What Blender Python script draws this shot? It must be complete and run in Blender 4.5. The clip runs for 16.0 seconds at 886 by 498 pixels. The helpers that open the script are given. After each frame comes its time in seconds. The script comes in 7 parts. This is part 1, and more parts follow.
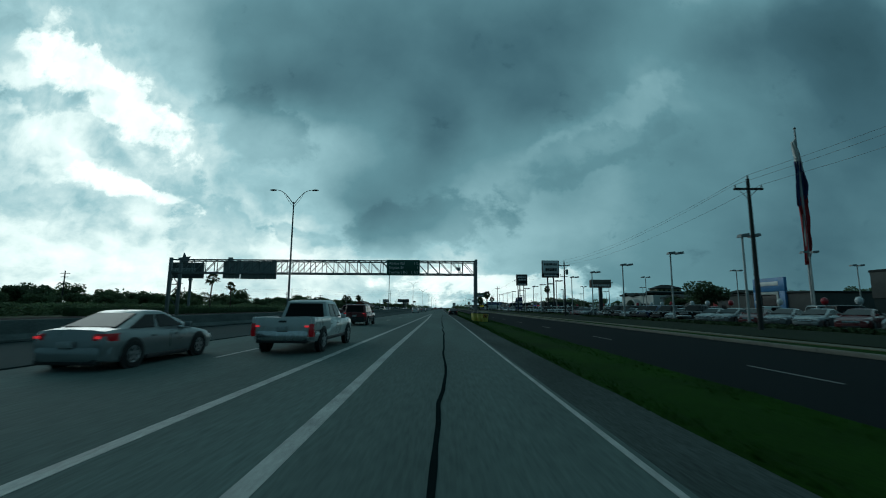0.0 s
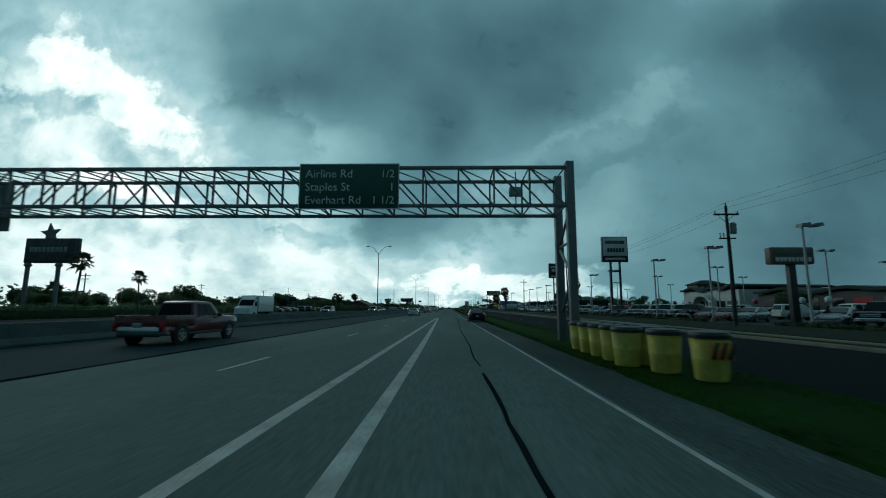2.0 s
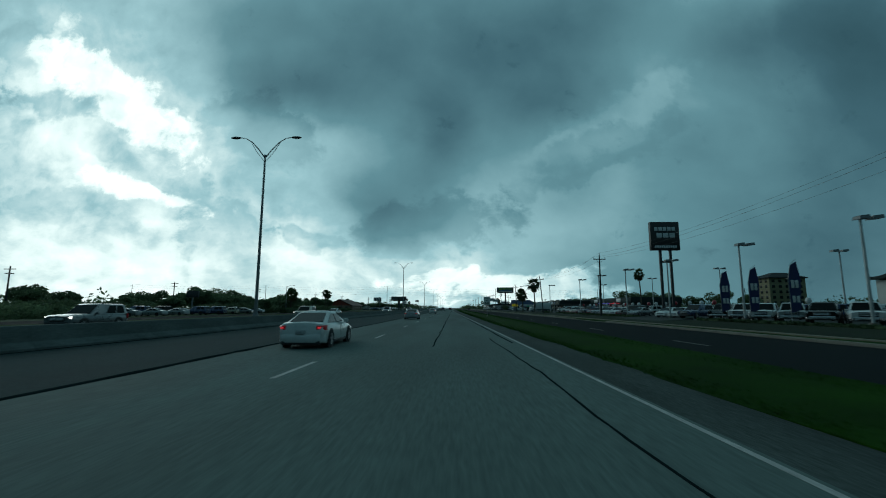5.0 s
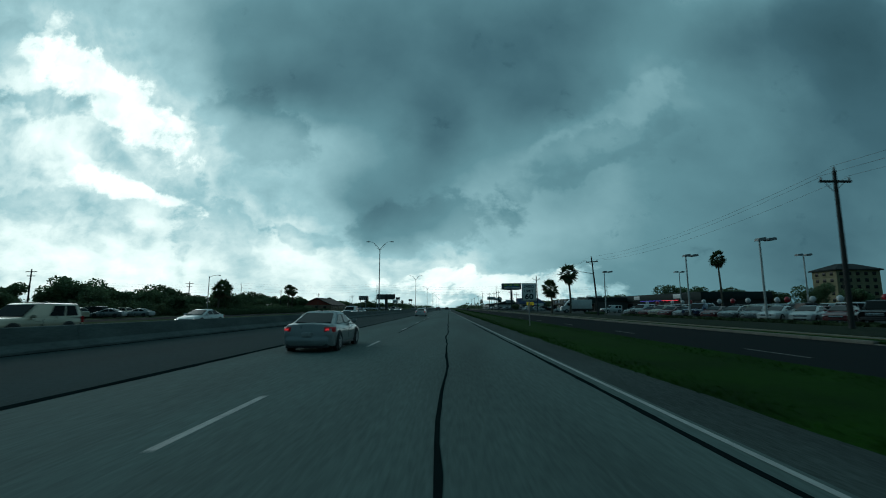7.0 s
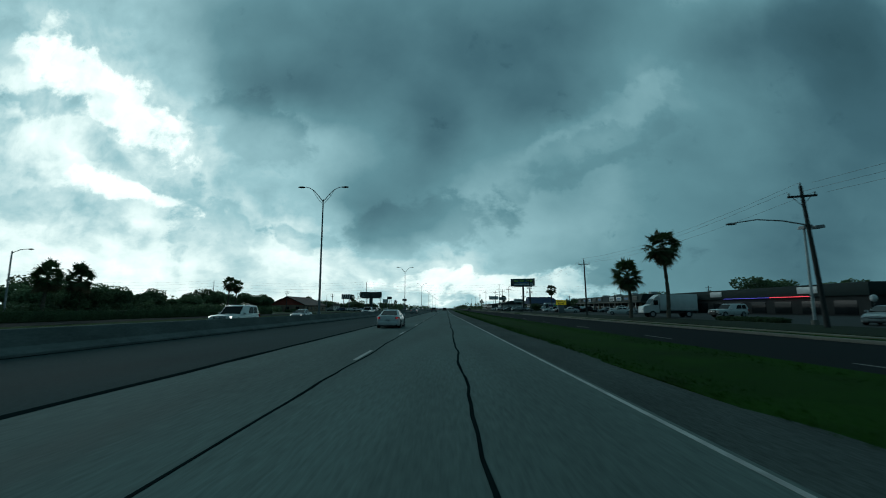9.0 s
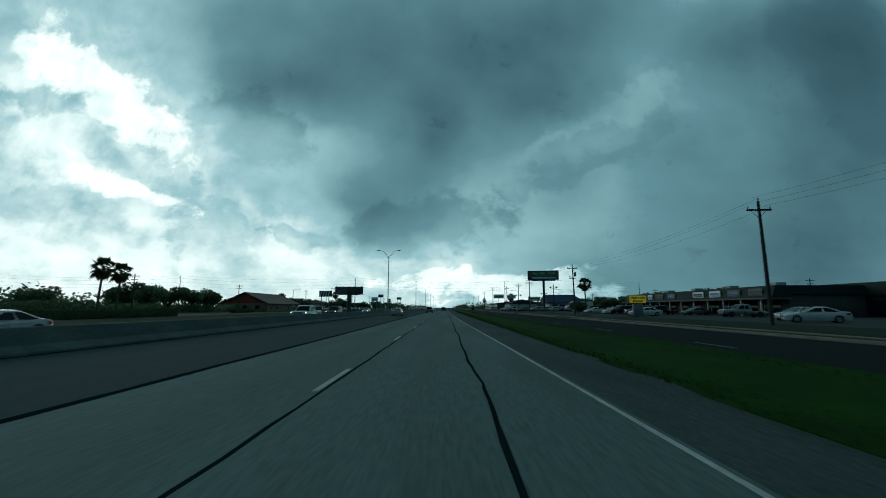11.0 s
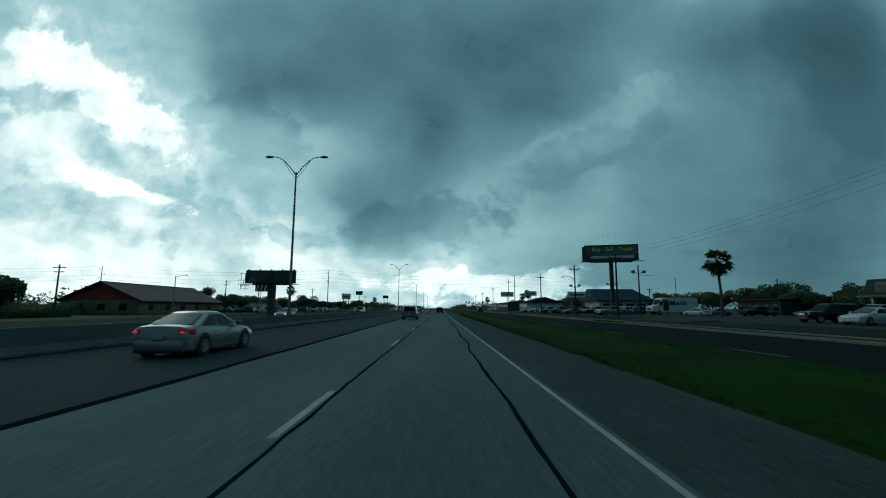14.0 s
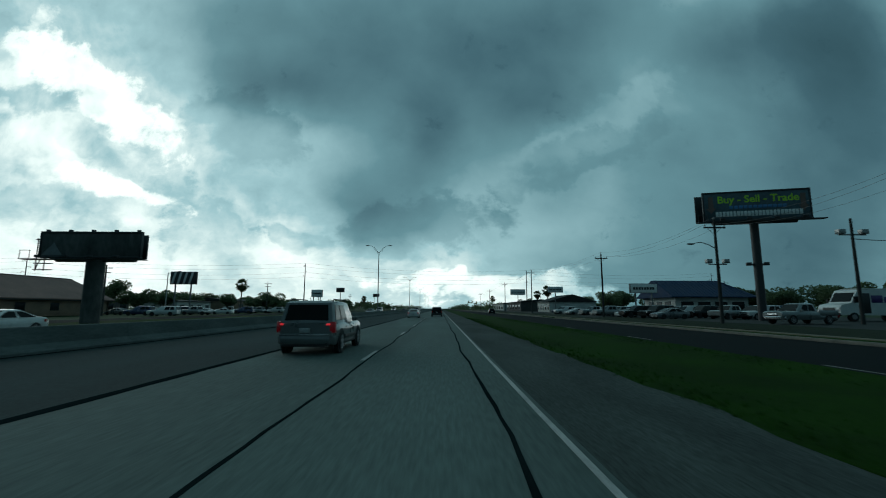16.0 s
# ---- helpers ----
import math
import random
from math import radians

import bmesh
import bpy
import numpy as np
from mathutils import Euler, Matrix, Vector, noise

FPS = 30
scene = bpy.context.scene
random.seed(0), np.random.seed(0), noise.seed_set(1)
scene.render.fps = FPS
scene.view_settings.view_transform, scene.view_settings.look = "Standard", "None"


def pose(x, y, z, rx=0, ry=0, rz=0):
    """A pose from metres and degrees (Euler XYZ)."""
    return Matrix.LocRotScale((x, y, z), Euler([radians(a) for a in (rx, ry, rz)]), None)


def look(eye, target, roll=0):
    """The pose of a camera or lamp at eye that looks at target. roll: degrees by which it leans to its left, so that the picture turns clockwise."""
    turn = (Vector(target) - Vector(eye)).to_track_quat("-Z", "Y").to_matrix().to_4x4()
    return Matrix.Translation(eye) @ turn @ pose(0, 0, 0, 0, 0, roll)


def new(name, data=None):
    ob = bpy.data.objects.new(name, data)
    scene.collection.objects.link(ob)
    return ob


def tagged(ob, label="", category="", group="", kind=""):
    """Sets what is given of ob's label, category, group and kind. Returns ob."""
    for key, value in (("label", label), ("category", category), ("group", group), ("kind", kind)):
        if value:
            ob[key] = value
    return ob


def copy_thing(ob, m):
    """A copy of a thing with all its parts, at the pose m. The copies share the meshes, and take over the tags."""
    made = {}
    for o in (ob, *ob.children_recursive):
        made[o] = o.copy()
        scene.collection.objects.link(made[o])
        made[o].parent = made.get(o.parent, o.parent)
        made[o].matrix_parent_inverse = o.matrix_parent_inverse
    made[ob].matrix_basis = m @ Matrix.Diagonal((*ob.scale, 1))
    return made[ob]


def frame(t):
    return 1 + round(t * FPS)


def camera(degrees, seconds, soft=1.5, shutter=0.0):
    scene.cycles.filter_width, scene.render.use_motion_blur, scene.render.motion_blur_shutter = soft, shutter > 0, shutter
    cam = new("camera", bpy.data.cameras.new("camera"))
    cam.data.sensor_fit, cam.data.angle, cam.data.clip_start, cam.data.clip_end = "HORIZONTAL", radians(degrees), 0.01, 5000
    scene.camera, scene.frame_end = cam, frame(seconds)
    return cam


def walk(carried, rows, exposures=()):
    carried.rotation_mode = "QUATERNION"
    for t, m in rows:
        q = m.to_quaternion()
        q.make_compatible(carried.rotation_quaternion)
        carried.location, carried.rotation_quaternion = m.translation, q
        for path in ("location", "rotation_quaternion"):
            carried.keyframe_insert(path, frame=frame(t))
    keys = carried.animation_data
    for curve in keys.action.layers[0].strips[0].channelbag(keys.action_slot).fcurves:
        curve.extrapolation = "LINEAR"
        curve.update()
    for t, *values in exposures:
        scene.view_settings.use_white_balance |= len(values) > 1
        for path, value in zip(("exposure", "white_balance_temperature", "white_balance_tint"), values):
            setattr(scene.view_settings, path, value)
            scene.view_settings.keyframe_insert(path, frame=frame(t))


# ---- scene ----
# Rows: seconds, metres to the right of the lane line, metres along the road, yaw, pitch, lean in degrees.
ROWS = [
    (0.0, 6.76, 0.00, 0.51, 7.81, 0.45),
    (0.5, 6.41, 10.03, 0.57, 7.86, 0.31),
    (1.0, 6.08, 19.80, 0.71, 7.89, 0.21),
    (1.5, 5.82, 29.43, 1.05, 7.84, 0.19),
    (2.0, 5.55, 39.10, 1.40, 7.79, 0.21),
    (2.5, 5.20, 49.06, 1.57, 7.80, 0.22),
    (3.0, 4.84, 59.45, 1.65, 7.82, 0.22),
    (3.5, 4.54, 69.98, 1.69, 7.85, 0.22),
    (4.0, 4.29, 80.38, 1.68, 7.86, 0.21),
    (4.5, 4.07, 90.69, 1.55, 7.85, 0.17),
    (5.0, 3.87, 100.98, 1.38, 7.84, 0.13),
    (5.5, 3.67, 111.28, 1.21, 7.82, 0.08),
    (6.0, 3.47, 121.59, 1.04, 7.80, 0.03),
    (6.5, 3.30, 131.90, 0.90, 7.79, -0.01),
    (7.0, 3.17, 142.20, 0.82, 7.79, -0.03),
    (7.5, 3.06, 152.47, 0.77, 7.80, -0.03),
    (8.0, 2.94, 162.70, 0.70, 7.81, -0.04),
    (8.5, 2.82, 172.85, 0.58, 7.84, -0.06),
    (9.0, 2.69, 182.88, 0.46, 7.86, -0.06),
    (9.5, 2.60, 192.94, 0.41, 7.86, -0.03),
    (10.0, 2.52, 203.17, 0.38, 7.84, 0.02),
    (10.5, 2.44, 213.60, 0.35, 7.83, 0.06),
    (11.0, 2.36, 224.22, 0.32, 7.81, 0.11),
    (11.5, 2.28, 235.00, 0.28, 7.80, 0.16),
    (12.0, 2.17, 245.78, 0.19, 7.81, 0.22),
    (12.5, 2.07, 256.40, 0.08, 7.81, 0.29),
    (13.0, 1.98, 266.84, -0.04, 7.83, 0.32),
    (13.5, 1.95, 277.30, -0.17, 7.84, 0.27),
    (14.0, 1.96, 287.94, -0.27, 7.86, 0.19),
    (14.5, 2.05, 298.54, -0.32, 7.85, 0.13),
    (15.0, 2.15, 308.90, -0.33, 7.85, 0.10),
    (15.5, 2.21, 319.09, -0.34, 7.87, 0.14),
    (16.0, 2.25, 329.21, -0.35, 7.90, 0.20),
]
EYE = 1.5


def ride(x, y, yaw, pitch, lean):
    """The camera's pose on the ride, from angles in degrees."""
    a, p = radians(yaw), radians(pitch)
    ahead = Vector((-math.sin(a) * math.cos(p), math.cos(a) * math.cos(p), math.sin(p)))
    return look((x, y, EYE), Vector((x, y, EYE)) + ahead * 10, lean)


cam = camera(92.0, 16.0, soft=1.0, shutter=0.2)
walk(cam, [(t, ride(*row)) for t, *row in ROWS], exposures=[(0.0, 0.03, 6300, 8), (14.0, 0.03, 6300, 8), (16.0, 0.06, 6500, 11)])


# ---- sky and light ----
def srgb(r, g, b):
    """Linear colour from 0-255 display values."""
    return tuple(((c / 255 + 0.055) / 1.055) ** 2.4 if c > 10 else c / 255 / 12.92 for c in (r, g, b)) + (1.0,)


# Cloud masses over the horizon: across, up, half sizes, turn in degrees, lighter or darker.
MASSES = [
    (-0.96, 0.61, 0.59, 0.41, -10, 0.10),
    (-0.48, 0.66, 0.38, 0.30, -8, -0.17),
    (-0.11, 0.70, 0.40, 0.33, 2, -0.20),
    (0.32, 0.74, 0.47, 0.30, -5, -0.23),
    (0.96, 0.62, 0.47, 0.37, -15, -0.23),
    (1.02, 0.36, 0.39, 0.42, -3, -0.24),
    (-1.00, 0.29, 0.47, 0.40, -2, 0.12),
    (-0.68, 0.35, 0.53, 0.42, 10, 0.14),
    (-0.14, 0.55, 0.33, 0.30, -3, -0.09),
    (0.06, 0.42, 0.33, 0.30, 3, -0.12),
    (0.63, 0.32, 0.40, 0.30, -30, -0.16),
    (0.88, 0.06, 0.34, 0.36, 4, -0.22),
    (-0.85, 0.07, 0.61, 0.30, 0, 0.20),
    (-0.45, 0.05, 0.55, 0.30, -5, 0.15),
    (0.03, 0.11, 0.43, 0.30, 0, 0.04),
    (0.51, 0.03, 0.53, 0.30, 0, -0.13),
]
# Smaller swellings within them.
LUMPS = [
    (-1.04, 0.57, 0.35, 0.19, -51, 0.13),
    (-0.68, 0.71, 0.23, 0.18, -2, 0.03),
    (-0.41, 0.54, 0.26, 0.13, -8, -0.17),
    (-0.30, 0.15, 0.16, 0.14, -30, 0.12),
    (-0.17, 0.23, 0.21, 0.16, 13, -0.19),
    (0.19, 0.57, 0.27, 0.25, 10, -0.15),
    (0.28, 0.50, 0.24, 0.14, 23, -0.12),
    (0.29, 0.31, 0.15, 0.13, 23, -0.08),
    (-0.53, 0.27, 0.20, 0.19, 0, -0.02),
    (-0.33, 0.09, 0.25, 0.20, 1, 0.06),
    (1.02, 0.73, 0.26, 0.26, 1, -0.18),
    (-0.04, 0.40, 0.14, 0.20, -2, -0.14),
    (-0.01, 0.07, 0.32, 0.13, -4, 0.13),
    (0.73, 0.67, 0.29, 0.17, 16, -0.14),
]
# Nearer clouds and gaps with ragged, clear-cut edges.
TORN = [
    (-0.85, 0.53, 0.30, 0.09, -38, 0.19),
    (-1.04, 0.67, 0.07, 0.10, -15, 0.08),
    (-1.12, 0.67, 0.10, 0.10, 0, -0.08),
    (-0.98, 0.50, 0.20, 0.05, -8, -0.14),
    (-0.84, 0.38, 0.13, 0.04, -28, -0.08),
    (-0.76, 0.27, 0.21, 0.04, -12, 0.18),
    (-0.89, 0.21, 0.34, 0.08, -8, -0.09),
    (-0.55, 0.15, 0.18, 0.10, -50, -0.09),
    (-0.33, 0.16, 0.12, 0.03, -15, -0.09),
    (-0.07, 0.19, 0.25, 0.08, 12, -0.07),
    (0.38, 0.44, 0.32, 0.06, 32, 0.03),
    (0.34, 0.37, 0.30, 0.06, 26, -0.035),
    (0.11, 0.05, 0.32, 0.04, 0, 0.17),
    (-0.48, 0.44, 0.17, 0.10, -20, -0.06),
]


def make_sky():
    """A broken storm sky: cloud masses with ragged edges over a hazy daylight sky."""
    world = bpy.data.worlds.new("sky")
    scene.world = world
    world.use_nodes = True
    nt = world.node_tree
    nt.nodes.clear()

    def node(kind, **settings):
        n = nt.nodes.new(kind)
        for key, value in settings.items():
            n.inputs[key].default_value = value
        return n

    def maths(op, a, b=None, c=None):
        n = nt.nodes.new("ShaderNodeMath")
        n.operation = op
        for k, v in enumerate((a, b, c)):
            if v is None:
                continue
            if isinstance(v, (int, float)):
                n.inputs[k].default_value = v
            else:
                nt.links.new(v, n.inputs[k])
        return n.outputs[0]

    tex = nt.nodes.new("ShaderNodeTexCoord")
    sep = nt.nodes.new("ShaderNodeSeparateXYZ")
    nt.links.new(tex.outputs["Generated"], sep.inputs[0])
    depth = maths("MAXIMUM", maths("ABSOLUTE", sep.outputs[1]), 0.12)
    across = maths("DIVIDE", sep.outputs[0], depth)
    up = maths("MAXIMUM", maths("DIVIDE", sep.outputs[2], depth), 0.0)
    flat = nt.nodes.new("ShaderNodeCombineXYZ")
    nt.links.new(across, flat.inputs[0])
    nt.links.new(up, flat.inputs[1])
    # clouds flatten towards the horizon
    high = maths("POWER", maths("ADD", up, 0.02), 0.75)
    puff = nt.nodes.new("ShaderNodeCombineXYZ")
    nt.links.new(across, puff.inputs[0])
    nt.links.new(maths("MULTIPLY", high, 1.25), puff.inputs[1])

    def fbm(scale, detail, rough, seed, color=False, source=None):
        n = node("ShaderNodeTexNoise", Scale=scale, Detail=detail, Roughness=rough)
        n.noise_dimensions = "4D"
        n.inputs["W"].default_value = seed
        nt.links.new(source or puff.outputs[0], n.inputs["Vector"])
        return n.outputs["Color" if color else 0]

    def shifted(source, noise_color, amount):
        off = nt.nodes.new("ShaderNodeVectorMath")
        off.operation = "SUBTRACT"
        nt.links.new(noise_color, off.inputs[0])
        off.inputs[1].default_value = (0.5, 0.5, 0.5)
        add = nt.nodes.new("ShaderNodeVectorMath")
        add.operation = "MULTIPLY_ADD"
        nt.links.new(off.outputs[0], add.inputs[0])
        add.inputs[1].default_value = (amount, amount * 0.8, 0)
        nt.links.new(source, add.inputs[2])
        return add.outputs[0]

    def ball_of(source, u, v, wide, tall, turn):
        m = nt.nodes.new("ShaderNodeMapping")
        m.vector_type = "TEXTURE"
        m.inputs["Location"].default_value = (u, v, 0)
        m.inputs["Rotation"].default_value = (0, 0, radians(turn))
        m.inputs["Scale"].default_value = (wide, tall, 1)
        nt.links.new(source, m.inputs["Vector"])
        ball = nt.nodes.new("ShaderNodeTexGradient")
        ball.gradient_type = "SPHERICAL"
        nt.links.new(m.outputs[0], ball.inputs[0])
        return ball.outputs[1]

    def step(value, low, high):
        soft = nt.nodes.new("ShaderNodeMapRange")
        soft.interpolation_type = "SMOOTHSTEP"
        soft.inputs["From Min"].default_value, soft.inputs["From Max"].default_value = low, high
        nt.links.new(value, soft.inputs["Value"])
        return soft.outputs[0]

    curled = shifted(puff.outputs[0], fbm(3.4, 6.0, 0.55, 11.0, True), 0.16)
    warped = shifted(flat.outputs[0], fbm(5.0, 7.0, 0.55, 2.0, True), 0.15)
    ragged = shifted(warped, fbm(9.0, 6.0, 0.55, 5.0, True), 0.14)
    # torn: clear-cut billows for the edges of the nearer clouds
    torn = maths("SUBTRACT", fbm(9.0, 10.0, 0.6, 9.0, source=curled), 0.5)
    nearer = nt.nodes.new("ShaderNodeVectorMath")
    nearer.inputs[1].default_value = (-0.03, -0.025, 0)
    nt.links.new(curled, nearer.inputs[0])
    relief = maths("SUBTRACT", fbm(6.0, 7.0, 0.5, 9.0, source=curled), fbm(6.0, 7.0, 0.5, 9.0, source=nearer.outputs[0]))
    level = 0.55
    for u, v, wide, tall, turn, amount in MASSES + LUMPS:
        level = maths("MULTIPLY_ADD", step(ball_of(warped, u, v, wide, tall, turn), 0.0, 1.0), amount, level)
    for u, v, wide, tall, turn, amount in TORN:
        field = maths("MULTIPLY_ADD", torn, 2.1, ball_of(ragged, u, v, wide * 1.15, tall * 1.3, turn))
        level = maths("MULTIPLY_ADD", step(field, 0.18, 0.52), amount * 1.1, level)
    # broken billows where the cloud is thin and bright
    thin = step(level, 0.5, 0.8)
    level = maths("MULTIPLY_ADD", maths("MULTIPLY", thin, maths("ADD", torn, relief)), 0.55, level)
    # overhead and behind, out of view: one dark storm level, set to dim the ground
    over = nt.nodes.new("ShaderNodeMapRange")
    over.interpolation_type = "SMOOTHSTEP"
    over.inputs["From Min"].default_value, over.inputs["From Max"].default_value = 0.45, -0.1
    over.inputs["To Min"].default_value, over.inputs["To Max"].default_value = 0.0, 1.0
    nt.links.new(sep.outputs[1], over.inputs["Value"])
    mixed = nt.nodes.new("ShaderNodeMix")
    nt.links.new(over.outputs[0], mixed.inputs["Factor"])
    nt.links.new(level, mixed.inputs[2])
    mixed.inputs[3].default_value = 0.27
    level = mixed.outputs[0]
    # broad streaks and faint billows
    level = maths("MULTIPLY_ADD", relief, 0.08, level)
    level = maths("MULTIPLY_ADD", maths("SUBTRACT", fbm(3.2, 6.0, 0.5, 7.0, source=curled), 0.5), 0.14, level)
    level = maths("MULTIPLY_ADD", maths("SUBTRACT", fbm(8.0, 5.0, 0.5, 4.0, source=curled), 0.5), 0.06, level)
    ramp = nt.nodes.new("ShaderNodeValToRGB")
    stops = [(0.0, srgb(34, 62, 70)), (0.25, srgb(62, 97, 107)), (0.45, srgb(95, 137, 145)), (0.62, srgb(152, 192, 197)),
             (0.8, srgb(226, 245, 241)), (0.95, (0.98, 1.05, 1.05, 1))]
    ramp.color_ramp.elements[0].position, ramp.color_ramp.elements[0].color = stops[0]
    ramp.color_ramp.elements[1].position, ramp.color_ramp.elements[1].color = stops[-1]
    for place, colour in stops[1:-1]:
        ramp.color_ramp.elements.new(place).color = colour
    nt.links.new(level, ramp.inputs[0])
    clouds = node("ShaderNodeBackground", Strength=1.05)
    nt.links.new(ramp.outputs[0], clouds.inputs["Color"])
    air = nt.nodes.new("ShaderNodeTexSky")
    air.sky_type = "NISHITA"
    air.sun_disc = False
    air.sun_elevation, air.sun_rotation = radians(35), radians(-48)
    clear = node("ShaderNodeBackground", Strength=0.06)
    nt.links.new(air.outputs[0], clear.inputs["Color"])
    both = node("ShaderNodeMixShader", Fac=0.98)
    nt.links.new(clear.outputs[0], both.inputs[1])
    nt.links.new(clouds.outputs[0], both.inputs[2])
    out = nt.nodes.new("ShaderNodeOutputWorld")
    nt.links.new(both.outputs[0], out.inputs[0])


make_sky()
sun_data = bpy.data.lights.new("sun", "SUN")
sun_data.energy, sun_data.angle, sun_data.color = 0.3, radians(30), (0.88, 1.0, 0.96)
sun = new("sun", sun_data)
sun.matrix_world = look((0, 0, 60), Vector((0, 0, 60)) - Vector((-0.68, 0.61, 0.41)))


# ---- materials ----
def mat(name, color, rough=0.6, metal=0.0, grain=(12.0, 0.25), stain=(0.6, 0.25), bump=0.2, coat=0.0, glow=0.0, vary=0.0, dark=0.45, stretch=(1, 1, 1), spec=0.5, leafy=0.0):
    """A surface with fine grain, broad stains, relief and, per object, a slight shift of tone."""
    m = bpy.data.materials.new(name)
    m.use_nodes = True
    nt = m.node_tree
    b = nt.nodes["Principled BSDF"]
    b.inputs["Metallic"].default_value = metal
    b.inputs["Coat Weight"].default_value = coat
    b.inputs["Coat Roughness"].default_value = 0.06
    b.inputs["Specular IOR Level"].default_value = spec
    tex = nt.nodes.new("ShaderNodeTexCoord")
    mapping = nt.nodes.new("ShaderNodeMapping")
    mapping.inputs["Scale"].default_value = stretch
    nt.links.new(tex.outputs["Object"], mapping.inputs[0])

    def fbm(scale, detail):
        n = nt.nodes.new("ShaderNodeTexNoise")
        n.inputs["Scale"].default_value, n.inputs["Detail"].default_value, n.inputs["Roughness"].default_value = scale, detail, 0.6
        nt.links.new(mapping.outputs[0], n.inputs["Vector"])
        return n.outputs[0]

    def spread(source, low, high, a, z):
        n = nt.nodes.new("ShaderNodeMapRange")
        for key, value in (("From Min", low), ("From Max", high), ("To Min", a), ("To Max", z)):
            n.inputs[key].default_value = value
        nt.links.new(source, n.inputs["Value"])
        return n.outputs[0]

    def times(a, c):
        n = nt.nodes.new("ShaderNodeMath")
        n.operation = "MULTIPLY"
        nt.links.new(a, n.inputs[0])
        nt.links.new(c, n.inputs[1])
        return n.outputs[0]

    fine, broad = fbm(grain[0], 6.0), fbm(stain[0], 4.0)
    tone = times(spread(fine, 0.3, 0.7, 1 - grain[1], 1 + grain[1]), spread(broad, 0.3, 0.7, 1 - stain[1], 1 + stain[1] * dark))
    if vary:
        info = nt.nodes.new("ShaderNodeObjectInfo")
        tone = times(tone, spread(info.outputs["Random"], 0, 1, 1 - vary, 1 + vary))
    mix = nt.nodes.new("ShaderNodeVectorMath")
    mix.operation = "SCALE"
    mix.inputs[0].default_value = color[:3]
    nt.links.new(tone, mix.inputs["Scale"])
    nt.links.new(mix.outputs[0], b.inputs["Base Color"])
    nt.links.new(spread(broad, 0.25, 0.75, max(rough - 0.08, 0.02), min(rough + 0.1, 1.0)), b.inputs["Roughness"])
    if bump:
        n = nt.nodes.new("ShaderNodeBump")
        n.inputs["Strength"].default_value, n.inputs["Distance"].default_value = bump, 0.02
        nt.links.new(fine, n.inputs["Height"])
        nt.links.new(n.outputs[0], b.inputs["Normal"])
    if leafy:
        # thin leaves let part of the light through
        thin = nt.nodes.new("ShaderNodeBsdfTranslucent")
        nt.links.new(mix.outputs[0], thin.inputs["Color"])
        both = nt.nodes.new("ShaderNodeMixShader")
        both.inputs[0].default_value = leafy
        nt.links.new(b.outputs[0], both.inputs[1])
        nt.links.new(thin.outputs[0], both.inputs[2])
        nt.links.new(both.outputs[0], nt.nodes["Material Output"].inputs["Surface"])
    if glow:
        b.inputs["Emission Color"].default_value = color
        b.inputs["Emission Strength"].default_value = glow
    return m


def paint(name, color, rough=0.28, metal=0.0, coat=0.5):
    return mat(name, color, rough, metal, grain=(60, 0.03), stain=(1.2, 0.12), bump=0.0, coat=coat)


M_CONCRETE = mat("worn_concrete_paving", (0.1, 0.136, 0.127, 1), 0.88, spec=0.1, grain=(18, 0.22), stain=(0.35, 0.34), bump=0.35, stretch=(1, 0.12, 1))
M_ASPHALT = mat("dark_asphalt", (0.037, 0.058, 0.059, 1), 0.92, spec=0.04, grain=(40, 0.35), stain=(0.25, 0.3), bump=0.5, stretch=(1, 0.15, 1))
M_FRONTAGE = mat("frontage_asphalt", (0.0115, 0.0155, 0.0165, 1), 0.92, spec=0.03, grain=(40, 0.35), stain=(0.2, 0.3), bump=0.5, stretch=(1, 0.2, 1))
M_SHOULDER = mat("dusty_asphalt_shoulder", (0.062, 0.076, 0.071, 1), 0.94, spec=0.04, grain=(30, 0.4), stain=(0.5, 0.4), bump=0.5, stretch=(1, 0.25, 1))
M_LOT = mat("parking_asphalt", (0.032, 0.037, 0.036, 1), 0.9, spec=0.15, grain=(20, 0.3), stain=(0.15, 0.35), bump=0.4)
M_SEAL = mat("tar_crack_seal", (0.009, 0.0155, 0.0165, 1), 1.0, grain=(20, 0.3), bump=0.2, spec=0.0)
M_LINE = mat("worn_white_road_paint", (0.36, 0.36, 0.34, 1), 0.7, grain=(18, 0.35), stain=(1.5, 0.4), bump=0.2)
M_LINE_OLD = mat("faded_road_paint", (0.14, 0.142, 0.135, 1), 0.8, grain=(18, 0.45), stain=(1.5, 0.5), bump=0.2)
M_KERB = mat("kerb_concrete", (0.15, 0.142, 0.118, 1), 0.85, grain=(14, 0.25), stain=(0.8, 0.35), bump=0.4)
M_KERB_YELLOW = mat("yellowed_walk_concrete", (0.12, 0.108, 0.07, 1), 0.85, grain=(14, 0.25), stain=(0.8, 0.35), bump=0.4)
M_BARRIER = mat("weathered_barrier_concrete", (0.103, 0.127, 0.124, 1), 0.92, spec=0.15, grain=(10, 0.2), stain=(0.5, 0.4), bump=0.35, stretch=(1, 0.5, 1.5))
M_GRASS = mat("mown_grass", (0.0125, 0.043, 0.004, 1), 0.95, grain=(24, 0.5), stain=(0.3, 0.45), bump=0.8, spec=0.03)
M_WEEDS = mat("dark_rough_weeds", (0.012, 0.021, 0.008, 1), 0.95, grain=(10, 0.5), stain=(0.4, 0.45), bump=0.8, spec=0.1)
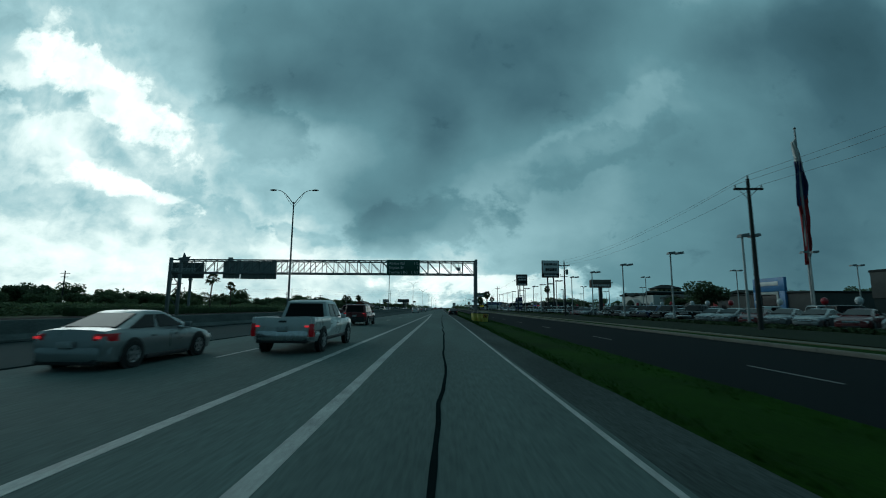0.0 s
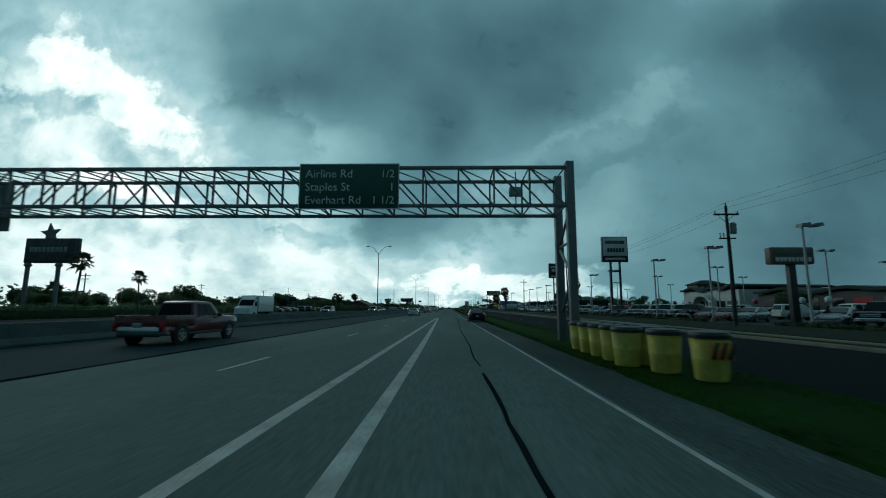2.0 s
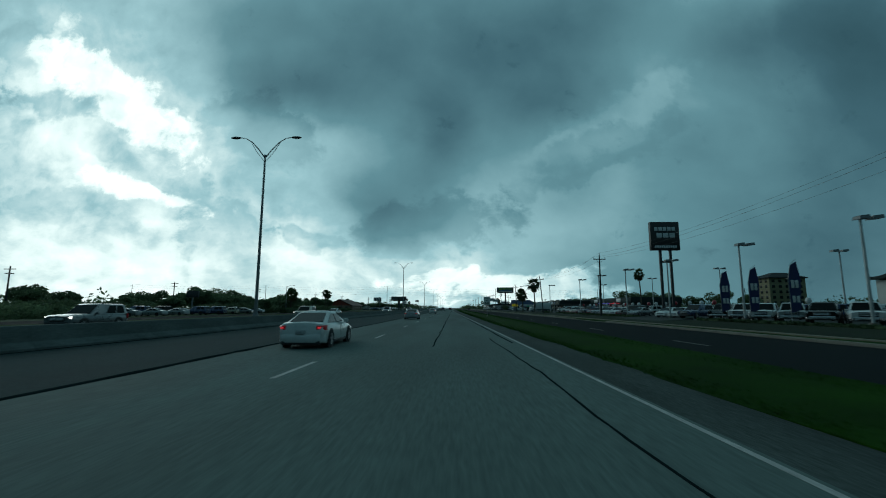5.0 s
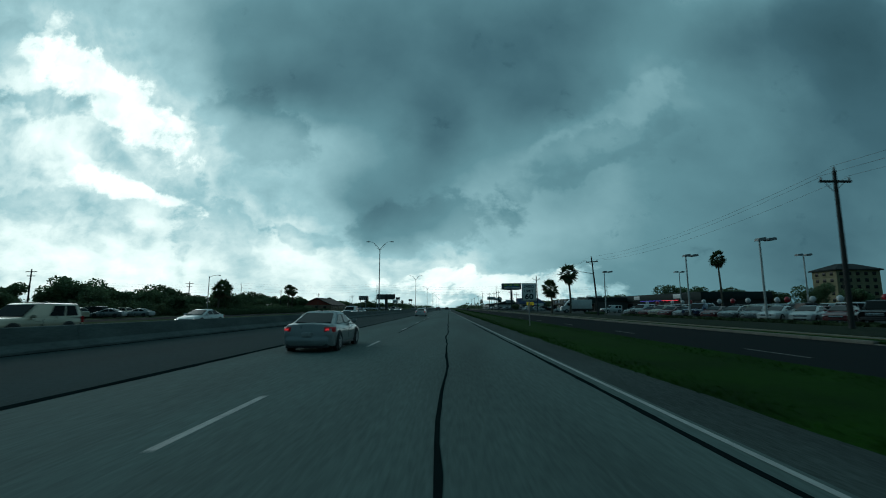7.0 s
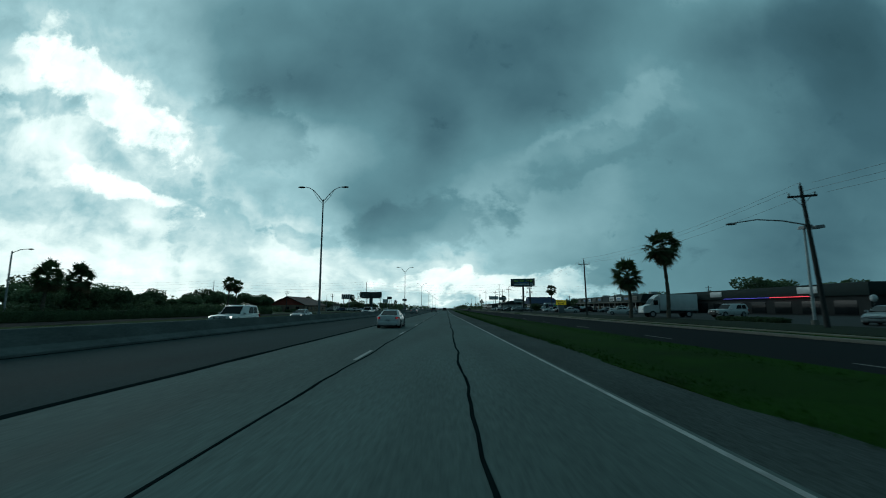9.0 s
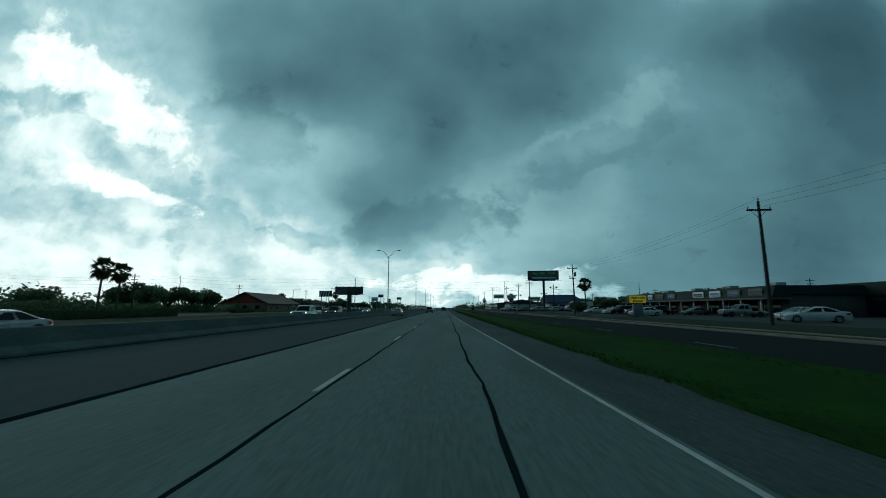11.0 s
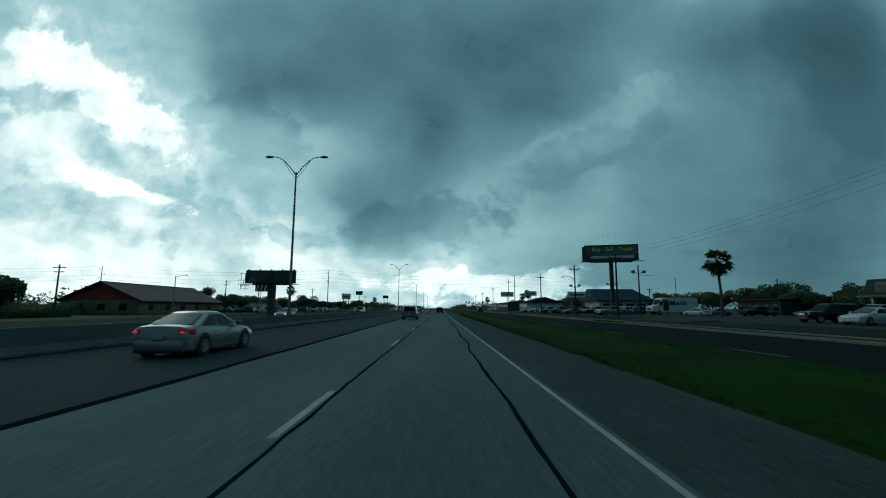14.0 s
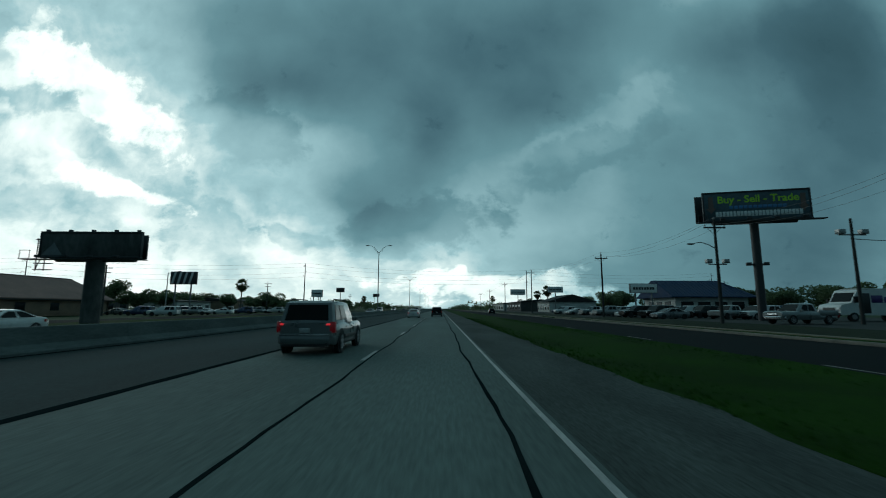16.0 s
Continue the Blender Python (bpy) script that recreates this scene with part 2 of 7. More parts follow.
M_BLADE = mat("grass_blades", (0.0145, 0.054, 0.005, 1), 0.8, grain=(8, 0.4), stain=(0.3, 0.4), bump=0, spec=0.04)
M_EARTH = mat("far_fields", (0.03, 0.055, 0.022, 1), 0.95, grain=(0.6, 0.4), stain=(0.02, 0.4), bump=0.3, spec=0.1)
M_STEEL = mat("galvanised_steel", (0.3, 0.31, 0.31, 1), 0.5, 0.7, grain=(8, 0.15), stain=(0.8, 0.25), bump=0.08)
M_LAMPPOLE = mat("pale_grey_lamp_paint", (0.42, 0.43, 0.42, 1), 0.5, 0.0, grain=(9, 0.1), stain=(0.7, 0.25), bump=0.05)
M_POST = mat("dull_grey_painted_steel", (0.17, 0.18, 0.185, 1), 0.55, 0.2, grain=(10, 0.12), stain=(0.7, 0.3), bump=0.08)
M_DARKSTEEL = mat("dark_painted_steel", (0.035, 0.037, 0.04, 1), 0.55, 0.2, grain=(9, 0.2), stain=(0.7, 0.35), bump=0.1)
M_GREEN = mat("green_reflective_sheet", (0.004, 0.07, 0.045, 1), 0.45, grain=(10, 0.1), stain=(0.6, 0.15), bump=0.0)
M_WHITE = mat("white_sign_sheet", (0.72, 0.72, 0.7, 1), 0.5, grain=(12, 0.06), stain=(0.8, 0.12), bump=0.0)
M_SIGNGREY = mat("light_grey_sign_face", (0.6, 0.61, 0.61, 1), 0.4, grain=(10, 0.08), stain=(0.6, 0.15), bump=0.0)
M_BLACK = mat("black_paint", (0.012, 0.012, 0.013, 1), 0.45, grain=(14, 0.2), bump=0.05)
M_ALUM = mat("bare_aluminium_back", (0.27, 0.3, 0.29, 1), 0.6, 0.15, grain=(10, 0.15), stain=(0.6, 0.2), bump=0.05)
M_WOODPOLE = mat("creosoted_pole_wood", (0.036, 0.036, 0.034, 1), 0.9, grain=(16, 0.4), stain=(1.0, 0.4), bump=0.6, stretch=(1, 1, 0.08))
M_INSUL = mat("grey_porcelain", (0.3, 0.3, 0.29, 1), 0.3, bump=0.0)
M_WIRE = mat("aged_aluminium_wire", (0.16, 0.165, 0.17, 1), 0.6, 0.4, bump=0.0)
M_BARREL = mat("yellow_plastic_barrel", (0.6, 0.5, 0.1, 1), 0.55, grain=(9, 0.12), stain=(2.0, 0.35), bump=0.06)
M_BROWN = mat("faded_brown_sign_paint", (0.17, 0.1, 0.08, 1), 0.6, grain=(6, 0.15), stain=(0.6, 0.3), bump=0.05)
M_ORANGE = mat("orange_reflective_stripe", (0.6, 0.22, 0.02, 1), 0.4, bump=0.0)
M_LID = mat("black_plastic_lid", (0.015, 0.014, 0.013, 1), 0.5, bump=0.1)
M_GLASS = mat("tinted_car_glass", (0.004, 0.006, 0.0065, 1), 0.08, grain=(20, 0.02), stain=(1, 0.1), bump=0.0, spec=0.11)
M_TYRE = mat("tyre_rubber", (0.014, 0.014, 0.014, 1), 0.85, bump=0.3)
M_RIM = mat("alloy_rim", (0.35, 0.35, 0.36, 1), 0.35, 0.8, bump=0.0)
M_TRIM = mat("black_car_trim", (0.016, 0.016, 0.017, 1), 0.55, bump=0.05)
M_CHROME = mat("chrome_grille", (0.5, 0.5, 0.51, 1), 0.22, 0.9, bump=0.0)
M_TAIL = mat("red_tail_lens", (0.32, 0.006, 0.008, 1), 0.25, bump=0.0)
M_BRAKE = mat("lit_red_tail_lamp", (0.26, 0.006, 0.012, 1), 0.25, bump=0.0, glow=0.07)
M_GLOWSPOT = mat("bright_lamp_core", (0.8, 0.04, 0.05, 1), 0.25, bump=0.0, glow=0.5)
M_HEAD = mat("clear_lamp_lens", (0.55, 0.57, 0.58, 1), 0.12, bump=0.0)
M_BEAM = mat("lit_headlamp", (1.0, 0.98, 0.92, 1), 0.2, bump=0.0, glow=2.2)
M_PLATE = mat("plate_white", (0.32, 0.33, 0.33, 1), 0.4, bump=0.0)
M_BARK = mat("rough_bark", (0.06, 0.048, 0.036, 1), 0.95, grain=(14, 0.4), stain=(1.2, 0.35), bump=0.8, stretch=(1, 1, 0.3))
M_PALMBARK = mat("palm_trunk_bark", (0.1, 0.08, 0.058, 1), 0.95, grain=(14, 0.35), stain=(1.5, 0.3), bump=0.8, stretch=(0.6, 0.6, 3))
M_BACKBOARD = mat("weathered_board_back", (0.085, 0.088, 0.084, 1), 0.8, 0.1, grain=(3, 0.35), stain=(0.5, 0.6), bump=0.2, stretch=(1, 1, 0.4))
M_LEAF = mat("oak_leaves", (0.115, 0.165, 0.085, 1), 0.7, grain=(3, 0.5), stain=(0.5, 0.4), bump=0, vary=0.25, spec=0.25, leafy=0.45)
M_FROND = mat("palm_fronds", (0.05, 0.08, 0.03, 1), 0.6, grain=(4, 0.4), stain=(0.6, 0.35), bump=0, vary=0.2, spec=0.3, leafy=0.4)
M_DRYFROND = mat("dry_palm_skirt", (0.13, 0.095, 0.05, 1), 0.9, grain=(6, 0.4), bump=0, spec=0.2)
M_HEDGE = mat("clipped_hedge", (0.055, 0.088, 0.042, 1), 0.85, grain=(6, 0.5), stain=(0.8, 0.4), bump=0, spec=0.15, leafy=0.35)
M_BRICK = mat("tan_brick_wall", (0.22, 0.15, 0.105, 1), 0.85, grain=(9, 0.2), stain=(0.5, 0.25), bump=0.3)
M_REDROOF = mat("red_brown_shingle_roof", (0.32, 0.07, 0.05, 1), 0.85, spec=0.2, grain=(8, 0.25), stain=(0.4, 0.25), bump=0.4)
M_SHINGLE = mat("brown_shingle_roof", (0.21, 0.125, 0.108, 1), 0.85, spec=0.2, grain=(8, 0.25), stain=(0.4, 0.25), bump=0.4)
M_BLUEROOF = mat("blue_metal_roof", (0.008, 0.034, 0.085, 1), 0.7, spec=0.2, grain=(6, 0.1), stain=(0.5, 0.2), bump=0.05)
M_STUCCO = mat("white_stucco_wall", (0.5, 0.5, 0.47, 1), 0.85, grain=(16, 0.1), stain=(0.5, 0.2), bump=0.2)
M_BEIGE = mat("beige_stucco_wall", (0.22, 0.19, 0.11, 1), 0.85, grain=(16, 0.1), stain=(0.5, 0.2), bump=0.2)
M_GREYWALL = mat("grey_brown_block_wall", (0.075, 0.075, 0.07, 1), 0.85, grain=(8, 0.15), stain=(0.5, 0.3), bump=0.25)
M_PARAPET = mat("dark_green_metal_mansard", (0.02, 0.034, 0.033, 1), 0.75, spec=0.2, grain=(8, 0.12), stain=(0.6, 0.25), bump=0.15)
M_DARKROOF = mat("dark_roofing", (0.035, 0.038, 0.038, 1), 0.88, spec=0.2, grain=(8, 0.2), stain=(0.4, 0.3), bump=0.3)
M_SHOPGLASS = mat("dark_shop_glass", (0.013, 0.017, 0.019, 1), 0.14, bump=0.0, spec=0.1)
M_BLUESIGN = mat("blue_sign_panel", (0.05, 0.2, 0.42, 1), 0.4, grain=(10, 0.06), bump=0.0)
M_YELLOW = mat("lit_yellow_sign_face", (0.7, 0.58, 0.03, 1), 0.5, grain=(10, 0.05), stain=(1, 0.1), bump=0.0, glow=0.14)
M_LIME = mat("lime_lettering", (0.45, 0.75, 0.03, 1), 0.5, bump=0.0)
M_BOARD = mat("faded_blue_billboard_sheet", (0.055, 0.095, 0.115, 1), 0.5, grain=(4, 0.2), stain=(0.5, 0.4), bump=0.0)
M_RED = mat("red_cloth", (0.32, 0.012, 0.018, 1), 0.75, grain=(20, 0.1), stain=(1.5, 0.2), bump=0.05)
M_BLUE = mat("navy_cloth", (0.012, 0.02, 0.09, 1), 0.75, grain=(20, 0.1), stain=(1.5, 0.2), bump=0.05)
M_CLOTH = mat("white_cloth", (0.6, 0.6, 0.58, 1), 0.75, grain=(20, 0.06), stain=(1.5, 0.12), bump=0.05)
M_BALLOON_W = mat("white_balloon_skin", (0.62, 0.62, 0.62, 1), 0.3, bump=0.0, vary=0.1)
M_BALLOON_R = mat("red_balloon_skin", (0.4, 0.02, 0.03, 1), 0.3, bump=0.0, vary=0.1)
M_BALLOON_B = mat("blue_balloon_skin", (0.03, 0.06, 0.3, 1), 0.3, bump=0.0, vary=0.1)
M_NEON_R = mat("red_led_strip", (1.0, 0.05, 0.08, 1), 0.4, bump=0.0, glow=0.8)
M_NEON_B = mat("blue_led_strip", (0.16, 0.13, 1.0, 1), 0.4, bump=0.0, glow=0.3)
M_PURPLE = mat("purple_van_mark", (0.05, 0.02, 0.14, 1), 0.4, bump=0.0)
M_MARKGREEN = mat("green_van_mark", (0.03, 0.3, 0.1, 1), 0.4, bump=0.0)
M_VANWHITE = paint("white_van_paint", (0.62, 0.62, 0.6, 1), 0.4)
PAINTS = {
    "silver": paint("silver_car_paint", (0.2, 0.215, 0.215, 1), 0.3, 0.4),
    "white": paint("white_car_paint", (0.46, 0.47, 0.46, 1), 0.3),
    "black": mat("black_car_paint", (0.004, 0.005, 0.0055, 1), 0.22, grain=(60, 0.03), stain=(1.2, 0.12), bump=0.0, coat=0.04, spec=0.18),
    "red": paint("dark_red_car_paint", (0.11, 0.01, 0.012, 1), 0.3, 0.0, 0.2),
    "grey": paint("grey_car_paint", (0.12, 0.13, 0.135, 1), 0.28, 0.4),
    "blue": paint("navy_car_paint", (0.02, 0.035, 0.09, 1), 0.25, 0.2),
    "tan": paint("tan_car_paint", (0.3, 0.27, 0.2, 1), 0.3, 0.3),
    "pewter": paint("pewter_car_paint", (0.12, 0.13, 0.13, 1), 0.3, 0.4),
}


# ---- mesh helpers ----
class Shape:
    """Vertices and faces of one mesh, gathered piece by piece."""

    def __init__(self):
        self.v, self.f = [], []

    def add(self, verts, faces):
        n = len(self.v)
        self.v += [tuple(p) for p in verts]
        self.f += [tuple(i + n for i in f) for f in faces]
        return self

    def box(self, lo, hi, c=0.0):
        """A box, its edges cut by c."""
        (x0, y0, z0), (x1, y1, z1) = lo, hi
        if c <= 0:
            v = [(x, y, z) for x in (x0, x1) for y in (y0, y1) for z in (z0, z1)]
            return self.add(v, [(0, 1, 3, 2), (4, 6, 7, 5), (0, 4, 5, 1), (2, 3, 7, 6), (0, 2, 6, 4), (1, 5, 7, 3)])

        def ring(k, z):
            return [(x0 + k, y0 + c, z), (x0 + c, y0 + k, z), (x1 - c, y0 + k, z), (x1 - k, y0 + c, z),
                    (x1 - k, y1 - c, z), (x1 - c, y1 - k, z), (x0 + c, y1 - k, z), (x0 + k, y1 - c, z)]

        return self.loft([ring(c * 0.6, z0), ring(0, z0 + c), ring(0, z1 - c), ring(c * 0.6, z1)])

    def loft(self, rings, caps=True, closed=True):
        n, m = len(rings[0]), len(rings)
        faces = [(r * n + k, r * n + (k + 1) % n, (r + 1) * n + (k + 1) % n, (r + 1) * n + k)
                 for r in range(m - 1) for k in range(n if closed else n - 1)]
        if caps:
            faces += [tuple(range(n - 1, -1, -1)), tuple((m - 1) * n + k for k in range(n))]
        return self.add([p for ring in rings for p in ring], faces)

    def tube(self, path, radii, n=8):
        """A round bar along a path; radii: one number or one for each point."""
        path = [Vector(p) for p in path]
        radii = radii if isinstance(radii, (list, tuple)) else [radii] * len(path)
        rings = []
        for k, p in enumerate(path):
            way = (path[min(k + 1, len(path) - 1)] - path[max(k - 1, 0)]).normalized()
            side = way.cross(Vector((0, 0, 1)))
            side = Vector((1, 0, 0)) if side.length < 0.05 else side.normalized()
            other = way.cross(side)
            rings.append([p + (side * math.cos(a) + other * math.sin(a)) * radii[k] for a in (2 * math.pi * j / n for j in range(n))])
        return self.loft(rings)

    def ball(self, c, rx, ry, rz, n=10, m=6):
        rings = []
        for j in range(m + 1):
            a = math.pi * (0.02 + 0.96 * j / m)
            rings.append([(c[0] + rx * math.sin(a) * math.cos(b), c[1] + ry * math.sin(a) * math.sin(b), c[2] - rz * math.cos(a))
                          for b in (2 * math.pi * k / n for k in range(n))])
        return self.loft(rings)

    def prism(self, outline, axis, lo, hi):
        """A flat outline of (a, b) pairs, drawn out along an axis."""
        def at(a, b, d):
            return {"x": (d, a, b), "y": (a, d, b), "z": (a, b, d)}[axis]
        return self.loft([[at(a, b, lo) for a, b in outline], [at(a, b, hi) for a, b in outline]])

    def mesh(self, name, material, smooth=32):
        me = bpy.data.meshes.new(name)
        me.from_pydata(self.v, [], self.f)
        me.update()
        bm = bmesh.new()
        bm.from_mesh(me)
        bmesh.ops.recalc_face_normals(bm, faces=bm.faces)
        bm.to_mesh(me)
        bm.free()
        if smooth:
            me.polygons.foreach_set("use_smooth", [True] * len(me.polygons))
            me.set_sharp_from_angle(angle=radians(smooth))
        me.materials.append(material)
        return me


def thing(name, m, label, category, group="", kind=""):
    """An empty at a thing's base, for its parts."""
    ob = new(name)
    ob.empty_display_size = 0.2
    ob.matrix_basis = m
    return tagged(ob, label, category, group, kind)


def part(name, shape, material, parent=None, label="", m=None, smooth=32):
    data = shape.mesh(name, material, smooth) if isinstance(shape, Shape) else shape
    ob = new(name, data)
    if parent:
        ob.parent = parent
    if m:
        ob.matrix_basis = m
    return tagged(ob, label)


def solid(name, shape, material, label, category, kind="", m=None, smooth=32, group=""):
    """A thing or a piece of the setting that is one mesh."""
    ob = part(name, shape, material, None, "", m, smooth)
    return tagged(ob, label, category, group, kind)


def lettering(name, text, size, material, parent, m, align="LEFT", wide=1.0, bold=0.0):
    """Words as a thin raised mesh."""
    curve = bpy.data.curves.new(name, "FONT")
    curve.body, curve.size, curve.align_x, curve.extrude = text, size, align, 0.004
    curve.resolution_u, curve.offset = 3, bold
    ob = bpy.data.objects.new(name, curve)
    scene.collection.objects.link(ob)
    me = bpy.data.meshes.new_from_object(ob.evaluated_get(bpy.context.evaluated_depsgraph_get()))
    bpy.data.objects.remove(ob)
    me.materials.clear()
    me.materials.append(material)
    done = new(name, me)
    done.parent = parent
    done.matrix_basis = m @ Matrix.Diagonal((wide, 1, 1, 1))
    return done


def along(points, y):
    """The x of a line given by (y, x) corners."""
    return float(np.interp(y, [p[0] for p in points], [p[1] for p in points]))


def steps(y0, y1, near=4.0, far=40.0):
    """Stations along the road, closer together on the stretch that is driven."""
    out, y = [], y0
    while y < y1:
        out.append(y)
        y += near if -20 <= y < 480 else far
    return out + [y1]


def ribbon(left, right, y0, y1, z, thick=0.06, columns=2, wave=None, near=4.0):
    """A slab along the road between two edges, each a number or corners."""
    s, ys = Shape(), steps(y0, y1, near)
    a = (lambda y: left) if isinstance(left, (int, float)) else (lambda y: along(left, y))
    b = (lambda y: right) if isinstance(right, (int, float)) else (lambda y: along(right, y))
    verts, n = [], columns
    for y in ys:
        for k in range(n):
            x = a(y) + (b(y) - a(y)) * k / (n - 1)
            verts.append((x, y, z + (wave(x, y, k / (n - 1)) if wave else 0)))
        verts += [(b(y), y, z - thick), (a(y), y, z - thick)]
    w = n + 2
    faces = [(r * w + k, r * w + (k + 1) % w, (r + 1) * w + (k + 1) % w, (r + 1) * w + k) for r in range(len(ys) - 1) for k in range(w)]
    faces += [tuple(range(w - 1, -1, -1)), tuple((len(ys) - 1) * w + k for k in range(w))]
    return s.add(verts, faces)


# ---- the road and its surfaces ----
FAR = 1600
EDGE = [(-80, 8.75), (0, 8.75), (15, 8.5), (55, 7.9), (88, 7.28), (150, 6.25), (188, 5.57), (241, 4.75), (262, 4.34), (283, 4.03), (304, 3.9), (335, 3.7), (FAR, 3.65)]
TURF = [(-80, 10.2), (0, 9.9), (60, 9.3), (100, 8.6), (150, 7.6), (210, 7.0), (280, 6.5), (345, 6.3), (FAR, 6.2)]
GORE = [(-80, 5.9), (5, 5.08), (15, 4.85), (45, 4.46), (55, 4.33), (76, 3.92), (92, 3.55), (102, 3.38)]

ground = Shape()
cells = [-3500, -900, -300, -120, -60, 0, 60, 120, 300, 900, 3500]
ground.add([(x, y + 300, -0.09) for y in cells for x in cells],
           [(r * 11 + k, r * 11 + k + 1, (r + 1) * 11 + k + 1, (r + 1) * 11 + k) for r in range(10) for k in range(10)])
solid("ground", ground, M_EARTH, "flat dark green open land to the horizon", "ground", "structure", smooth=0)

solid("road_left_lane", ribbon(-10.62, -3.52, -80, FAR, 0.0), M_ASPHALT, "dark asphalt left lane and shoulder of the highway", "road", "structure", smooth=0)
solid("road", ribbon(-3.5, [(y, x + 0.12) for y, x in EDGE], -80, FAR, 0.0, columns=5), M_CONCRETE, "grey worn concrete lanes of the highway", "road", "structure", smooth=0)
solid("road_shoulder", ribbon([(y, x + 0.125) for y, x in EDGE], [(y, x + 0.25) for y, x in TURF], -80, FAR, -0.006, columns=4,
      wave=lambda x, y, k: -0.02 * k), M_SHOULDER, "dusty brown-grey asphalt shoulder beside the grass", "shoulder", "structure", smooth=0)
solid("road_opposite", ribbon(-26.0, -11.62, -80, FAR, 0.0), M_CONCRETE, "grey concrete lanes for oncoming traffic", "road", "structure", smooth=0)
solid("verge_opposite", ribbon(-33.5, -26.02, -80, FAR, 0.02, columns=6, near=8, wave=lambda x, y, k: 0.12 * noise.noise((x * 0.4, y * 0.1, 0))), M_GRASS,
      "green mown verge beyond the oncoming lanes", "grass verge", "structure")
solid("road_far_frontage", ribbon(-42.0, -33.52, -80, FAR, 0.0), M_FRONTAGE, "dark asphalt service road beyond the verge", "road", "structure", smooth=0)
solid("grass_median", ribbon(TURF, 12.28, -80, FAR, 0.03, columns=14, near=2.0,
      wave=lambda x, y, k: -0.12 * math.sin(math.pi * k) + 0.05 * noise.noise((x * 0.9, y * 0.35, 3.0)) - 0.05 * (k < 0.01)), M_GRASS,
      "green mown grass strip between highway and frontage road", "grass strip", "structure")
solid("road_frontage", ribbon(12.3, 20.2, -80, FAR, 0.0, columns=3), M_FRONTAGE, "dark asphalt frontage road", "road", "structure", smooth=0)
solid("verge", ribbon(20.48, 21.58, -80, FAR, 0.13, thick=0.2, columns=4, near=3, wave=lambda x, y, k: 0.03 * noise.noise((x, y * 0.5, 5.0))), M_GRASS,
      "narrow grass verge behind the kerb", "grass verge", "structure")
solid("pavement", ribbon(21.6, 22.4, -80, FAR, 0.17, thick=0.25), M_KERB_YELLOW, "yellowed narrow concrete pavement", "pavement", "structure", smooth=0)
solid("bank", ribbon(22.42, 28.4, -80, FAR, 0.2, thick=0.3, columns=8, near=3, wave=lambda x, y, k: 0.12 * k + 0.06 * noise.noise((x * 0.6, y * 0.3, 9.0))), M_WEEDS,
      "dark rough grass bank before the car lots", "grass bank", "structure")
solid("parking_lot", ribbon(28.42, 70.0, -80, 640, 0.28, thick=0.4, columns=4), M_LOT, "grey asphalt car lot", "parking lot", "structure", smooth=0)


def kerb_line(x0, x1, height, gaps, name, label):
    """A kerb along the road with drops where driveways cross it."""
    s = Shape()
    for y in steps(-80, 640, 3.0, 12.0)[:-1]:
        drop = any(a <= y <= b for a, b in gaps)
        z = 0.03 if drop else height
        s.box((x0, y + 0.006, -0.06), (x1, y + (2.994 if -20 <= y < 480 else 11.99), z), 0.02)
    s.box((x0, 640, -0.06), (x1, FAR, height))
    return solid(name, s, M_KERB, label, "kerb", "structure")


DRIVES = [(147, 158), (284, 293), (330, 338), (395, 404)]
kerb_line(20.22, 20.46, 0.15, DRIVES, "kerb", "pale concrete kerb of the frontage road")
for k, (a, b) in enumerate(DRIVES):
    s = Shape().loft([[(20.47, y, 0.05), (28.5, y, 0.42), (28.5, y, 0.0), (20.47, y, -0.05)] for y in (a - 1.0, a + 1.5, b - 1.5, b + 1.0)])
    solid("driveway_%d" % (k + 1), s, M_LOT, "worn concrete driveway crossing the verge", "driveway", "structure", smooth=0)


def strip(left, right, y0, y1, z=0.004, near=4.0):
    return ribbon(left, right, y0, y1, z, thick=0.008, near=near)


def line_marks():
    """White edge lines, the gore's two wide lines and the broken lane lines."""
    w = 0.042
    solid("edge_line", strip([(y, x - w) for y, x in EDGE], [(y, x + w) for y, x in EDGE], -80, FAR), M_LINE, "thin worn white edge line", "road marking", "structure", smooth=0)
    solid("gore_line", strip([(y, x - 0.115) for y, x in GORE], [(y, x + 0.115) for y, x in GORE], -80, 101), M_LINE, "wide white line of the entrance ramp", "road marking", "structure", smooth=0)
    solid("gore_line_2", strip(3.06, 3.27, -80, 101), M_LINE, "white line beside the through lane", "road marking", "structure", smooth=0)
    dash = strip(-0.06, 0.06, 0, 2.85).mesh("lane_dash", M_LINE, 0)
    lanes = thing("lane_line", pose(0, 0, 0), "broken white lane line on concrete", "road marking", kind="structure")
    for k in range(-5, 60):
        part("dash", dash, None, lanes, m=pose(0, 37.2 + 12.19 * k, 0))
    faded = strip(-0.055, 0.055, 0, 2.85).mesh("lane_dash", M_LINE_OLD, 0)
    side = thing("lane_line_2", pose(0, 0, 0), "broken white lane line on the frontage road", "road marking", kind="structure")
    for k in range(-4, 50):
        y = 21.4 + 12.19 * k
        part("dash", faded, None, side, m=pose(15.05 - 0.0068 * y, y, 0))
    far = thing("lane_line_3", pose(0, 0, 0), "broken white lines of the oncoming lanes", "road marking", kind="structure")
    for k in range(-3, 45):
        for x in (-15.8, -19.4):
            part("dash", dash, None, far, m=pose(x, 5 + 12.19 * k, 0))
    solid("edge_line_2", strip(-25.2, -25.06, -80, FAR), M_LINE, "white edge line of the oncoming lanes", "road marking", "structure", smooth=0)


line_marks()


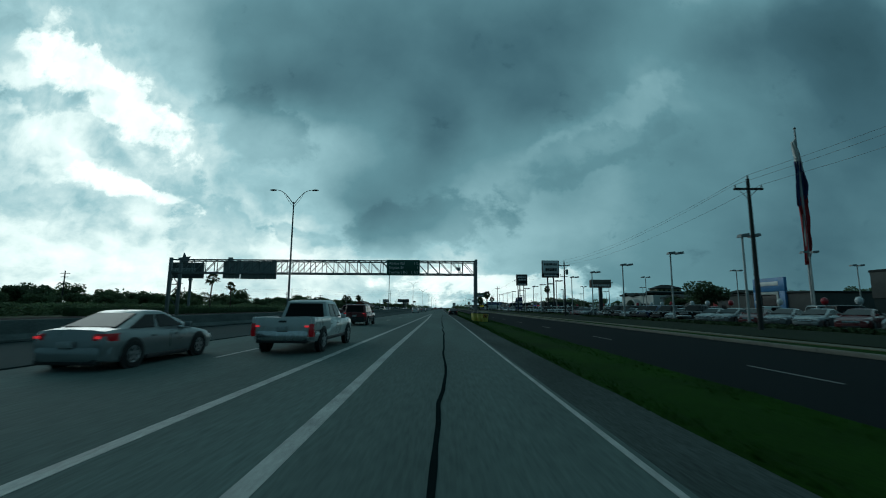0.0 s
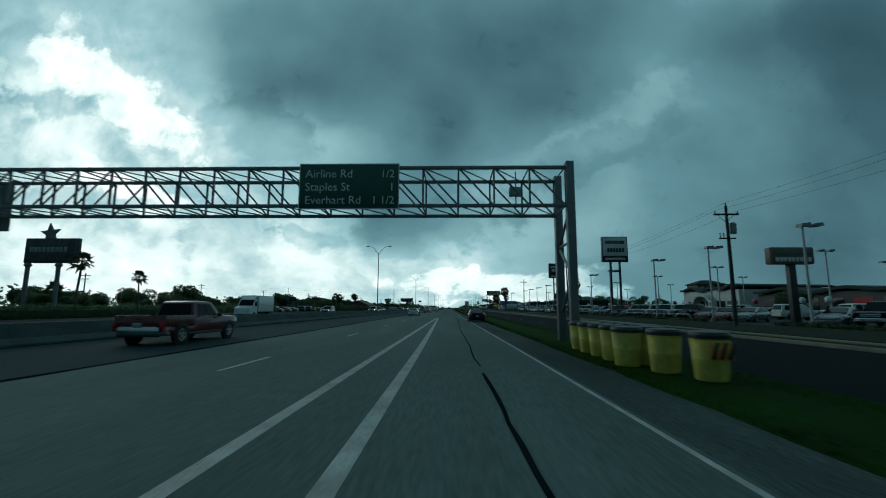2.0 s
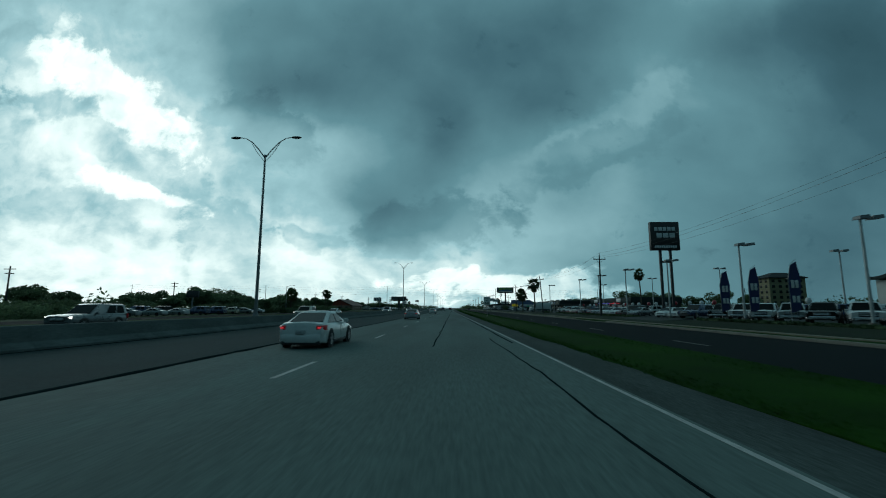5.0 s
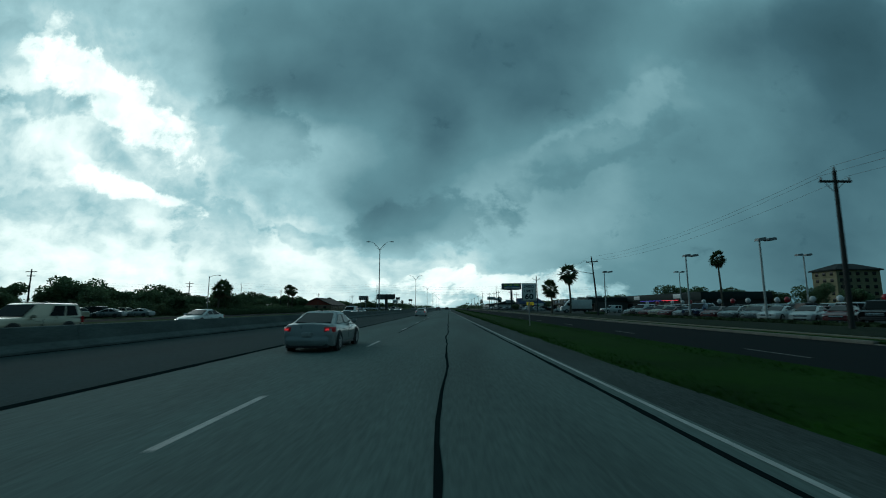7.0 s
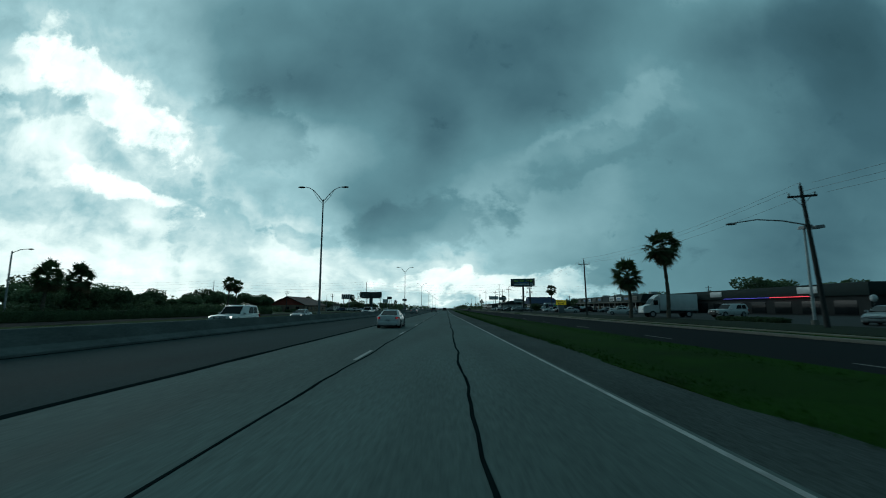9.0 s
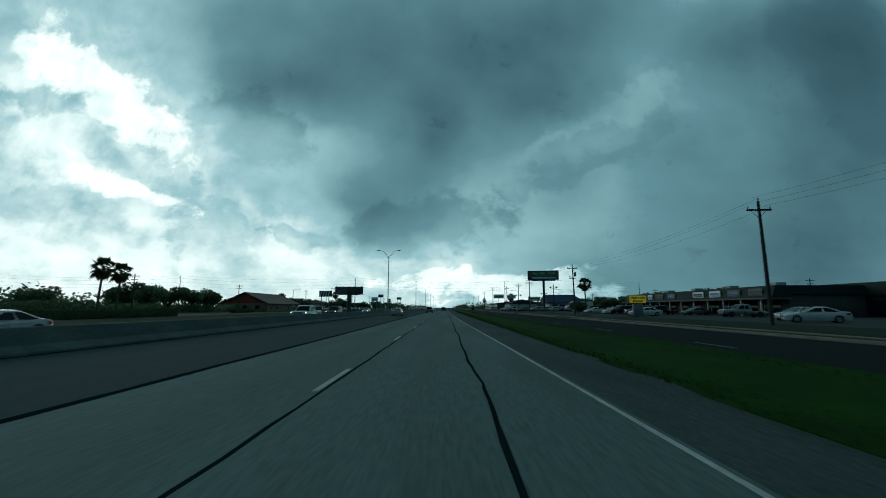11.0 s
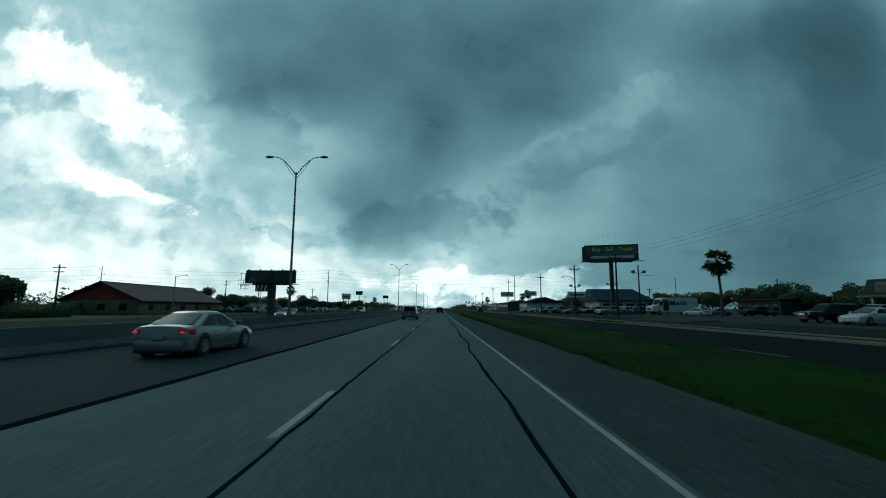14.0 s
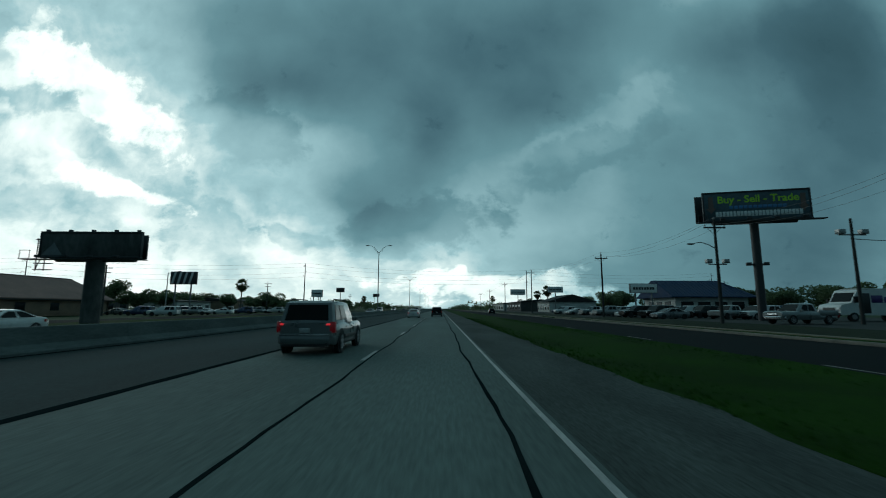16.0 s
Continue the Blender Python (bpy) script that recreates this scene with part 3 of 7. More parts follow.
def wander(x, y0, y1, width, seed, sway=0.1, bend=None):
    """A tar line that wanders and thickens along the road."""
    rows, y = [], y0
    rng = random.Random(seed)
    while y < y1:
        rows.append(y)
        y += rng.uniform(0.5, 1.3)
    verts, faces = [], []
    for y in rows:
        c = (along(bend, y) if bend else x) + sway * noise.noise((seed, y * 0.22, 0)) + 0.4 * sway * noise.noise((seed, y * 1.1, 4))
        h = width * (0.55 + 0.7 * abs(noise.noise((seed * 3.1, y * 0.4, 7))) + 0.25 * rng.random())
        verts += [(c - h, y, 0.006), (c + h, y, 0.006), (c + h, y, -0.004), (c - h, y, -0.004)]
    for r in range(len(rows) - 1):
        faces += [(r * 4 + k, r * 4 + (k + 1) % 4, r * 4 + 4 + (k + 1) % 4, r * 4 + 4 + k) for k in range(4)]
    return Shape().add(verts, faces)


RAMP_SEAM = [(-20, 6.7), (20, 6.7), (45, 6.3), (65, 6.05), (90, 6.1), (110, 5.9), (140, 5.4)]
solid("tar_seam", wander(0, -20, 50, 0.045, 1.3, 0.12, RAMP_SEAM), M_SEAL, "black tar-sealed crack along the ramp lane", "crack seal", "structure", smooth=0)
solid("tar_seam_6", wander(0, 50.5, 124, 0.028, 3.9, 0.12, RAMP_SEAM), M_SEAL, "thin dark crack along the ramp lane", "crack seal", "structure", smooth=0)
solid("tar_seam_2", wander(3.06, 118, 700, 0.038, 2.7, 0.14), M_SEAL, "black tar-sealed joint beside the right wheel track", "crack seal", "structure", smooth=0)
solid("tar_seam_3", wander(0.13, 168, 700, 0.035, 5.1, 0.1), M_SEAL, "ragged black tar joint along the lane line", "crack seal", "structure", smooth=0)
solid("tar_seam_4", wander(-3.5, -60, 900, 0.15, 8.4, 0.05), M_SEAL, "dark joint between concrete and asphalt", "crack seal", "structure", smooth=0)
solid("tar_seam_5", wander(0, 120, 184, 0.06, 9.4, 0.06, [(y, x - 0.3) for y, x in EDGE]), M_SEAL, "dark joint beside the edge line", "crack seal", "structure", smooth=0)


def barrier():
    """Concrete median barrier in sections, sloping faces."""
    section = [(-11.42, 0), (-11.42, 0.08), (-11.26, 0.3), (-11.2, 0.84), (-11.18, 0.86), (-11.02, 0.86), (-11.0, 0.84), (-10.94, 0.3), (-10.7, 0.08), (-10.7, 0)]
    holder = thing("median_barrier", pose(0, 0, 0), "grey stained concrete median barrier", "barrier", kind="structure")
    piece = Shape().prism(section, "y", 0.008, 6.092).mesh("barrier_section", M_BARRIER, 25)
    for k in range(-6, 92):
        part("barrier_section", piece, None, holder, m=pose(0, 6.1 * k, 0))
    solid("median_barrier_far", Shape().prism(section, "y", 6.1 * 92, FAR), M_BARRIER, "grey concrete median barrier far along the road", "barrier", "structure", smooth=25)
    solid("median_strip", ribbon(-11.6, -10.64, -80, FAR, -0.01), M_SHOULDER, "dirty strip below the barrier", "road", "structure", smooth=0)


barrier()
# A wandering black line on the asphalt along the barrier's foot.
solid("dirt_line", wander(-10.52, -60, 700, 0.14, 6.2, 0.08), M_SEAL, "black uneven line along the foot of the barrier", "road dirt", "structure", smooth=0)


# ---- vehicles ----
def panel(s, a, b, c, d, out, thick=0.012):
    """A thin plate on four corners, lifted outwards."""
    out = Vector(out).normalized()
    low = [Vector(p) + out * 0.002 for p in (a, b, c, d)]
    top = [Vector(p) + out * thick for p in (a, b, c, d)]
    mid = sum(top, Vector()) / 4
    top = [p + (mid - p) * 0.03 for p in top]
    return s.loft([low, top])


def lerp(a, b, k):
    return Vector(a) * (1 - k) + Vector(b) * k


SEDAN = dict(top=[(-2.25, 0.8), (-2.17, 0.93), (-1.75, 0.97), (-1.1, 0.95), (0.0, 0.91), (0.95, 0.91), (1.5, 0.84), (2.0, 0.75), (2.25, 0.62)], w=0.88, zb=0.18,
             cab=(-1.85, -0.8, 0.15, 1.2), belt=0.9, roof=1.38, wb=0.8, wr=0.6, axles=(-1.38, 1.38), r=0.33, doors=(0.0, 0.42, 0.48, 0.86), tails=(0.79, 0.3, 0.11))
SUV = dict(top=[(-2.4, 1.0), (-2.3, 1.05), (-1.2, 1.08), (0.0, 1.06), (0.9, 1.08), (1.6, 1.04), (2.2, 1.0), (2.42, 0.92)], w=0.95, zb=0.3,
           cab=(-2.34, -2.12, 0.2, 0.98), belt=1.02, roof=1.74, wb=0.88, wr=0.77, axles=(-1.42, 1.45), r=0.38, doors=(0.02, 0.3, 0.34, 0.6), tails=(1.0, 0.15, 0.28))
PICKUP = dict(top=[(-2.85, 0.78), (-2.7, 0.8), (-1.0, 0.8), (-0.72, 1.08), (0.0, 1.1), (1.3, 1.12), (2.0, 1.1), (2.6, 1.08), (2.82, 1.0)], w=1.0, zb=0.38,
              cab=(-0.82, -0.62, 0.75, 1.4), belt=1.06, roof=1.75, wb=0.9, wr=0.72, axles=(-1.75, 1.85), r=0.4, doors=(0.05, 0.42, 0.47, 0.82), bed=(-2.8, -0.85), tails=(0.9, 0.14, 0.34))
HATCH = dict(top=[(-1.95, 0.9), (-1.88, 0.98), (-1.0, 1.0), (0.0, 0.98), (0.75, 0.98), (1.4, 0.92), (1.85, 0.82), (2.02, 0.68)], w=0.87, zb=0.22,
             cab=(-1.88, -1.45, 0.1, 1.05), belt=0.96, roof=1.52, wb=0.78, wr=0.62, axles=(-1.2, 1.28), r=0.32, doors=(0.02, 0.36, 0.41, 0.7), tails=(0.92, 0.16, 0.26))


def curved_bar(w, y, z0, z1, way, bow, wrap, deep=0.1, x0=None):
    """A bumper or lamp that follows the rounded end of a car in plan, its upper and lower edges eased."""
    start = -w if x0 is None else x0
    xs = [start + (w - start) * k / 12 for k in range(13)]

    def plan(x, out):
        k = abs(x) / w
        return y + way * (out + bow * (1 - k * k) - wrap * max(0.0, k - 0.72) ** 2 * 12)

    rings = []
    for z, out in ((z0, -0.03), (z0 + (z1 - z0) * 0.18, 0.0), (z0 + (z1 - z0) * 0.8, 0.0), (z1, -0.035)):
        front = [(x, plan(x, out), z) for x in xs]
        back = [(x, plan(x, out) - way * deep, z) for x in reversed(xs)]
        rings.append(front + back)
    return Shape().loft(rings)


def vehicle(name, m, spec, colour, label, category, group="", brake=False, beams=False, detail=2):
    """A car, van or pickup: shell, cabin, panes, lamps, bumpers, mirrors and wheels."""
    car = thing(name, m, label, category, group)
    skin, top, w, zb = PAINTS[colour], spec["top"], spec["w"], spec["zb"]
    y0, y1 = top[0][0], top[-1][0]
    ys = sorted(set([p[0] for p in top] + [y0 + 0.12, y0 + 0.35, y1 - 0.12, y1 - 0.4]))
    rings = []
    for y in ys:
        zt = float(np.interp(y, [p[0] for p in top], [p[1] for p in top]))
        e = max(0.0, 1 - min(y - y0, y1 - y) / 0.5)
        h, low = w * (1 - 0.13 * e * e), zb + 0.1 * e * e
        half = [(0.0, zt + 0.015), (0.6 * h, zt), (0.88 * h, zt - 0.03), (0.975 * h, zt - 0.12), (h, low + (zt - low) * 0.55), (0.985 * h, low + 0.14), (0.92 * h, low), (0.0, low)]
        rings.append([(x, y, z) for x, z in half] + [(-x, y, z) for x, z in half[-2:0:-1]])
    part("body", Shape().loft(rings), skin, car, smooth=40)
    a, r, fr, f = spec["cab"]
    belt, roof, wb, wr = spec["belt"] - 0.02, spec["roof"], spec["wb"], spec["wr"]

    def hoop(ya, yb_, h, z, c=0.12):
        return [(-h + c * 0.3, ya + 0.02, z), (-h, ya + c, z), (-h, yb_ - c, z), (-h + c * 0.3, yb_ - 0.02, z), (0, yb_ + 0.05, z),
                (h - c * 0.3, yb_ - 0.02, z), (h, yb_ - c, z), (h, ya + c, z), (h - c * 0.3, ya + 0.02, z), (0, ya - 0.03, z)]

    part("cabin", Shape().loft([hoop(a, f, wb, belt), hoop(r, fr, wr, roof - 0.07), hoop(r + 0.1, fr - 0.12, wr - 0.09, roof - 0.02), hoop(r + 0.35, fr - 0.35, wr - 0.3, roof)]), skin, car, smooth=40)
    # panes
    zr = roof - 0.075
    wind = [(-wb, f - 0.02, belt), (wb, f - 0.02, belt), (wr, fr - 0.02, zr), (-wr, fr - 0.02, zr)]
    rear = [(-wb, a + 0.02, belt), (wb, a + 0.02, belt), (wr, r + 0.02, zr), (-wr, r + 0.02, zr)]

    def pane(corner, s0, s1, h0, h1, out, thick=0.02):
        p, q, u, v = corner
        pts = [lerp(lerp(p, q, s), lerp(v, u, s), h) for s, h in ((s0, h0), (s1, h0), (s1, h1), (s0, h1))]
        return panel(Shape(), *pts, out, thick)

    part("windscreen", pane(wind, 0.06, 0.94, 0.1, 0.93, (0, zr - belt, f - fr), 0.055), M_GLASS, car)
    part("rear_window", pane(rear, 0.09, 0.91, 0.14, 0.9, (0, -(zr - belt), r - a), 0.05), M_GLASS, car)
    for side in (-1, 1):
        wall = [(side * wb, a + 0.1, belt), (side * wb, f - 0.1, belt), (side * wr, fr - 0.1, zr), (side * wr, r + 0.1, zr)]
        d = spec["doors"]
        out = (side * (zr - belt), 0, wb - wr)
        part("side_window", pane(wall, d[0] + 0.05, d[1], 0.14, 0.9, out), M_GLASS, car)
        part("side_window", pane(wall, d[2], d[3] + 0.02, 0.14, 0.9, out), M_GLASS, car)
        mx = side * (wb + 0.1)
        if detail:
            part("mirror", Shape().box((mx - 0.1, f - 0.52, belt + 0.02), (mx + 0.1, f - 0.4, belt + 0.17), 0.03), skin, car)
        zt, tx, tz = spec["tails"]
        lens = curved_bar(w * 0.985, y0 - (0.05 if "bed" in spec else 0.03 if spec is SUV else 0.012), zt - tz, zt + 0.06, -1, 0.0, 0.04 if "bed" in spec else 0.1 if spec is SUV else 0.24, 0.16, w * 0.985 - tx)
        lens.v = [(side * x, y, z) for x, y, z in lens.v]
        if detail:
            part("tail_lamp", lens, M_BRAKE if brake else M_TAIL, car)
        zh = float(np.interp(y1 - 0.1, [p[0] for p in top], [p[1] for p in top]))
        part("headlamp", Shape().box((side * w * 0.7 - 0.19, y1 - 0.22, zh - 0.2), (side * w * 0.7 + 0.17, y1 - 0.005, zh - 0.05), 0.03), M_BEAM if beams else M_HEAD, car)
        if detail > 1:
            part("door_seam", Shape().box((side * (w + 0.001) - 0.004, 0.0, zb + 0.2), (side * (w + 0.001) + 0.004, 0.012, belt - 0.05)), M_TRIM, car)
        if detail > 1:
            part("sill", Shape().box((side * w * 0.96 - 0.03, spec["axles"][0] + 0.5, zb - 0.02), (side * w * 0.96 + 0.03, spec["axles"][1] - 0.5, zb + 0.09), 0.015), M_TRIM, car)
        for k, y in enumerate(spec["axles"]):
            rad = spec["r"]
            ring = [(rad + 0.07, 0.006), (rad + 0.07, 0.02)]
            # flat black disc gives the dark of the arch's hollow, which isn't cut
            arch = Shape().loft([[(side * (w - 0.05 + off * 2.5), y + rr * math.cos(t), rad + rr * math.sin(t)) for t in (math.pi * 2 * j / 18 for j in range(18))] for rr, off in ring])
            if detail > 1:
                part("wheel_arch", arch, M_TRIM, car)
            inner, outer = side * (w - 0.18), side * (w + 0.035)
            tyre = Shape().loft([[(x, y + rr * math.cos(t), rad + rr * math.sin(t)) for t in (math.pi * 2 * j / 20 for j in range(20))]
                                 for x, rr in ((inner, rad * 0.9), (inner, rad), (outer - side * 0.03, rad), (outer, rad * 0.93), (outer, rad * 0.66), (outer - side * 0.022, rad * 0.64))])
            wheel = part("wheel", tyre, M_TYRE, car)
            rim = Shape()
            rim.loft([[(x, y + rr * math.cos(t), rad + rr * math.sin(t)) for t in (math.pi * 2 * j / 16 for j in range(16))] for x, rr in ((outer - side * 0.02, rad * 0.63), (outer - side * 0.004, rad * 0.6), (outer - side * 0.016, rad * 0.5))], caps=False)
            for j in range(5):
                t = math.pi * 2 * j / 5 + 0.3
                c, sn = math.cos(t), math.sin(t)
                pts = [(outer - side * 0.02, y + c * 0.02 - sn * 0.05, rad + sn * 0.02 + c * 0.05), (outer - side * 0.02, y + c * 0.02 + sn * 0.05, rad + sn * 0.02 - c * 0.05),
                       (outer - side * 0.012, y + c * rad * 0.58 + sn * 0.035, rad + sn * rad * 0.58 - c * 0.035), (outer - side * 0.012, y + c * rad * 0.58 - sn * 0.035, rad + sn * rad * 0.58 + c * 0.035)]
                panel(rim, *pts, (side, 0, 0), 0.012)
            if detail:
                part("rim", rim, M_RIM, wheel)
    if not detail:
        return car
    tone = M_CHROME if "bed" in spec else (skin if spec is SEDAN or spec is HATCH or colour == "pewter" else M_TRIM)
    part("rear_bumper", curved_bar(w * 0.97, y0 - 0.04, zb + 0.06, zb + 0.36, -1, 0.05, 0.26, 0.2), tone, car)
    if spec is SUV and detail > 1:
        part("bumper_step", curved_bar(w * 0.97, y0 - 0.075, zb + 0.33, zb + 0.39, -1, 0.05, 0.26, 0.2), M_CHROME if colour == "pewter" else M_TRIM, car)
        part("side_cladding", Shape().box((-w - 0.012, -0.9, zb + 0.16), (-w + 0.02, 0.95, zb + 0.3), 0.008).box((w - 0.02, -0.9, zb + 0.16), (w + 0.012, 0.95, zb + 0.3), 0.008), M_TRIM, car)
    part("front_bumper", curved_bar(w * 0.97, y1 + 0.02, zb + 0.04, zb + 0.28, 1, 0.06, 0.28, 0.2), tone, car)
    if detail > 1:
        part("rear_valance", Shape().box((-w * 0.8, y0 - 0.04, zb - 0.02), (w * 0.8, y0 + 0.15, zb + 0.11), 0.02), M_TRIM, car)
        for side in (-1, 1):
            part("tail_lens", Shape().box((side * w * 0.78 - 0.07, y0 - 0.026, spec["tails"][0] - 0.05), (side * w * 0.78 + 0.05, y0 - 0.005, spec["tails"][0] + 0.01), 0.006), M_GLOWSPOT if brake else M_TAIL, car)
            part("door_handle", Shape().box((side * (w - 0.005) - 0.012, 0.18, belt - 0.16), (side * (w - 0.005) + 0.012, 0.36, belt - 0.12), 0.005), skin, car)
            part("door_handle", Shape().box((side * (w - 0.005) - 0.012, -0.75, belt - 0.16), (side * (w - 0.005) + 0.012, -0.57, belt - 0.12), 0.005), skin, car)
        if "bed" not in spec:
            part("lid_seam", Shape().box((-w * 0.7, y0 - 0.012, zb + 0.33), (w * 0.7, y0 + 0.06, zb + 0.345), 0.002), M_TRIM, car)
    zh = float(np.interp(y1 - 0.1, [p[0] for p in top], [p[1] for p in top]))
    part("grille", Shape().box((-w * 0.5, y1 - 0.1, zb + 0.27), (w * 0.5, y1 + 0.016, zh - 0.05), 0.02), M_TRIM, car)
    for k in range(2):
        z = zb + 0.3 + (zh - 0.06 - zb - 0.3) * (0.33 + 0.33 * k)
        part("grille_bar", Shape().box((-w * 0.46, y1 + 0.004, z - 0.028), (w * 0.46, y1 + 0.03, z + 0.028), 0.004), M_CHROME, car)
    part("air_dam", Shape().box((-w * 0.5, y1 - 0.05, zb + 0.02), (w * 0.5, y1 + 0.1, zb + 0.13), 0.02), M_TRIM, car)
    if detail > 1:
        part("number_plate", Shape().box((-0.16, y0 - 0.105, zb + 0.36 if spec is not SUV else zb + 0.42), (0.16, y0 - 0.002, zb + 0.5 if spec is not SUV else zb + 0.56), 0.004), M_PLATE, car)
    if "bed" in spec:
        b0, b1 = spec["bed"]
        for side in (-1, 1):
            x0, x1 = sorted((side * (w - 0.1), side * (w - 0.005)))
            part("bed_side", Shape().box((x0, b0, 0.74), (x1, b1, 1.16), 0.03), skin, car)
        part("tailgate", Shape().box((-w + 0.12, b0 - 0.06, 0.62), (w - 0.12, b0 + 0.03, 1.15), 0.025), skin, car)
        part("tailgate_handle", Shape().box((-0.12, b0 - 0.075, 1.0), (0.12, b0 - 0.05, 1.06), 0.006), M_TRIM, car)
        part("bed_floor", Shape().box((-w + 0.1, b0 + 0.03, 0.8), (w - 0.1, b1, 0.83)), M_TRIM, car)
    elif detail > 1:
        part("roof_aerial", Shape().tube([(0, r + 0.25, roof - 0.03), (0, r + 0.1, roof + 0.12)], [0.012, 0.005], 6), M_TRIM, car)
    if spec is SUV and detail > 1:
        for side in (-1, 1):
            part("roof_rail", Shape().tube([(side * (wr - 0.06), r + 0.3, roof - 0.03), (side * (wr - 0.06), r + 0.4, roof + 0.05), (side * (wr - 0.06), fr - 0.4, roof + 0.05), (side * (wr - 0.06), fr - 0.3, roof - 0.03)], 0.02, 6), M_TRIM, car)
    return car


TRAFFIC = "vehicles on the highway"
vehicle("sedan", pose(-1.75, 12.0, 0), SEDAN, "silver", "silver four-door sedan with lit brake lamps on the highway", "car", TRAFFIC, brake=True)
vehicle("pickup_truck", pose(1.6, 16.5, 0), PICKUP, "white", "white single-cab pickup truck with an empty bed", "pickup", TRAFFIC, brake=True)
vehicle("pickup_truck", pose(-6.3, 58.0, 0), PICKUP, "red", "dark red pickup truck in the inner lane", "pickup", TRAFFIC)
vehicle("sedan", pose(8.08, 87.9, -0.02, 0, 0, 1.0), SEDAN, "black", "glossy black sedan stopped across the ramp's edge line", "car")
vehicle("sedan", pose(-1.7, 119.0, 0), SEDAN, "white", "pale sedan ahead in the middle lane", "car", TRAFFIC, brake=True)
vehicle("sedan", pose(-1.6, 159.0, 0), SEDAN, "silver", "silver-green sedan with tail lamps lit in the middle lane", "car", TRAFFIC, brake=True)
vehicle("sedan", pose(-6.3, 303.0, 0), SEDAN, "silver", "silver sedan in the inner lane", "car", TRAFFIC, brake=True)
vehicle("sedan", pose(-1.7, 217.5, 0), SEDAN, "white", "pale sedan far ahead in the middle lane", "car", TRAFFIC, brake=True)
vehicle("suv", pose(-2.05, 345.5, 0), SUV, "pewter", "dusty grey sport utility car with a roof rack", "car", TRAFFIC, brake=True)
vehicle("suv", pose(1.65, 409.5, 0), SUV, "black", "dark sport utility car far ahead", "car", TRAFFIC)
vehicle("sedan", pose(-1.9, 398.0, 0), SEDAN, "white", "white sedan far ahead in the middle lane", "car", TRAFFIC, brake=True)
vehicle("pickup_truck", pose(-5.9, 478.0, 0), PICKUP, "grey", "dark grey pickup truck in the inner lane", "pickup", TRAFFIC)
vehicle("suv", pose(-0.7, 37.5, 0), SUV, "red", "dark red sport utility car with tail lamps lit", "car", TRAFFIC, brake=True)
vehicle("box_van", pose(1.7, 452.0, 0), SUV, "black", "tall dark van far ahead on the highway", "van", TRAFFIC)
vehicle("hatchback", pose(16.8, 452.0, 0), HATCH, "black", "small dark hatchback on the frontage road", "car")
ONCOMING = [(SUV, "tan", -17.5, 163, "suv"), (SEDAN, "white", -17.5, 178, "sedan"), (SUV, "white", -14.0, 217, "suv"), (SEDAN, "silver", -17.5, 243, "sedan"),
            (PICKUP, "white", -14.0, 275, "pickup_truck"), (SUV, "black", -17.4, 301, "suv"), (SEDAN, "white", -21.0, 352, "sedan"), (SUV, "grey", -17.5, 392, "suv"),
            (SEDAN, "silver", -14.0, 430, "sedan"), (SUV, "white", -17.5, 470, "suv"), (SEDAN, "black", -14.0, 520, "sedan"), (SUV, "grey", -21.0, 130, "suv"),
            (SEDAN, "tan", -17.5, 560, "sedan"), (SUV, "black", -21.0, 610, "suv"), (SEDAN, "white", -14.0, 585, "sedan"), (SUV, "silver", -17.5, 640, "suv"), (SEDAN, "grey", -14.0, 690, "sedan"), (SUV, "white", -21.0, 545, "suv")]
for spec, colour, x, y, name in ONCOMING:
    vehicle(name, pose(x, y, 0, 0, 0, 180), spec, colour, "%s %s with headlamps on, in the oncoming lanes" % (colour, name.replace("_", " ")), "car" if spec is not PICKUP else "pickup", "oncoming vehicles", beams=True, detail=2 if y < 320 else 1)


# cars for sale, nose to the road
STOCK = [(PICKUP, "white", "pickup_truck"), (PICKUP, "silver", "pickup_truck"), (SUV, "black", "suv"), (SUV, "white", "suv"), (PICKUP, "black", "pickup_truck"),
         (SEDAN, "white", "sedan"), (SEDAN, "grey", "sedan"), (SEDAN, "red", "sedan"), (SUV, "blue", "suv"), (SEDAN, "silver", "sedan"), (HATCH, "tan", "hatchback")]
made = {}


def parked(kind, x, y, turn, z=0.28, group="cars for sale on the lot", near=False):
    """One car of the stock; the first of a kind is built, the rest are copies."""
    spec, colour, name = STOCK[kind]
    m = pose(x, y, z, 0, 0, turn)
    if (kind, near) in made:
        return tagged(copy_thing(made[kind, near], m), group=group)
    made[kind, near] = vehicle(name, m, spec, colour, "%s %s parked nose out on a dealer's lot" % (colour, name.replace("_", " ")), "pickup" if spec is PICKUP else "car", group, detail=1 if near else 0)
    return made[kind, near]


rng = random.Random(11)
y = 22.0
while y < 216:
    if not any(abs(y - g) < 2.2 for g in (75.4, 152, 119.3, 165.6)):
        trucks = 92 < y < 150
        kind = rng.choice([0, 1, 4, 3, 0, 2, 0, 6]) if trucks else (rng.choice([6, 2, 7, 4, 8, 6, 2, 9, 7]) if y < 92 else rng.choice([5, 6, 2, 9, 3, 6, 5, 7, 8, 10]))
        parked(kind, 33.6 + rng.uniform(-0.25, 0.25), y, (136 if trucks else 122) + rng.uniform(-5, 5), near=True)
    y += rng.uniform(2.95, 3.25)
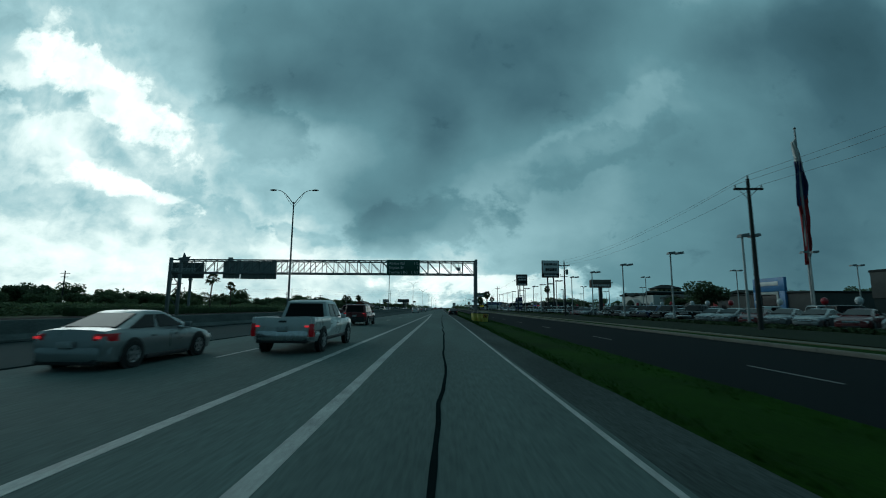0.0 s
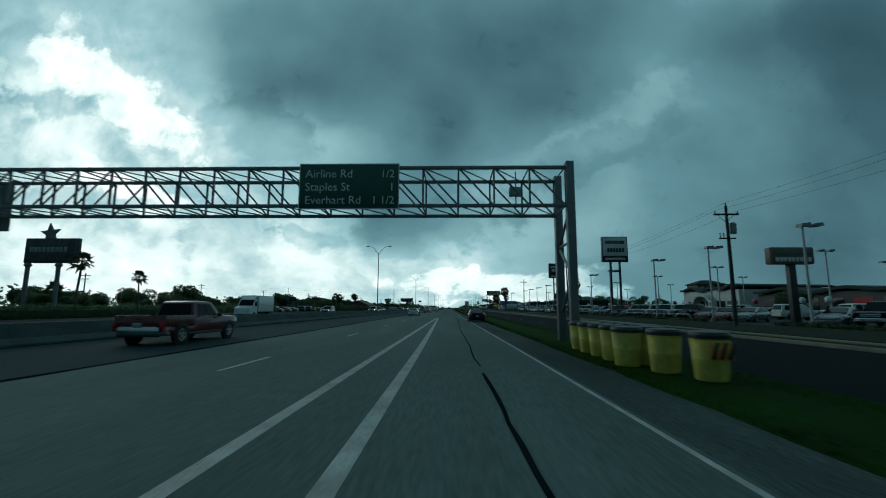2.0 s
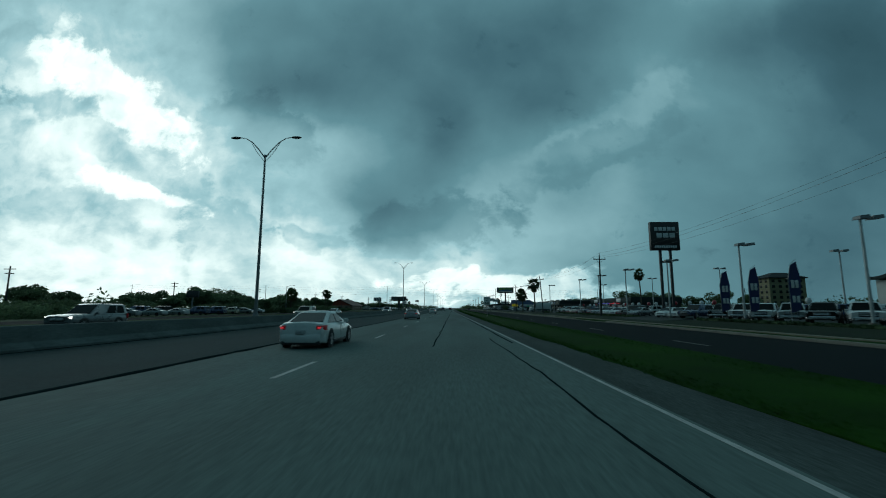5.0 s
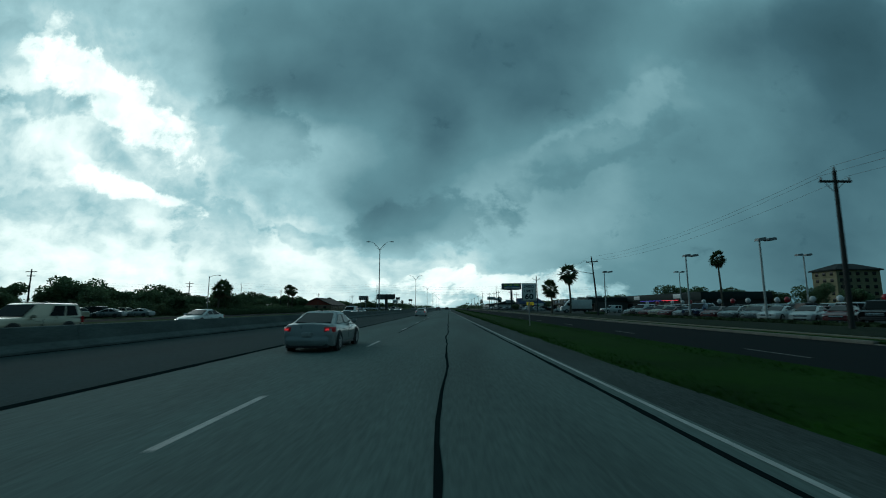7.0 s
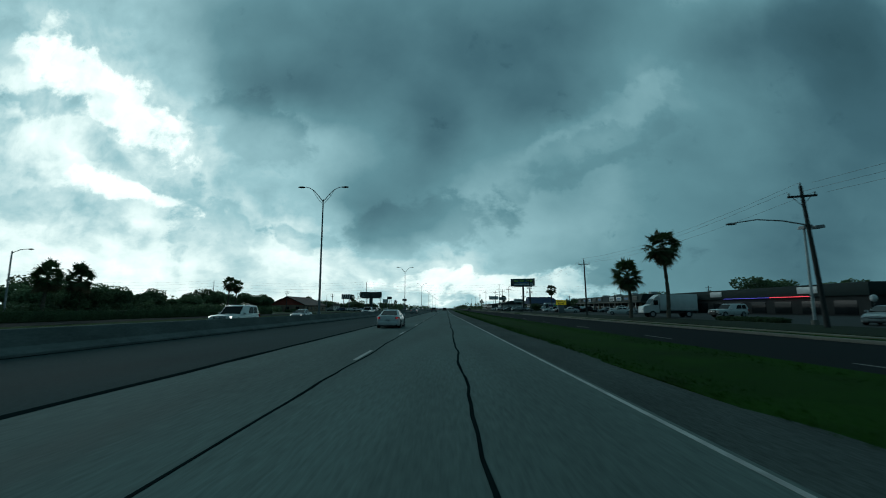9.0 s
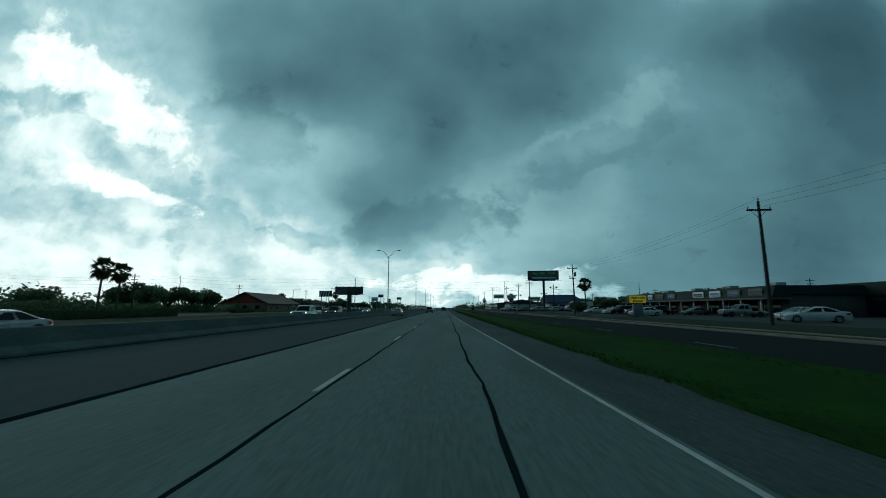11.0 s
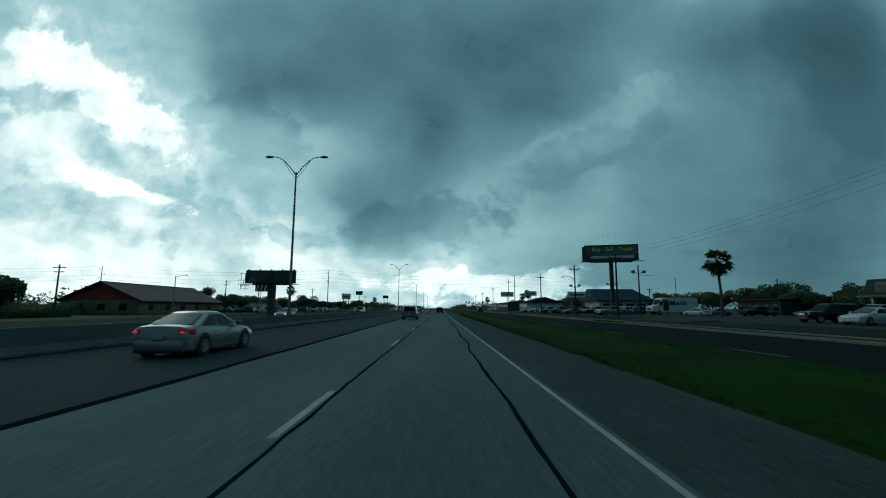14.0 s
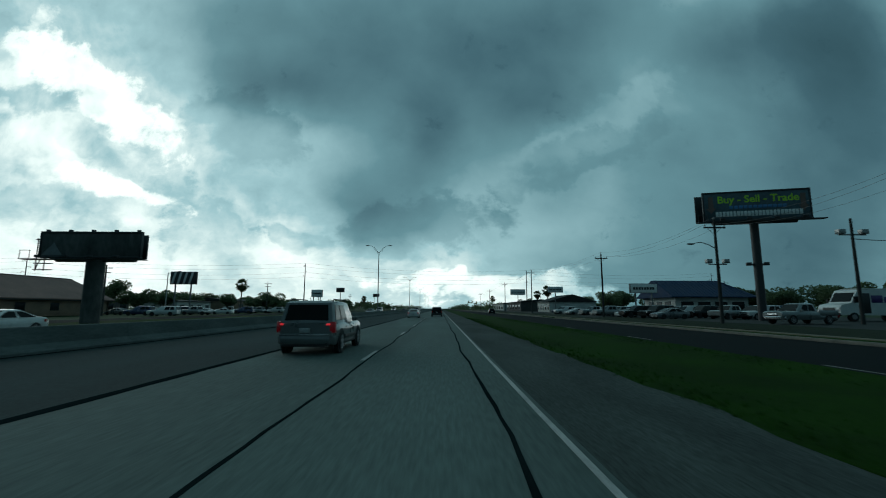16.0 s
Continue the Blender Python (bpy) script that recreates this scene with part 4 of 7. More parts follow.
for x, ya, yb, turn in ((44.5, 40, 222, 268), (50.5, 60, 215, 90)):
    y = ya
    while y < yb:
        if rng.random() < 0.72 and not (abs(y - 49) < 3 and x < 46):
            parked(rng.randrange(len(STOCK)), x + rng.uniform(-0.3, 0.3), y, turn + rng.uniform(-4, 4))
        y += rng.uniform(3.2, 4.6)
# shop and used-car lots farther on
for x, y, kind, turn in ((39.6, 239.8, 3, 104), (34.5, 262, 5, 60), (38, 268, 9, 92), (44, 285, 1, 80), (46, 300, 6, 92), (43, 306, 4, 88), (33.5, 291.5, 5, 80), (34.5, 294.5, 9, 82),
                        (37, 302, 2, 100), (36.5, 308, 2, 95), (36, 322, 5, 100), (37, 327, 2, 90), (44, 316, 3, 90), (44.5, 321, 6, 90), (36.5, 312, 5, 95), (45, 330, 1, 90)):
    parked(kind, x, y, turn, group="cars before the shops", near=x < 40)
for k in range(34):
    x, y = 30.8 + 7.5 * (k % 3) + rng.uniform(-0.5, 0.5), 383 + 3.1 * (k // 2) * 0.95
    if not (35 < x < 42 and y < 382):
        parked(rng.choice([5, 3, 9, 6, 2, 8, 1]), x, y, 100 + rng.uniform(-8, 8), group="used cars on the lot")
for x, y, kind, turn in ((33, 366, 1, 100), (46, 362, 5, 20), (52, 366, 6, 90), (56, 361, 4, 90), (60, 352, 9, 80), (41.5, 382, 3, 100), (52, 345, 5, 90)):
    parked(kind, x, y, turn, group="cars beside the delivery van", near=x < 50)
# cars on the far side of the highway
for k in range(16):
    parked(rng.choice([6, 9, 2, 6, 10, 8]), -48 - 5.5 * (k % 2), 168 + 3.2 * k, rng.uniform(80, 100), 0.0, "cars parked beyond the highway")
for k in range(26):
    parked(rng.choice([5, 9, 3, 6, 1, 8]), -46 - 6.5 * (k % 3), 405 + 3.4 * k, rng.uniform(80, 100), 0.0, "cars parked beyond the highway")


def step_van():
    """White parcel van with a raised roof and a colour mark on its side."""
    van = thing("delivery_van", pose(49.1, 376.0, 0.28, 0, 0, 92) @ Matrix.Diagonal((1.15, 1.22, 1.12, 1)), "white parcel delivery van with coloured side mark", "van")
    s = Shape().prism([(-3.9, 0.55), (-3.9, 2.85), (-3.7, 3.0), (1.9, 3.0), (2.1, 2.9), (2.75, 1.75), (3.6, 1.55), (3.8, 1.3), (3.8, 0.6)], "x", -1.12, 1.12)
    part("body", s, M_VANWHITE, van)
    part("windscreen", panel(Shape(), (-0.98, 2.2, 2.72), (0.98, 2.2, 2.72), (0.98, 2.7, 1.86), (-0.98, 2.7, 1.86), (0, 0.87, 0.5), 0.03), M_GLASS, van)
    for side in (-1, 1):
        part("side_door", Shape().box((side * 1.115 - 0.012, 1.0, 0.75), (side * 1.115 + 0.012, 1.95, 2.65), 0.004), M_TRIM, van)
        part("side_window", Shape().box((side * 1.12 - 0.012, 2.02, 1.75), (side * 1.12 + 0.012, 2.5, 2.35), 0.004), M_GLASS, van)
        for k, (a, b, tone) in enumerate(((-0.15, 0.9, M_PURPLE), (-0.75, -0.25, M_PURPLE), (-2.1, -0.85, M_MARKGREEN))):
            part("side_mark", Shape().box((side * 1.125 - 0.006, a, 1.75 if k != 1 else 1.75), (side * 1.125 + 0.006, b, 2.45 if k != 1 else 2.3), 0.002), tone, van)
        part("headlamp", Shape().box((side * 0.85 - 0.16, 3.72, 1.0), (side * 0.85 + 0.16, 3.83, 1.25), 0.02), M_HEAD, van)
        part("mirror", Shape().box((side * 1.32 - 0.07, 2.6, 1.7), (side * 1.32 + 0.07, 2.7, 2.1), 0.02), M_TRIM, van)
        for y in (-2.5, 2.6):
            wheel = part("wheel", Shape().tube([(side * 0.85, y, 0.42), (side * 1.13, y, 0.42)], 0.42, 20), M_TYRE, van)
            part("rim", Shape().tube([(side * 1.1, y, 0.42), (side * 1.145, y, 0.42)], 0.24, 16), M_RIM, wheel)
    part("grille", Shape().box((-0.62, 3.75, 0.85), (0.62, 3.83, 1.3), 0.02), M_TRIM, van)
    part("front_bumper", Shape().box((-1.1, 3.7, 0.5), (1.1, 3.95, 0.75), 0.04), M_TRIM, van)
    part("roof_cap", Shape().box((-1.05, -3.8, 3.0), (1.05, 1.7, 3.12), 0.05), M_STUCCO, van)


step_van()


def box_truck(m, label):
    """A rental box truck: cab, tall box, bumper."""
    truck = thing("box_truck", m, label, "truck")
    part("box", Shape().box((-1.15, -2.6, 0.85), (1.15, 2.0, 2.95), 0.05), M_VANWHITE, truck)
    part("cab", Shape().prism([(2.05, 0.6), (2.05, 2.45), (2.6, 2.45), (3.2, 1.6), (3.95, 1.4), (4.05, 1.2), (4.05, 0.6)], "x", -1.0, 1.0), M_VANWHITE, truck)
    part("windscreen", panel(Shape(), (-0.88, 2.66, 2.36), (0.88, 2.66, 2.36), (0.88, 3.16, 1.66), (-0.88, 3.16, 1.66), (0, 0.8, 0.57), 0.03), M_GLASS, truck)
    part("wind_deflector", Shape().prism([(2.02, 2.45), (2.02, 2.9), (2.6, 2.47)], "x", -0.9, 0.9), M_VANWHITE, truck)
    for side in (-1, 1):
        part("side_window", Shape().box((side - 0.012, 2.2, 1.6), (side + 0.012, 2.75, 2.2), 0.004), M_GLASS, truck)
        part("headlamp", Shape().box((side * 0.75 - 0.14, 3.98, 0.95), (side * 0.75 + 0.14, 4.08, 1.15), 0.02), M_HEAD, truck)
        part("box_rail", Shape().box((side * 1.16 - 0.015, -2.6, 0.85), (side * 1.16 + 0.015, 2.0, 1.0), 0.004), M_ALUM, truck)
        for y in (-1.5, 2.9):
            wheel = part("wheel", Shape().tube([(side * 0.75, y, 0.42), (side * 1.05, y, 0.42)], 0.42, 20), M_TYRE, truck)
            part("rim", Shape().tube([(side * 1.02, y, 0.42), (side * 1.065, y, 0.42)], 0.24, 16), M_RIM, wheel)
    part("chassis", Shape().box((-0.8, -2.55, 0.5), (0.8, 3.6, 0.86), 0.02), M_TRIM, truck)
    return truck


box_truck(pose(-20.6, 96.0, 0, 0, 0, 180), "white box truck coming the other way beyond the barrier")
box_truck(pose(32.4, 239.8, 0.28, 0, 0, 84), "white box truck parked across the shop lot")


# ---- things beside and over the road ----
def bars(s, pairs, r, n=6):
    for a, b in pairs:
        s.tube([a, b], r, n)
    return s


def gantry():
    """Sign bridge: two posts at each end, a square truss between them, sign panels."""
    top, low, ya, yb, xl, xr = 7.75, 6.0, 57.75, 59.95, -31.0, 10.55
    g = thing("sign_gantry", pose(0, 0, 0), "grey steel truss sign bridge across both carriageways", "sign gantry")
    for x in (xl, xr):
        for y in (ya, yb):
            part("post", Shape().box((x + 0.0, y - 0.19, 0.0), (x + 0.36, y + 0.19, 8.0), 0.03), M_POST, g)
        xm = x + 0.17
        for k, (z0, z1) in enumerate(((1.2, 2.9), (2.9, 4.4), (4.4, 5.9))):
            a, b = ((xm, ya, z0), (xm, yb, z1)) if k % 2 else ((xm, yb, z0), (xm, ya, z1))
            part("brace", Shape().tube([a, b], 0.07, 6), M_POST, g)
        part("brace", Shape().tube([(xm, ya, 4.4), (xm, yb, 4.4)], 0.06, 6), M_POST, g)
    for y in (ya, yb):
        for z in (low, top):
            part("chord", Shape().box((xl + 0.2, y - 0.075, z - 0.075), (xr, y + 0.075, z + 0.075), 0.015), M_POST, g)
    bays, wide = 26, (xr - xl - 0.2) / 26
    strut = Shape().box((-0.04, -0.04, low), (0.04, 0.04, top)).mesh("strut", M_POST, 0)
    slant = Shape().tube([(0, 0, low), (wide, 0, top)], 0.045, 6).mesh("diagonal", M_POST)
    tie = Shape().tube([(0, ya, 0), (0, yb, 0)], 0.035, 6).mesh("tie", M_POST)
    cross = Shape().tube([(0, ya, 0), (wide, yb, 0)], 0.03, 6).mesh("cross_brace", M_POST)
    for k in range(bays + 1):
        x = xl + 0.2 + k * wide
        for y in (ya, yb):
            part("strut", strut, None, g, m=pose(x, y, 0))
            if k < bays:
                flip = Matrix.Identity(4) if k < bays / 2 else Matrix.Diagonal((-1, 1, 1, 1))
                part("diagonal", slant, None, g, m=pose(x + (0 if k < bays / 2 else wide), y, 0) @ flip)
        for z in (low, top):
            part("tie", tie, None, g, m=pose(x, 0, z))
            if k < bays:
                part("cross_brace", cross, None, g, m=pose(x, 0, z))
    sign = part("guide_sign", Shape().box((-1.32, ya - 0.32, 5.78), (3.15, ya - 0.27, 7.86), 0.015), M_GREEN, g, "green road sign with white lettering")
    rim = Shape()
    for a, b in (((-1.32, 5.78), (3.15, 5.82)), ((-1.32, 7.82), (3.15, 7.86)), ((-1.32, 5.82), (-1.28, 7.82)), ((3.11, 5.82), (3.15, 7.82))):
        rim.box((a[0], ya - 0.328, a[1]), (b[0], ya - 0.322, b[1]))
    part("border", rim, M_WHITE, sign)
    for k, (name, far) in enumerate((("Airline Rd", "1/2"), ("Staples St", "1"), ("Everhart Rd", "1 1/2"))):
        z = 7.22 - 0.6 * k
        lettering("sign_lettering", name, 0.52, M_WHITE, sign, pose(-1.05, ya - 0.33, z, 90))
        lettering("sign_distance", far, 0.5, M_WHITE, sign, pose(2.95, ya - 0.33, z, 90), "RIGHT")
    part("sign_hanger", bars(Shape(), [((x, ya - 0.2, 5.8), (x, ya - 0.2, 7.84)) for x in (-0.6, 0.9, 2.4)], 0.05), M_ALUM, g)
    for x0, x1, z0, z1 in ((-24.9, -22.5, 5.35, 7.8), (-22.4, -17.3, 5.3, 7.8)):
        back = part("sign_back", Shape().box((x0, yb + 0.25, z0), (x1, yb + 0.3, z1), 0.015), M_ALUM, g, "bare back of a sign for oncoming traffic")
        ribs = Shape()
        for j in range(5):
            x = x0 + (x1 - x0) * (j + 0.5) / 5
            ribs.box((x - 0.03, yb + 0.18, z0), (x + 0.03, yb + 0.25, z1))
        part("rib", ribs, M_STEEL, back)
    part("exit_tab", Shape().box((-24.3, yb + 0.25, 7.82), (-23.6, yb + 0.3, 8.35), 0.01), M_ALUM, g)
    box = part("control_box", Shape().box((8.1, ya + 0.3, 6.55), (8.65, ya + 0.6, 6.95), 0.02), M_ALUM, g)
    part("conduit", Shape().tube([(8.4, ya + 0.45, 6.0), (8.4, ya + 0.45, 7.7)], 0.03, 6), M_ALUM, box)


gantry()


def crash_barrels():
    """Sand-filled yellow barrels ahead of the gantry's posts."""
    body = [(0.0, 0.3), (0.03, 0.32), (0.42, 0.35), (0.44, 0.357), (0.47, 0.357), (0.49, 0.353), (0.88, 0.39), (0.92, 0.395)]
    places = [(10.72, 48.7, True), (10.3, 49.85, False), (10.55, 51.2, False), (9.85, 51.0, False), (9.95, 52.25, False), (10.9, 52.4, False),
              (9.95, 53.35, False), (10.95, 53.5, False), (9.95, 54.5, False), (10.95, 54.6, False), (9.95, 55.6, False), (10.95, 55.7, False)]
    first = {}
    for x, y, marked in [(x + 0.38, y, k) for x, y, k in places]:
        if marked in first:
            copy_thing(first[marked], pose(x, y, -0.02, 0, 0, 17 * y))
            continue
        b = thing("crash_barrel", pose(x, y, -0.02), "yellow plastic crash barrel, black lid" + (", striped orange plate" if marked else ""), "crash barrel", "crash barrels before the gantry")
        part("drum", Shape().loft([[(r * math.cos(t), r * math.sin(t), z) for t in (math.pi * 2 * j / 24 for j in range(24))] for z, r in body]), M_BARREL, b)
        part("lid", Shape().loft([[(r * math.cos(t), r * math.sin(t), z) for t in (math.pi * 2 * j / 24 for j in range(24))] for z, r in ((0.88, 0.41), (0.96, 0.415), (1.02, 0.38), (1.04, 0.25))]), M_LID, b)
        if marked:
            plate = part("marker_plate", Shape().box((-0.24, -0.41, 0.46), (0.24, -0.395, 0.82), 0.004), M_ORANGE, b)
            stripes = Shape()
            for k in range(3):
                o = -0.22 + 0.17 * k
                panel(stripes, (o, -0.411, 0.47), (o + 0.08, -0.411, 0.47), (o + 0.19, -0.411, 0.81), (o + 0.11, -0.411, 0.81), (0, -1, 0), 0.004)
            part("stripe", stripes, M_BLACK, plate)
        first[marked] = b


crash_barrels()


def median_lamp(m):
    """Tall tapered mast on the barrier with two braced arms."""
    lamp = thing("street_lamp", m, "tall grey twin-arm highway lamp on the median barrier", "street lamp", "median lamps")
    part("mast", Shape().tube([(0, 0, 0.0), (0, 0, 6), (0, 0, 12.7)], [0.13, 0.1, 0.07], 12), M_POST, lamp)
    part("base_flange", Shape().tube([(0, 0, 0), (0, 0, 0.25)], [0.22, 0.18], 12), M_POST, lamp)
    for side in (-1, 1):
        path = [(side * 0.05, 0, 12.5), (side * 0.55, 0, 13.15), (side * 1.1, 0, 13.75), (side * 1.6, 0, 14.05), (side * 2.1, 0, 14.15)]
        arm = part("arm", Shape().tube(path, [0.05, 0.045, 0.04, 0.035, 0.03], 8), M_POST, lamp)
        part("brace", Shape().tube([(side * 0.05, 0, 12.15), (side * 0.7, 0, 12.95), (side * 1.25, 0, 13.85)], 0.022, 6), M_POST, arm)
        part("head", Shape().ball((side * 2.45, 0, 14.12), 0.42, 0.17, 0.1, 12, 6), M_DARKSTEEL, lamp)
    return lamp


first_lamp = median_lamp(pose(-11.1, 48.5, 0.86))
for y in (133.4, 229.5, 325.2, 421.5, 517.5, 613.5, 709.5, 805.5):
    copy_thing(first_lamp, pose(-11.1, y, 0.86))


def utility_pole(m, tall, arm_lamp=False, gear=False):
    """Wooden pole with crossarm and insulators; some carry a can and a lamp arm."""
    p = thing("utility_pole", m, "dark wooden utility pole with crossarm" + (" and a street lamp arm" if arm_lamp else ""), "utility pole", "utility poles along the frontage road")
    part("pole", Shape().tube([(0, 0, 0), (0.02, 0, tall * 0.5), (0, 0, tall)], [0.16, 0.13, 0.095], 10), M_WOODPOLE, p)
    arm = part("crossarm", Shape().box((-0.95, -0.06, tall - 0.75), (0.95, 0.06, tall - 0.62), 0.01), M_WOODPOLE, p)
    for x in (-0.85, 0.85):
        part("insulator", Shape().tube([(x, 0, tall - 0.62), (x, 0, tall - 0.52), (x, 0, tall - 0.42)], [0.03, 0.06, 0.03], 8), M_INSUL, arm)
    part("top_insulator", Shape().tube([(0, 0, tall), (0, 0, tall + 0.12), (0, 0, tall + 0.25)], [0.03, 0.07, 0.03], 8), M_INSUL, p)
    part("arm_brace", bars(Shape(), [((s * 0.6, 0.07, tall - 0.72), (0, 0.12, tall - 1.3)) for s in (-1, 1)], 0.02), M_STEEL, arm)
    if gear:
        part("transformer", Shape().tube([(0.42, 0, tall - 2.2), (0.42, 0, tall - 2.15), (0.42, 0, tall - 1.4), (0.42, 0, tall - 1.33)], [0.2, 0.23, 0.23, 0.15], 14), M_ALUM, p)
        part("cutout_arm", Shape().box((-0.7, -0.05, tall - 2.6), (0.55, 0.05, tall - 2.5), 0.01), M_WOODPOLE, p)
        for x in (-0.6, -0.35):
            part("cutout", Shape().tube([(x, -0.08, tall - 2.5), (x - 0.08, -0.12, tall - 2.15)], [0.04, 0.05], 6), M_INSUL, p)
    if arm_lamp:
        out = 0.42 if tall == 9.2 else 1.0
        path = [(0, 0, tall - 2.6), (-1.6 * out, 0, tall - 2.2), (-3.2 * out, 0, tall - 2.0), (-4.6 * out, 0, tall - 2.1)]
        reach = part("lamp_arm", Shape().tube(path, [0.05, 0.045, 0.04, 0.035], 8), M_STEEL, p)
        part("lamp_head", Shape().ball((-4.6 * out - 0.3, 0, tall - 2.16), 0.36, 0.14, 0.09, 12, 6), M_STEEL, reach)
    if tall == 9.2 and arm_lamp:
        for x in (-0.75, 0.75):
            part("flood_lamp", Shape().box((x - 0.24, -0.2, tall - 3.86), (x + 0.24, 0.2, tall - 3.5), 0.03), M_STEEL, p)
        part("flood_bar", Shape().box((-0.8, -0.04, tall - 4.0), (0.8, 0.04, tall - 3.9), 0.01), M_STEEL, p)
    return p


POLES = [(-20, 9.9, 0, 0), (27.4, 9.9, 0, 0), (71.8, 9.2, 0, 1), (118.2, 9.5, 0, 0), (167.7, 9.6, 0, 0), (210.2, 9.25, 1, 0), (256.4, 9.5, 0, 0), (304.6, 9.4, 0, 1), (347.8, 9.1, 0, 0), (366.3, 9.2, 1, 0), (393.2, 9.6, 0, 0),
         (443, 11.5, 0, 0), (490, 11.0, 0, 0), (540, 10.5, 0, 0), (590, 10.5, 0, 0)]
LEAN = {210.2: -4.2, 304.6: -1.6, 256.4: -0.8, 167.7: 0.7, 118.2: -0.9, 347.8: 0.6}  # degrees out of plumb
for y, tall, arm_lamp, gear in POLES:
    utility_pole(pose(26.5, y, 0.15, 0, LEAN.get(y, 0.0), 0), tall, arm_lamp, gear)


def wires():
    """Sagging conductors from pole to pole, one object a span."""
    tops = [(26.5 + z * math.sin(radians(LEAN.get(y, 0.0))), y, z * math.cos(radians(LEAN.get(y, 0.0))) + 0.15) for y, z, _, _ in POLES]
    for (xa, ya, za), (xb, yb, zb) in zip(tops, tops[1:]):
        s = Shape()
        for dx, dz in ((-0.85, -0.4), (0.0, 0.24), (0.85, -0.4)):
            s.tube([(xa + dx, ya + (yb - ya) * k / 8, za + (zb - za) * k / 8 + dz - 0.9 * (1 - (k / 4 - 1) ** 2)) for k in range(9)], 0.009, 5)
        solid("power_line", s, M_WIRE, "sagging power lines between wooden poles", "power line", group="power lines")


wires()


def transmission_pole(m, tall):
    """Tall slim steel pole with three arms, in the line that crosses the road far off."""
    p = thing("transmission_pole", m, "tall slim steel power pole far along the road", "utility pole", "transmission poles")
    part("pole", Shape().tube([(0, 0, 0), (0, 0, tall * 0.5), (0, 0, tall)], [0.32, 0.25, 0.15], 10), M_POST, p)
    for k, z in enumerate((tall - 1.2, tall - 3.6, tall - 6.0)):
        side = 1 if k % 2 else -1
        arm = part("arm", Shape().tube([(0, 0, z - 0.4), (0, side * 2.0, z)], [0.1, 0.06], 6), M_POST, p)
        part("insulator", Shape().tube([(0, side * 2.0, z - 0.02), (0, side * 2.0, z - 0.7)], 0.09, 6), M_INSUL, arm)
    return p


CROSSING = [(-300, 500, 23), (-180, 518, 23), (-63.4, 537, 23), (49, 561, 22), (165, 585, 23)]
for x, y, tall in CROSSING:
    transmission_pole(pose(x, y, 0), tall)
for (xa, ya, ta), (xb, yb, tb) in zip(CROSSING, CROSSING[1:]):
    s = Shape()
    for dz, dy in ((-1.9, -2.0), (-4.3, 2.0), (-6.7, -2.0), (0.05, 0.0)):
        s.tube([(xa + (xb - xa) * k / 10, ya + (yb - ya) * k / 10 + dy, ta + (tb - ta) * k / 10 + dz - 2.2 * (1 - (k / 5 - 1) ** 2)) for k in range(11)], 0.03, 5)
    solid("power_line", s, M_WIRE, "high wires crossing over the road far off", "power line", group="power lines")


def lot_lamp(m, tall, twin=False):
    """Slim lot light with shoebox heads."""
    p = thing("lot_lamp", m, "slim pale steel car-lot lamp with flat heads", "lamp post", "car-lot lamps")
    part("footing", Shape().tube([(0, 0, 0), (0, 0, 0.35)], [0.25, 0.22], 10), M_KERB, p)
    part("pole", Shape().tube([(0, 0, 0.3), (0, 0, tall)], [0.1, 0.07], 10), M_LAMPPOLE, p)
    for k, x in enumerate((0.1, 0.98) if not twin else (0.55, -0.55)):
        part("head", Shape().loft([[(x - 0.36, -0.3, tall - 0.02), (x + 0.36, -0.3, tall + 0.06), (x + 0.36, 0.3, tall + 0.06), (x - 0.36, 0.3, tall - 0.02)], [(x - 0.3, -0.24, tall + 0.22), (x + 0.33, -0.24, tall + 0.3), (x + 0.33, 0.24, tall + 0.3), (x - 0.3, 0.24, tall + 0.22)]]), M_POST, p)
    part("bracket", Shape().box((-0.1 if not twin else -0.4, -0.03, tall + 0.0), (0.9, 0.03, tall + 0.06), 0.008), M_LAMPPOLE, p)
    return p


one, two = None, None
for y in (34, 45.1, 57.5, 69.7, 81.1, 92.5, 107.6, 117.0, 129, 141, 154.5, 167.5, 179.7, 191.5, 214.3):
    x = 29.2 if y == 214.3 else 30.4
    one = copy_thing(one, pose(x, y, 0.28)) if one else lot_lamp(pose(x, y, 0.28), 7.0)
for x, y in ((55, 71.5), (47.5, 88), (47.5, 108), (47.5, 128), (47.5, 150), (47.5, 172), (47.5, 196), (45.8, 222), (66, 100), (66, 130), (66, 160), (66, 190), (47.5, 48), (66, 62)):
    two = copy_thing(two, pose(x, y, 0.28)) if two else lot_lamp(pose(x, y, 0.28), 7.6, True)


tower = thing("flood_light_pole", pose(37.9, 365.5, 0.28), "wooden pole with a pair of flood lamps", "lamp post")
part("pole", Shape().tube([(0, 0, 0), (0, 0, 9.1)], [0.16, 0.1], 10), M_WOODPOLE, tower)
part("flood_bar", Shape().box((-1.2, -0.05, 7.6), (1.2, 0.05, 7.72), 0.01), M_STEEL, tower)
for x in (-1.0, 1.0):
    part("flood_lamp", Shape().box((x - 0.3, -0.25, 7.72), (x + 0.3, 0.25, 8.12), 0.04), M_STEEL, tower)
part("lamp_arm", Shape().tube([(0, 0, 7.3), (1.6, 0, 7.2), (3.0, 0, 7.15)], [0.04, 0.035, 0.03], 6), M_STEEL, tower)


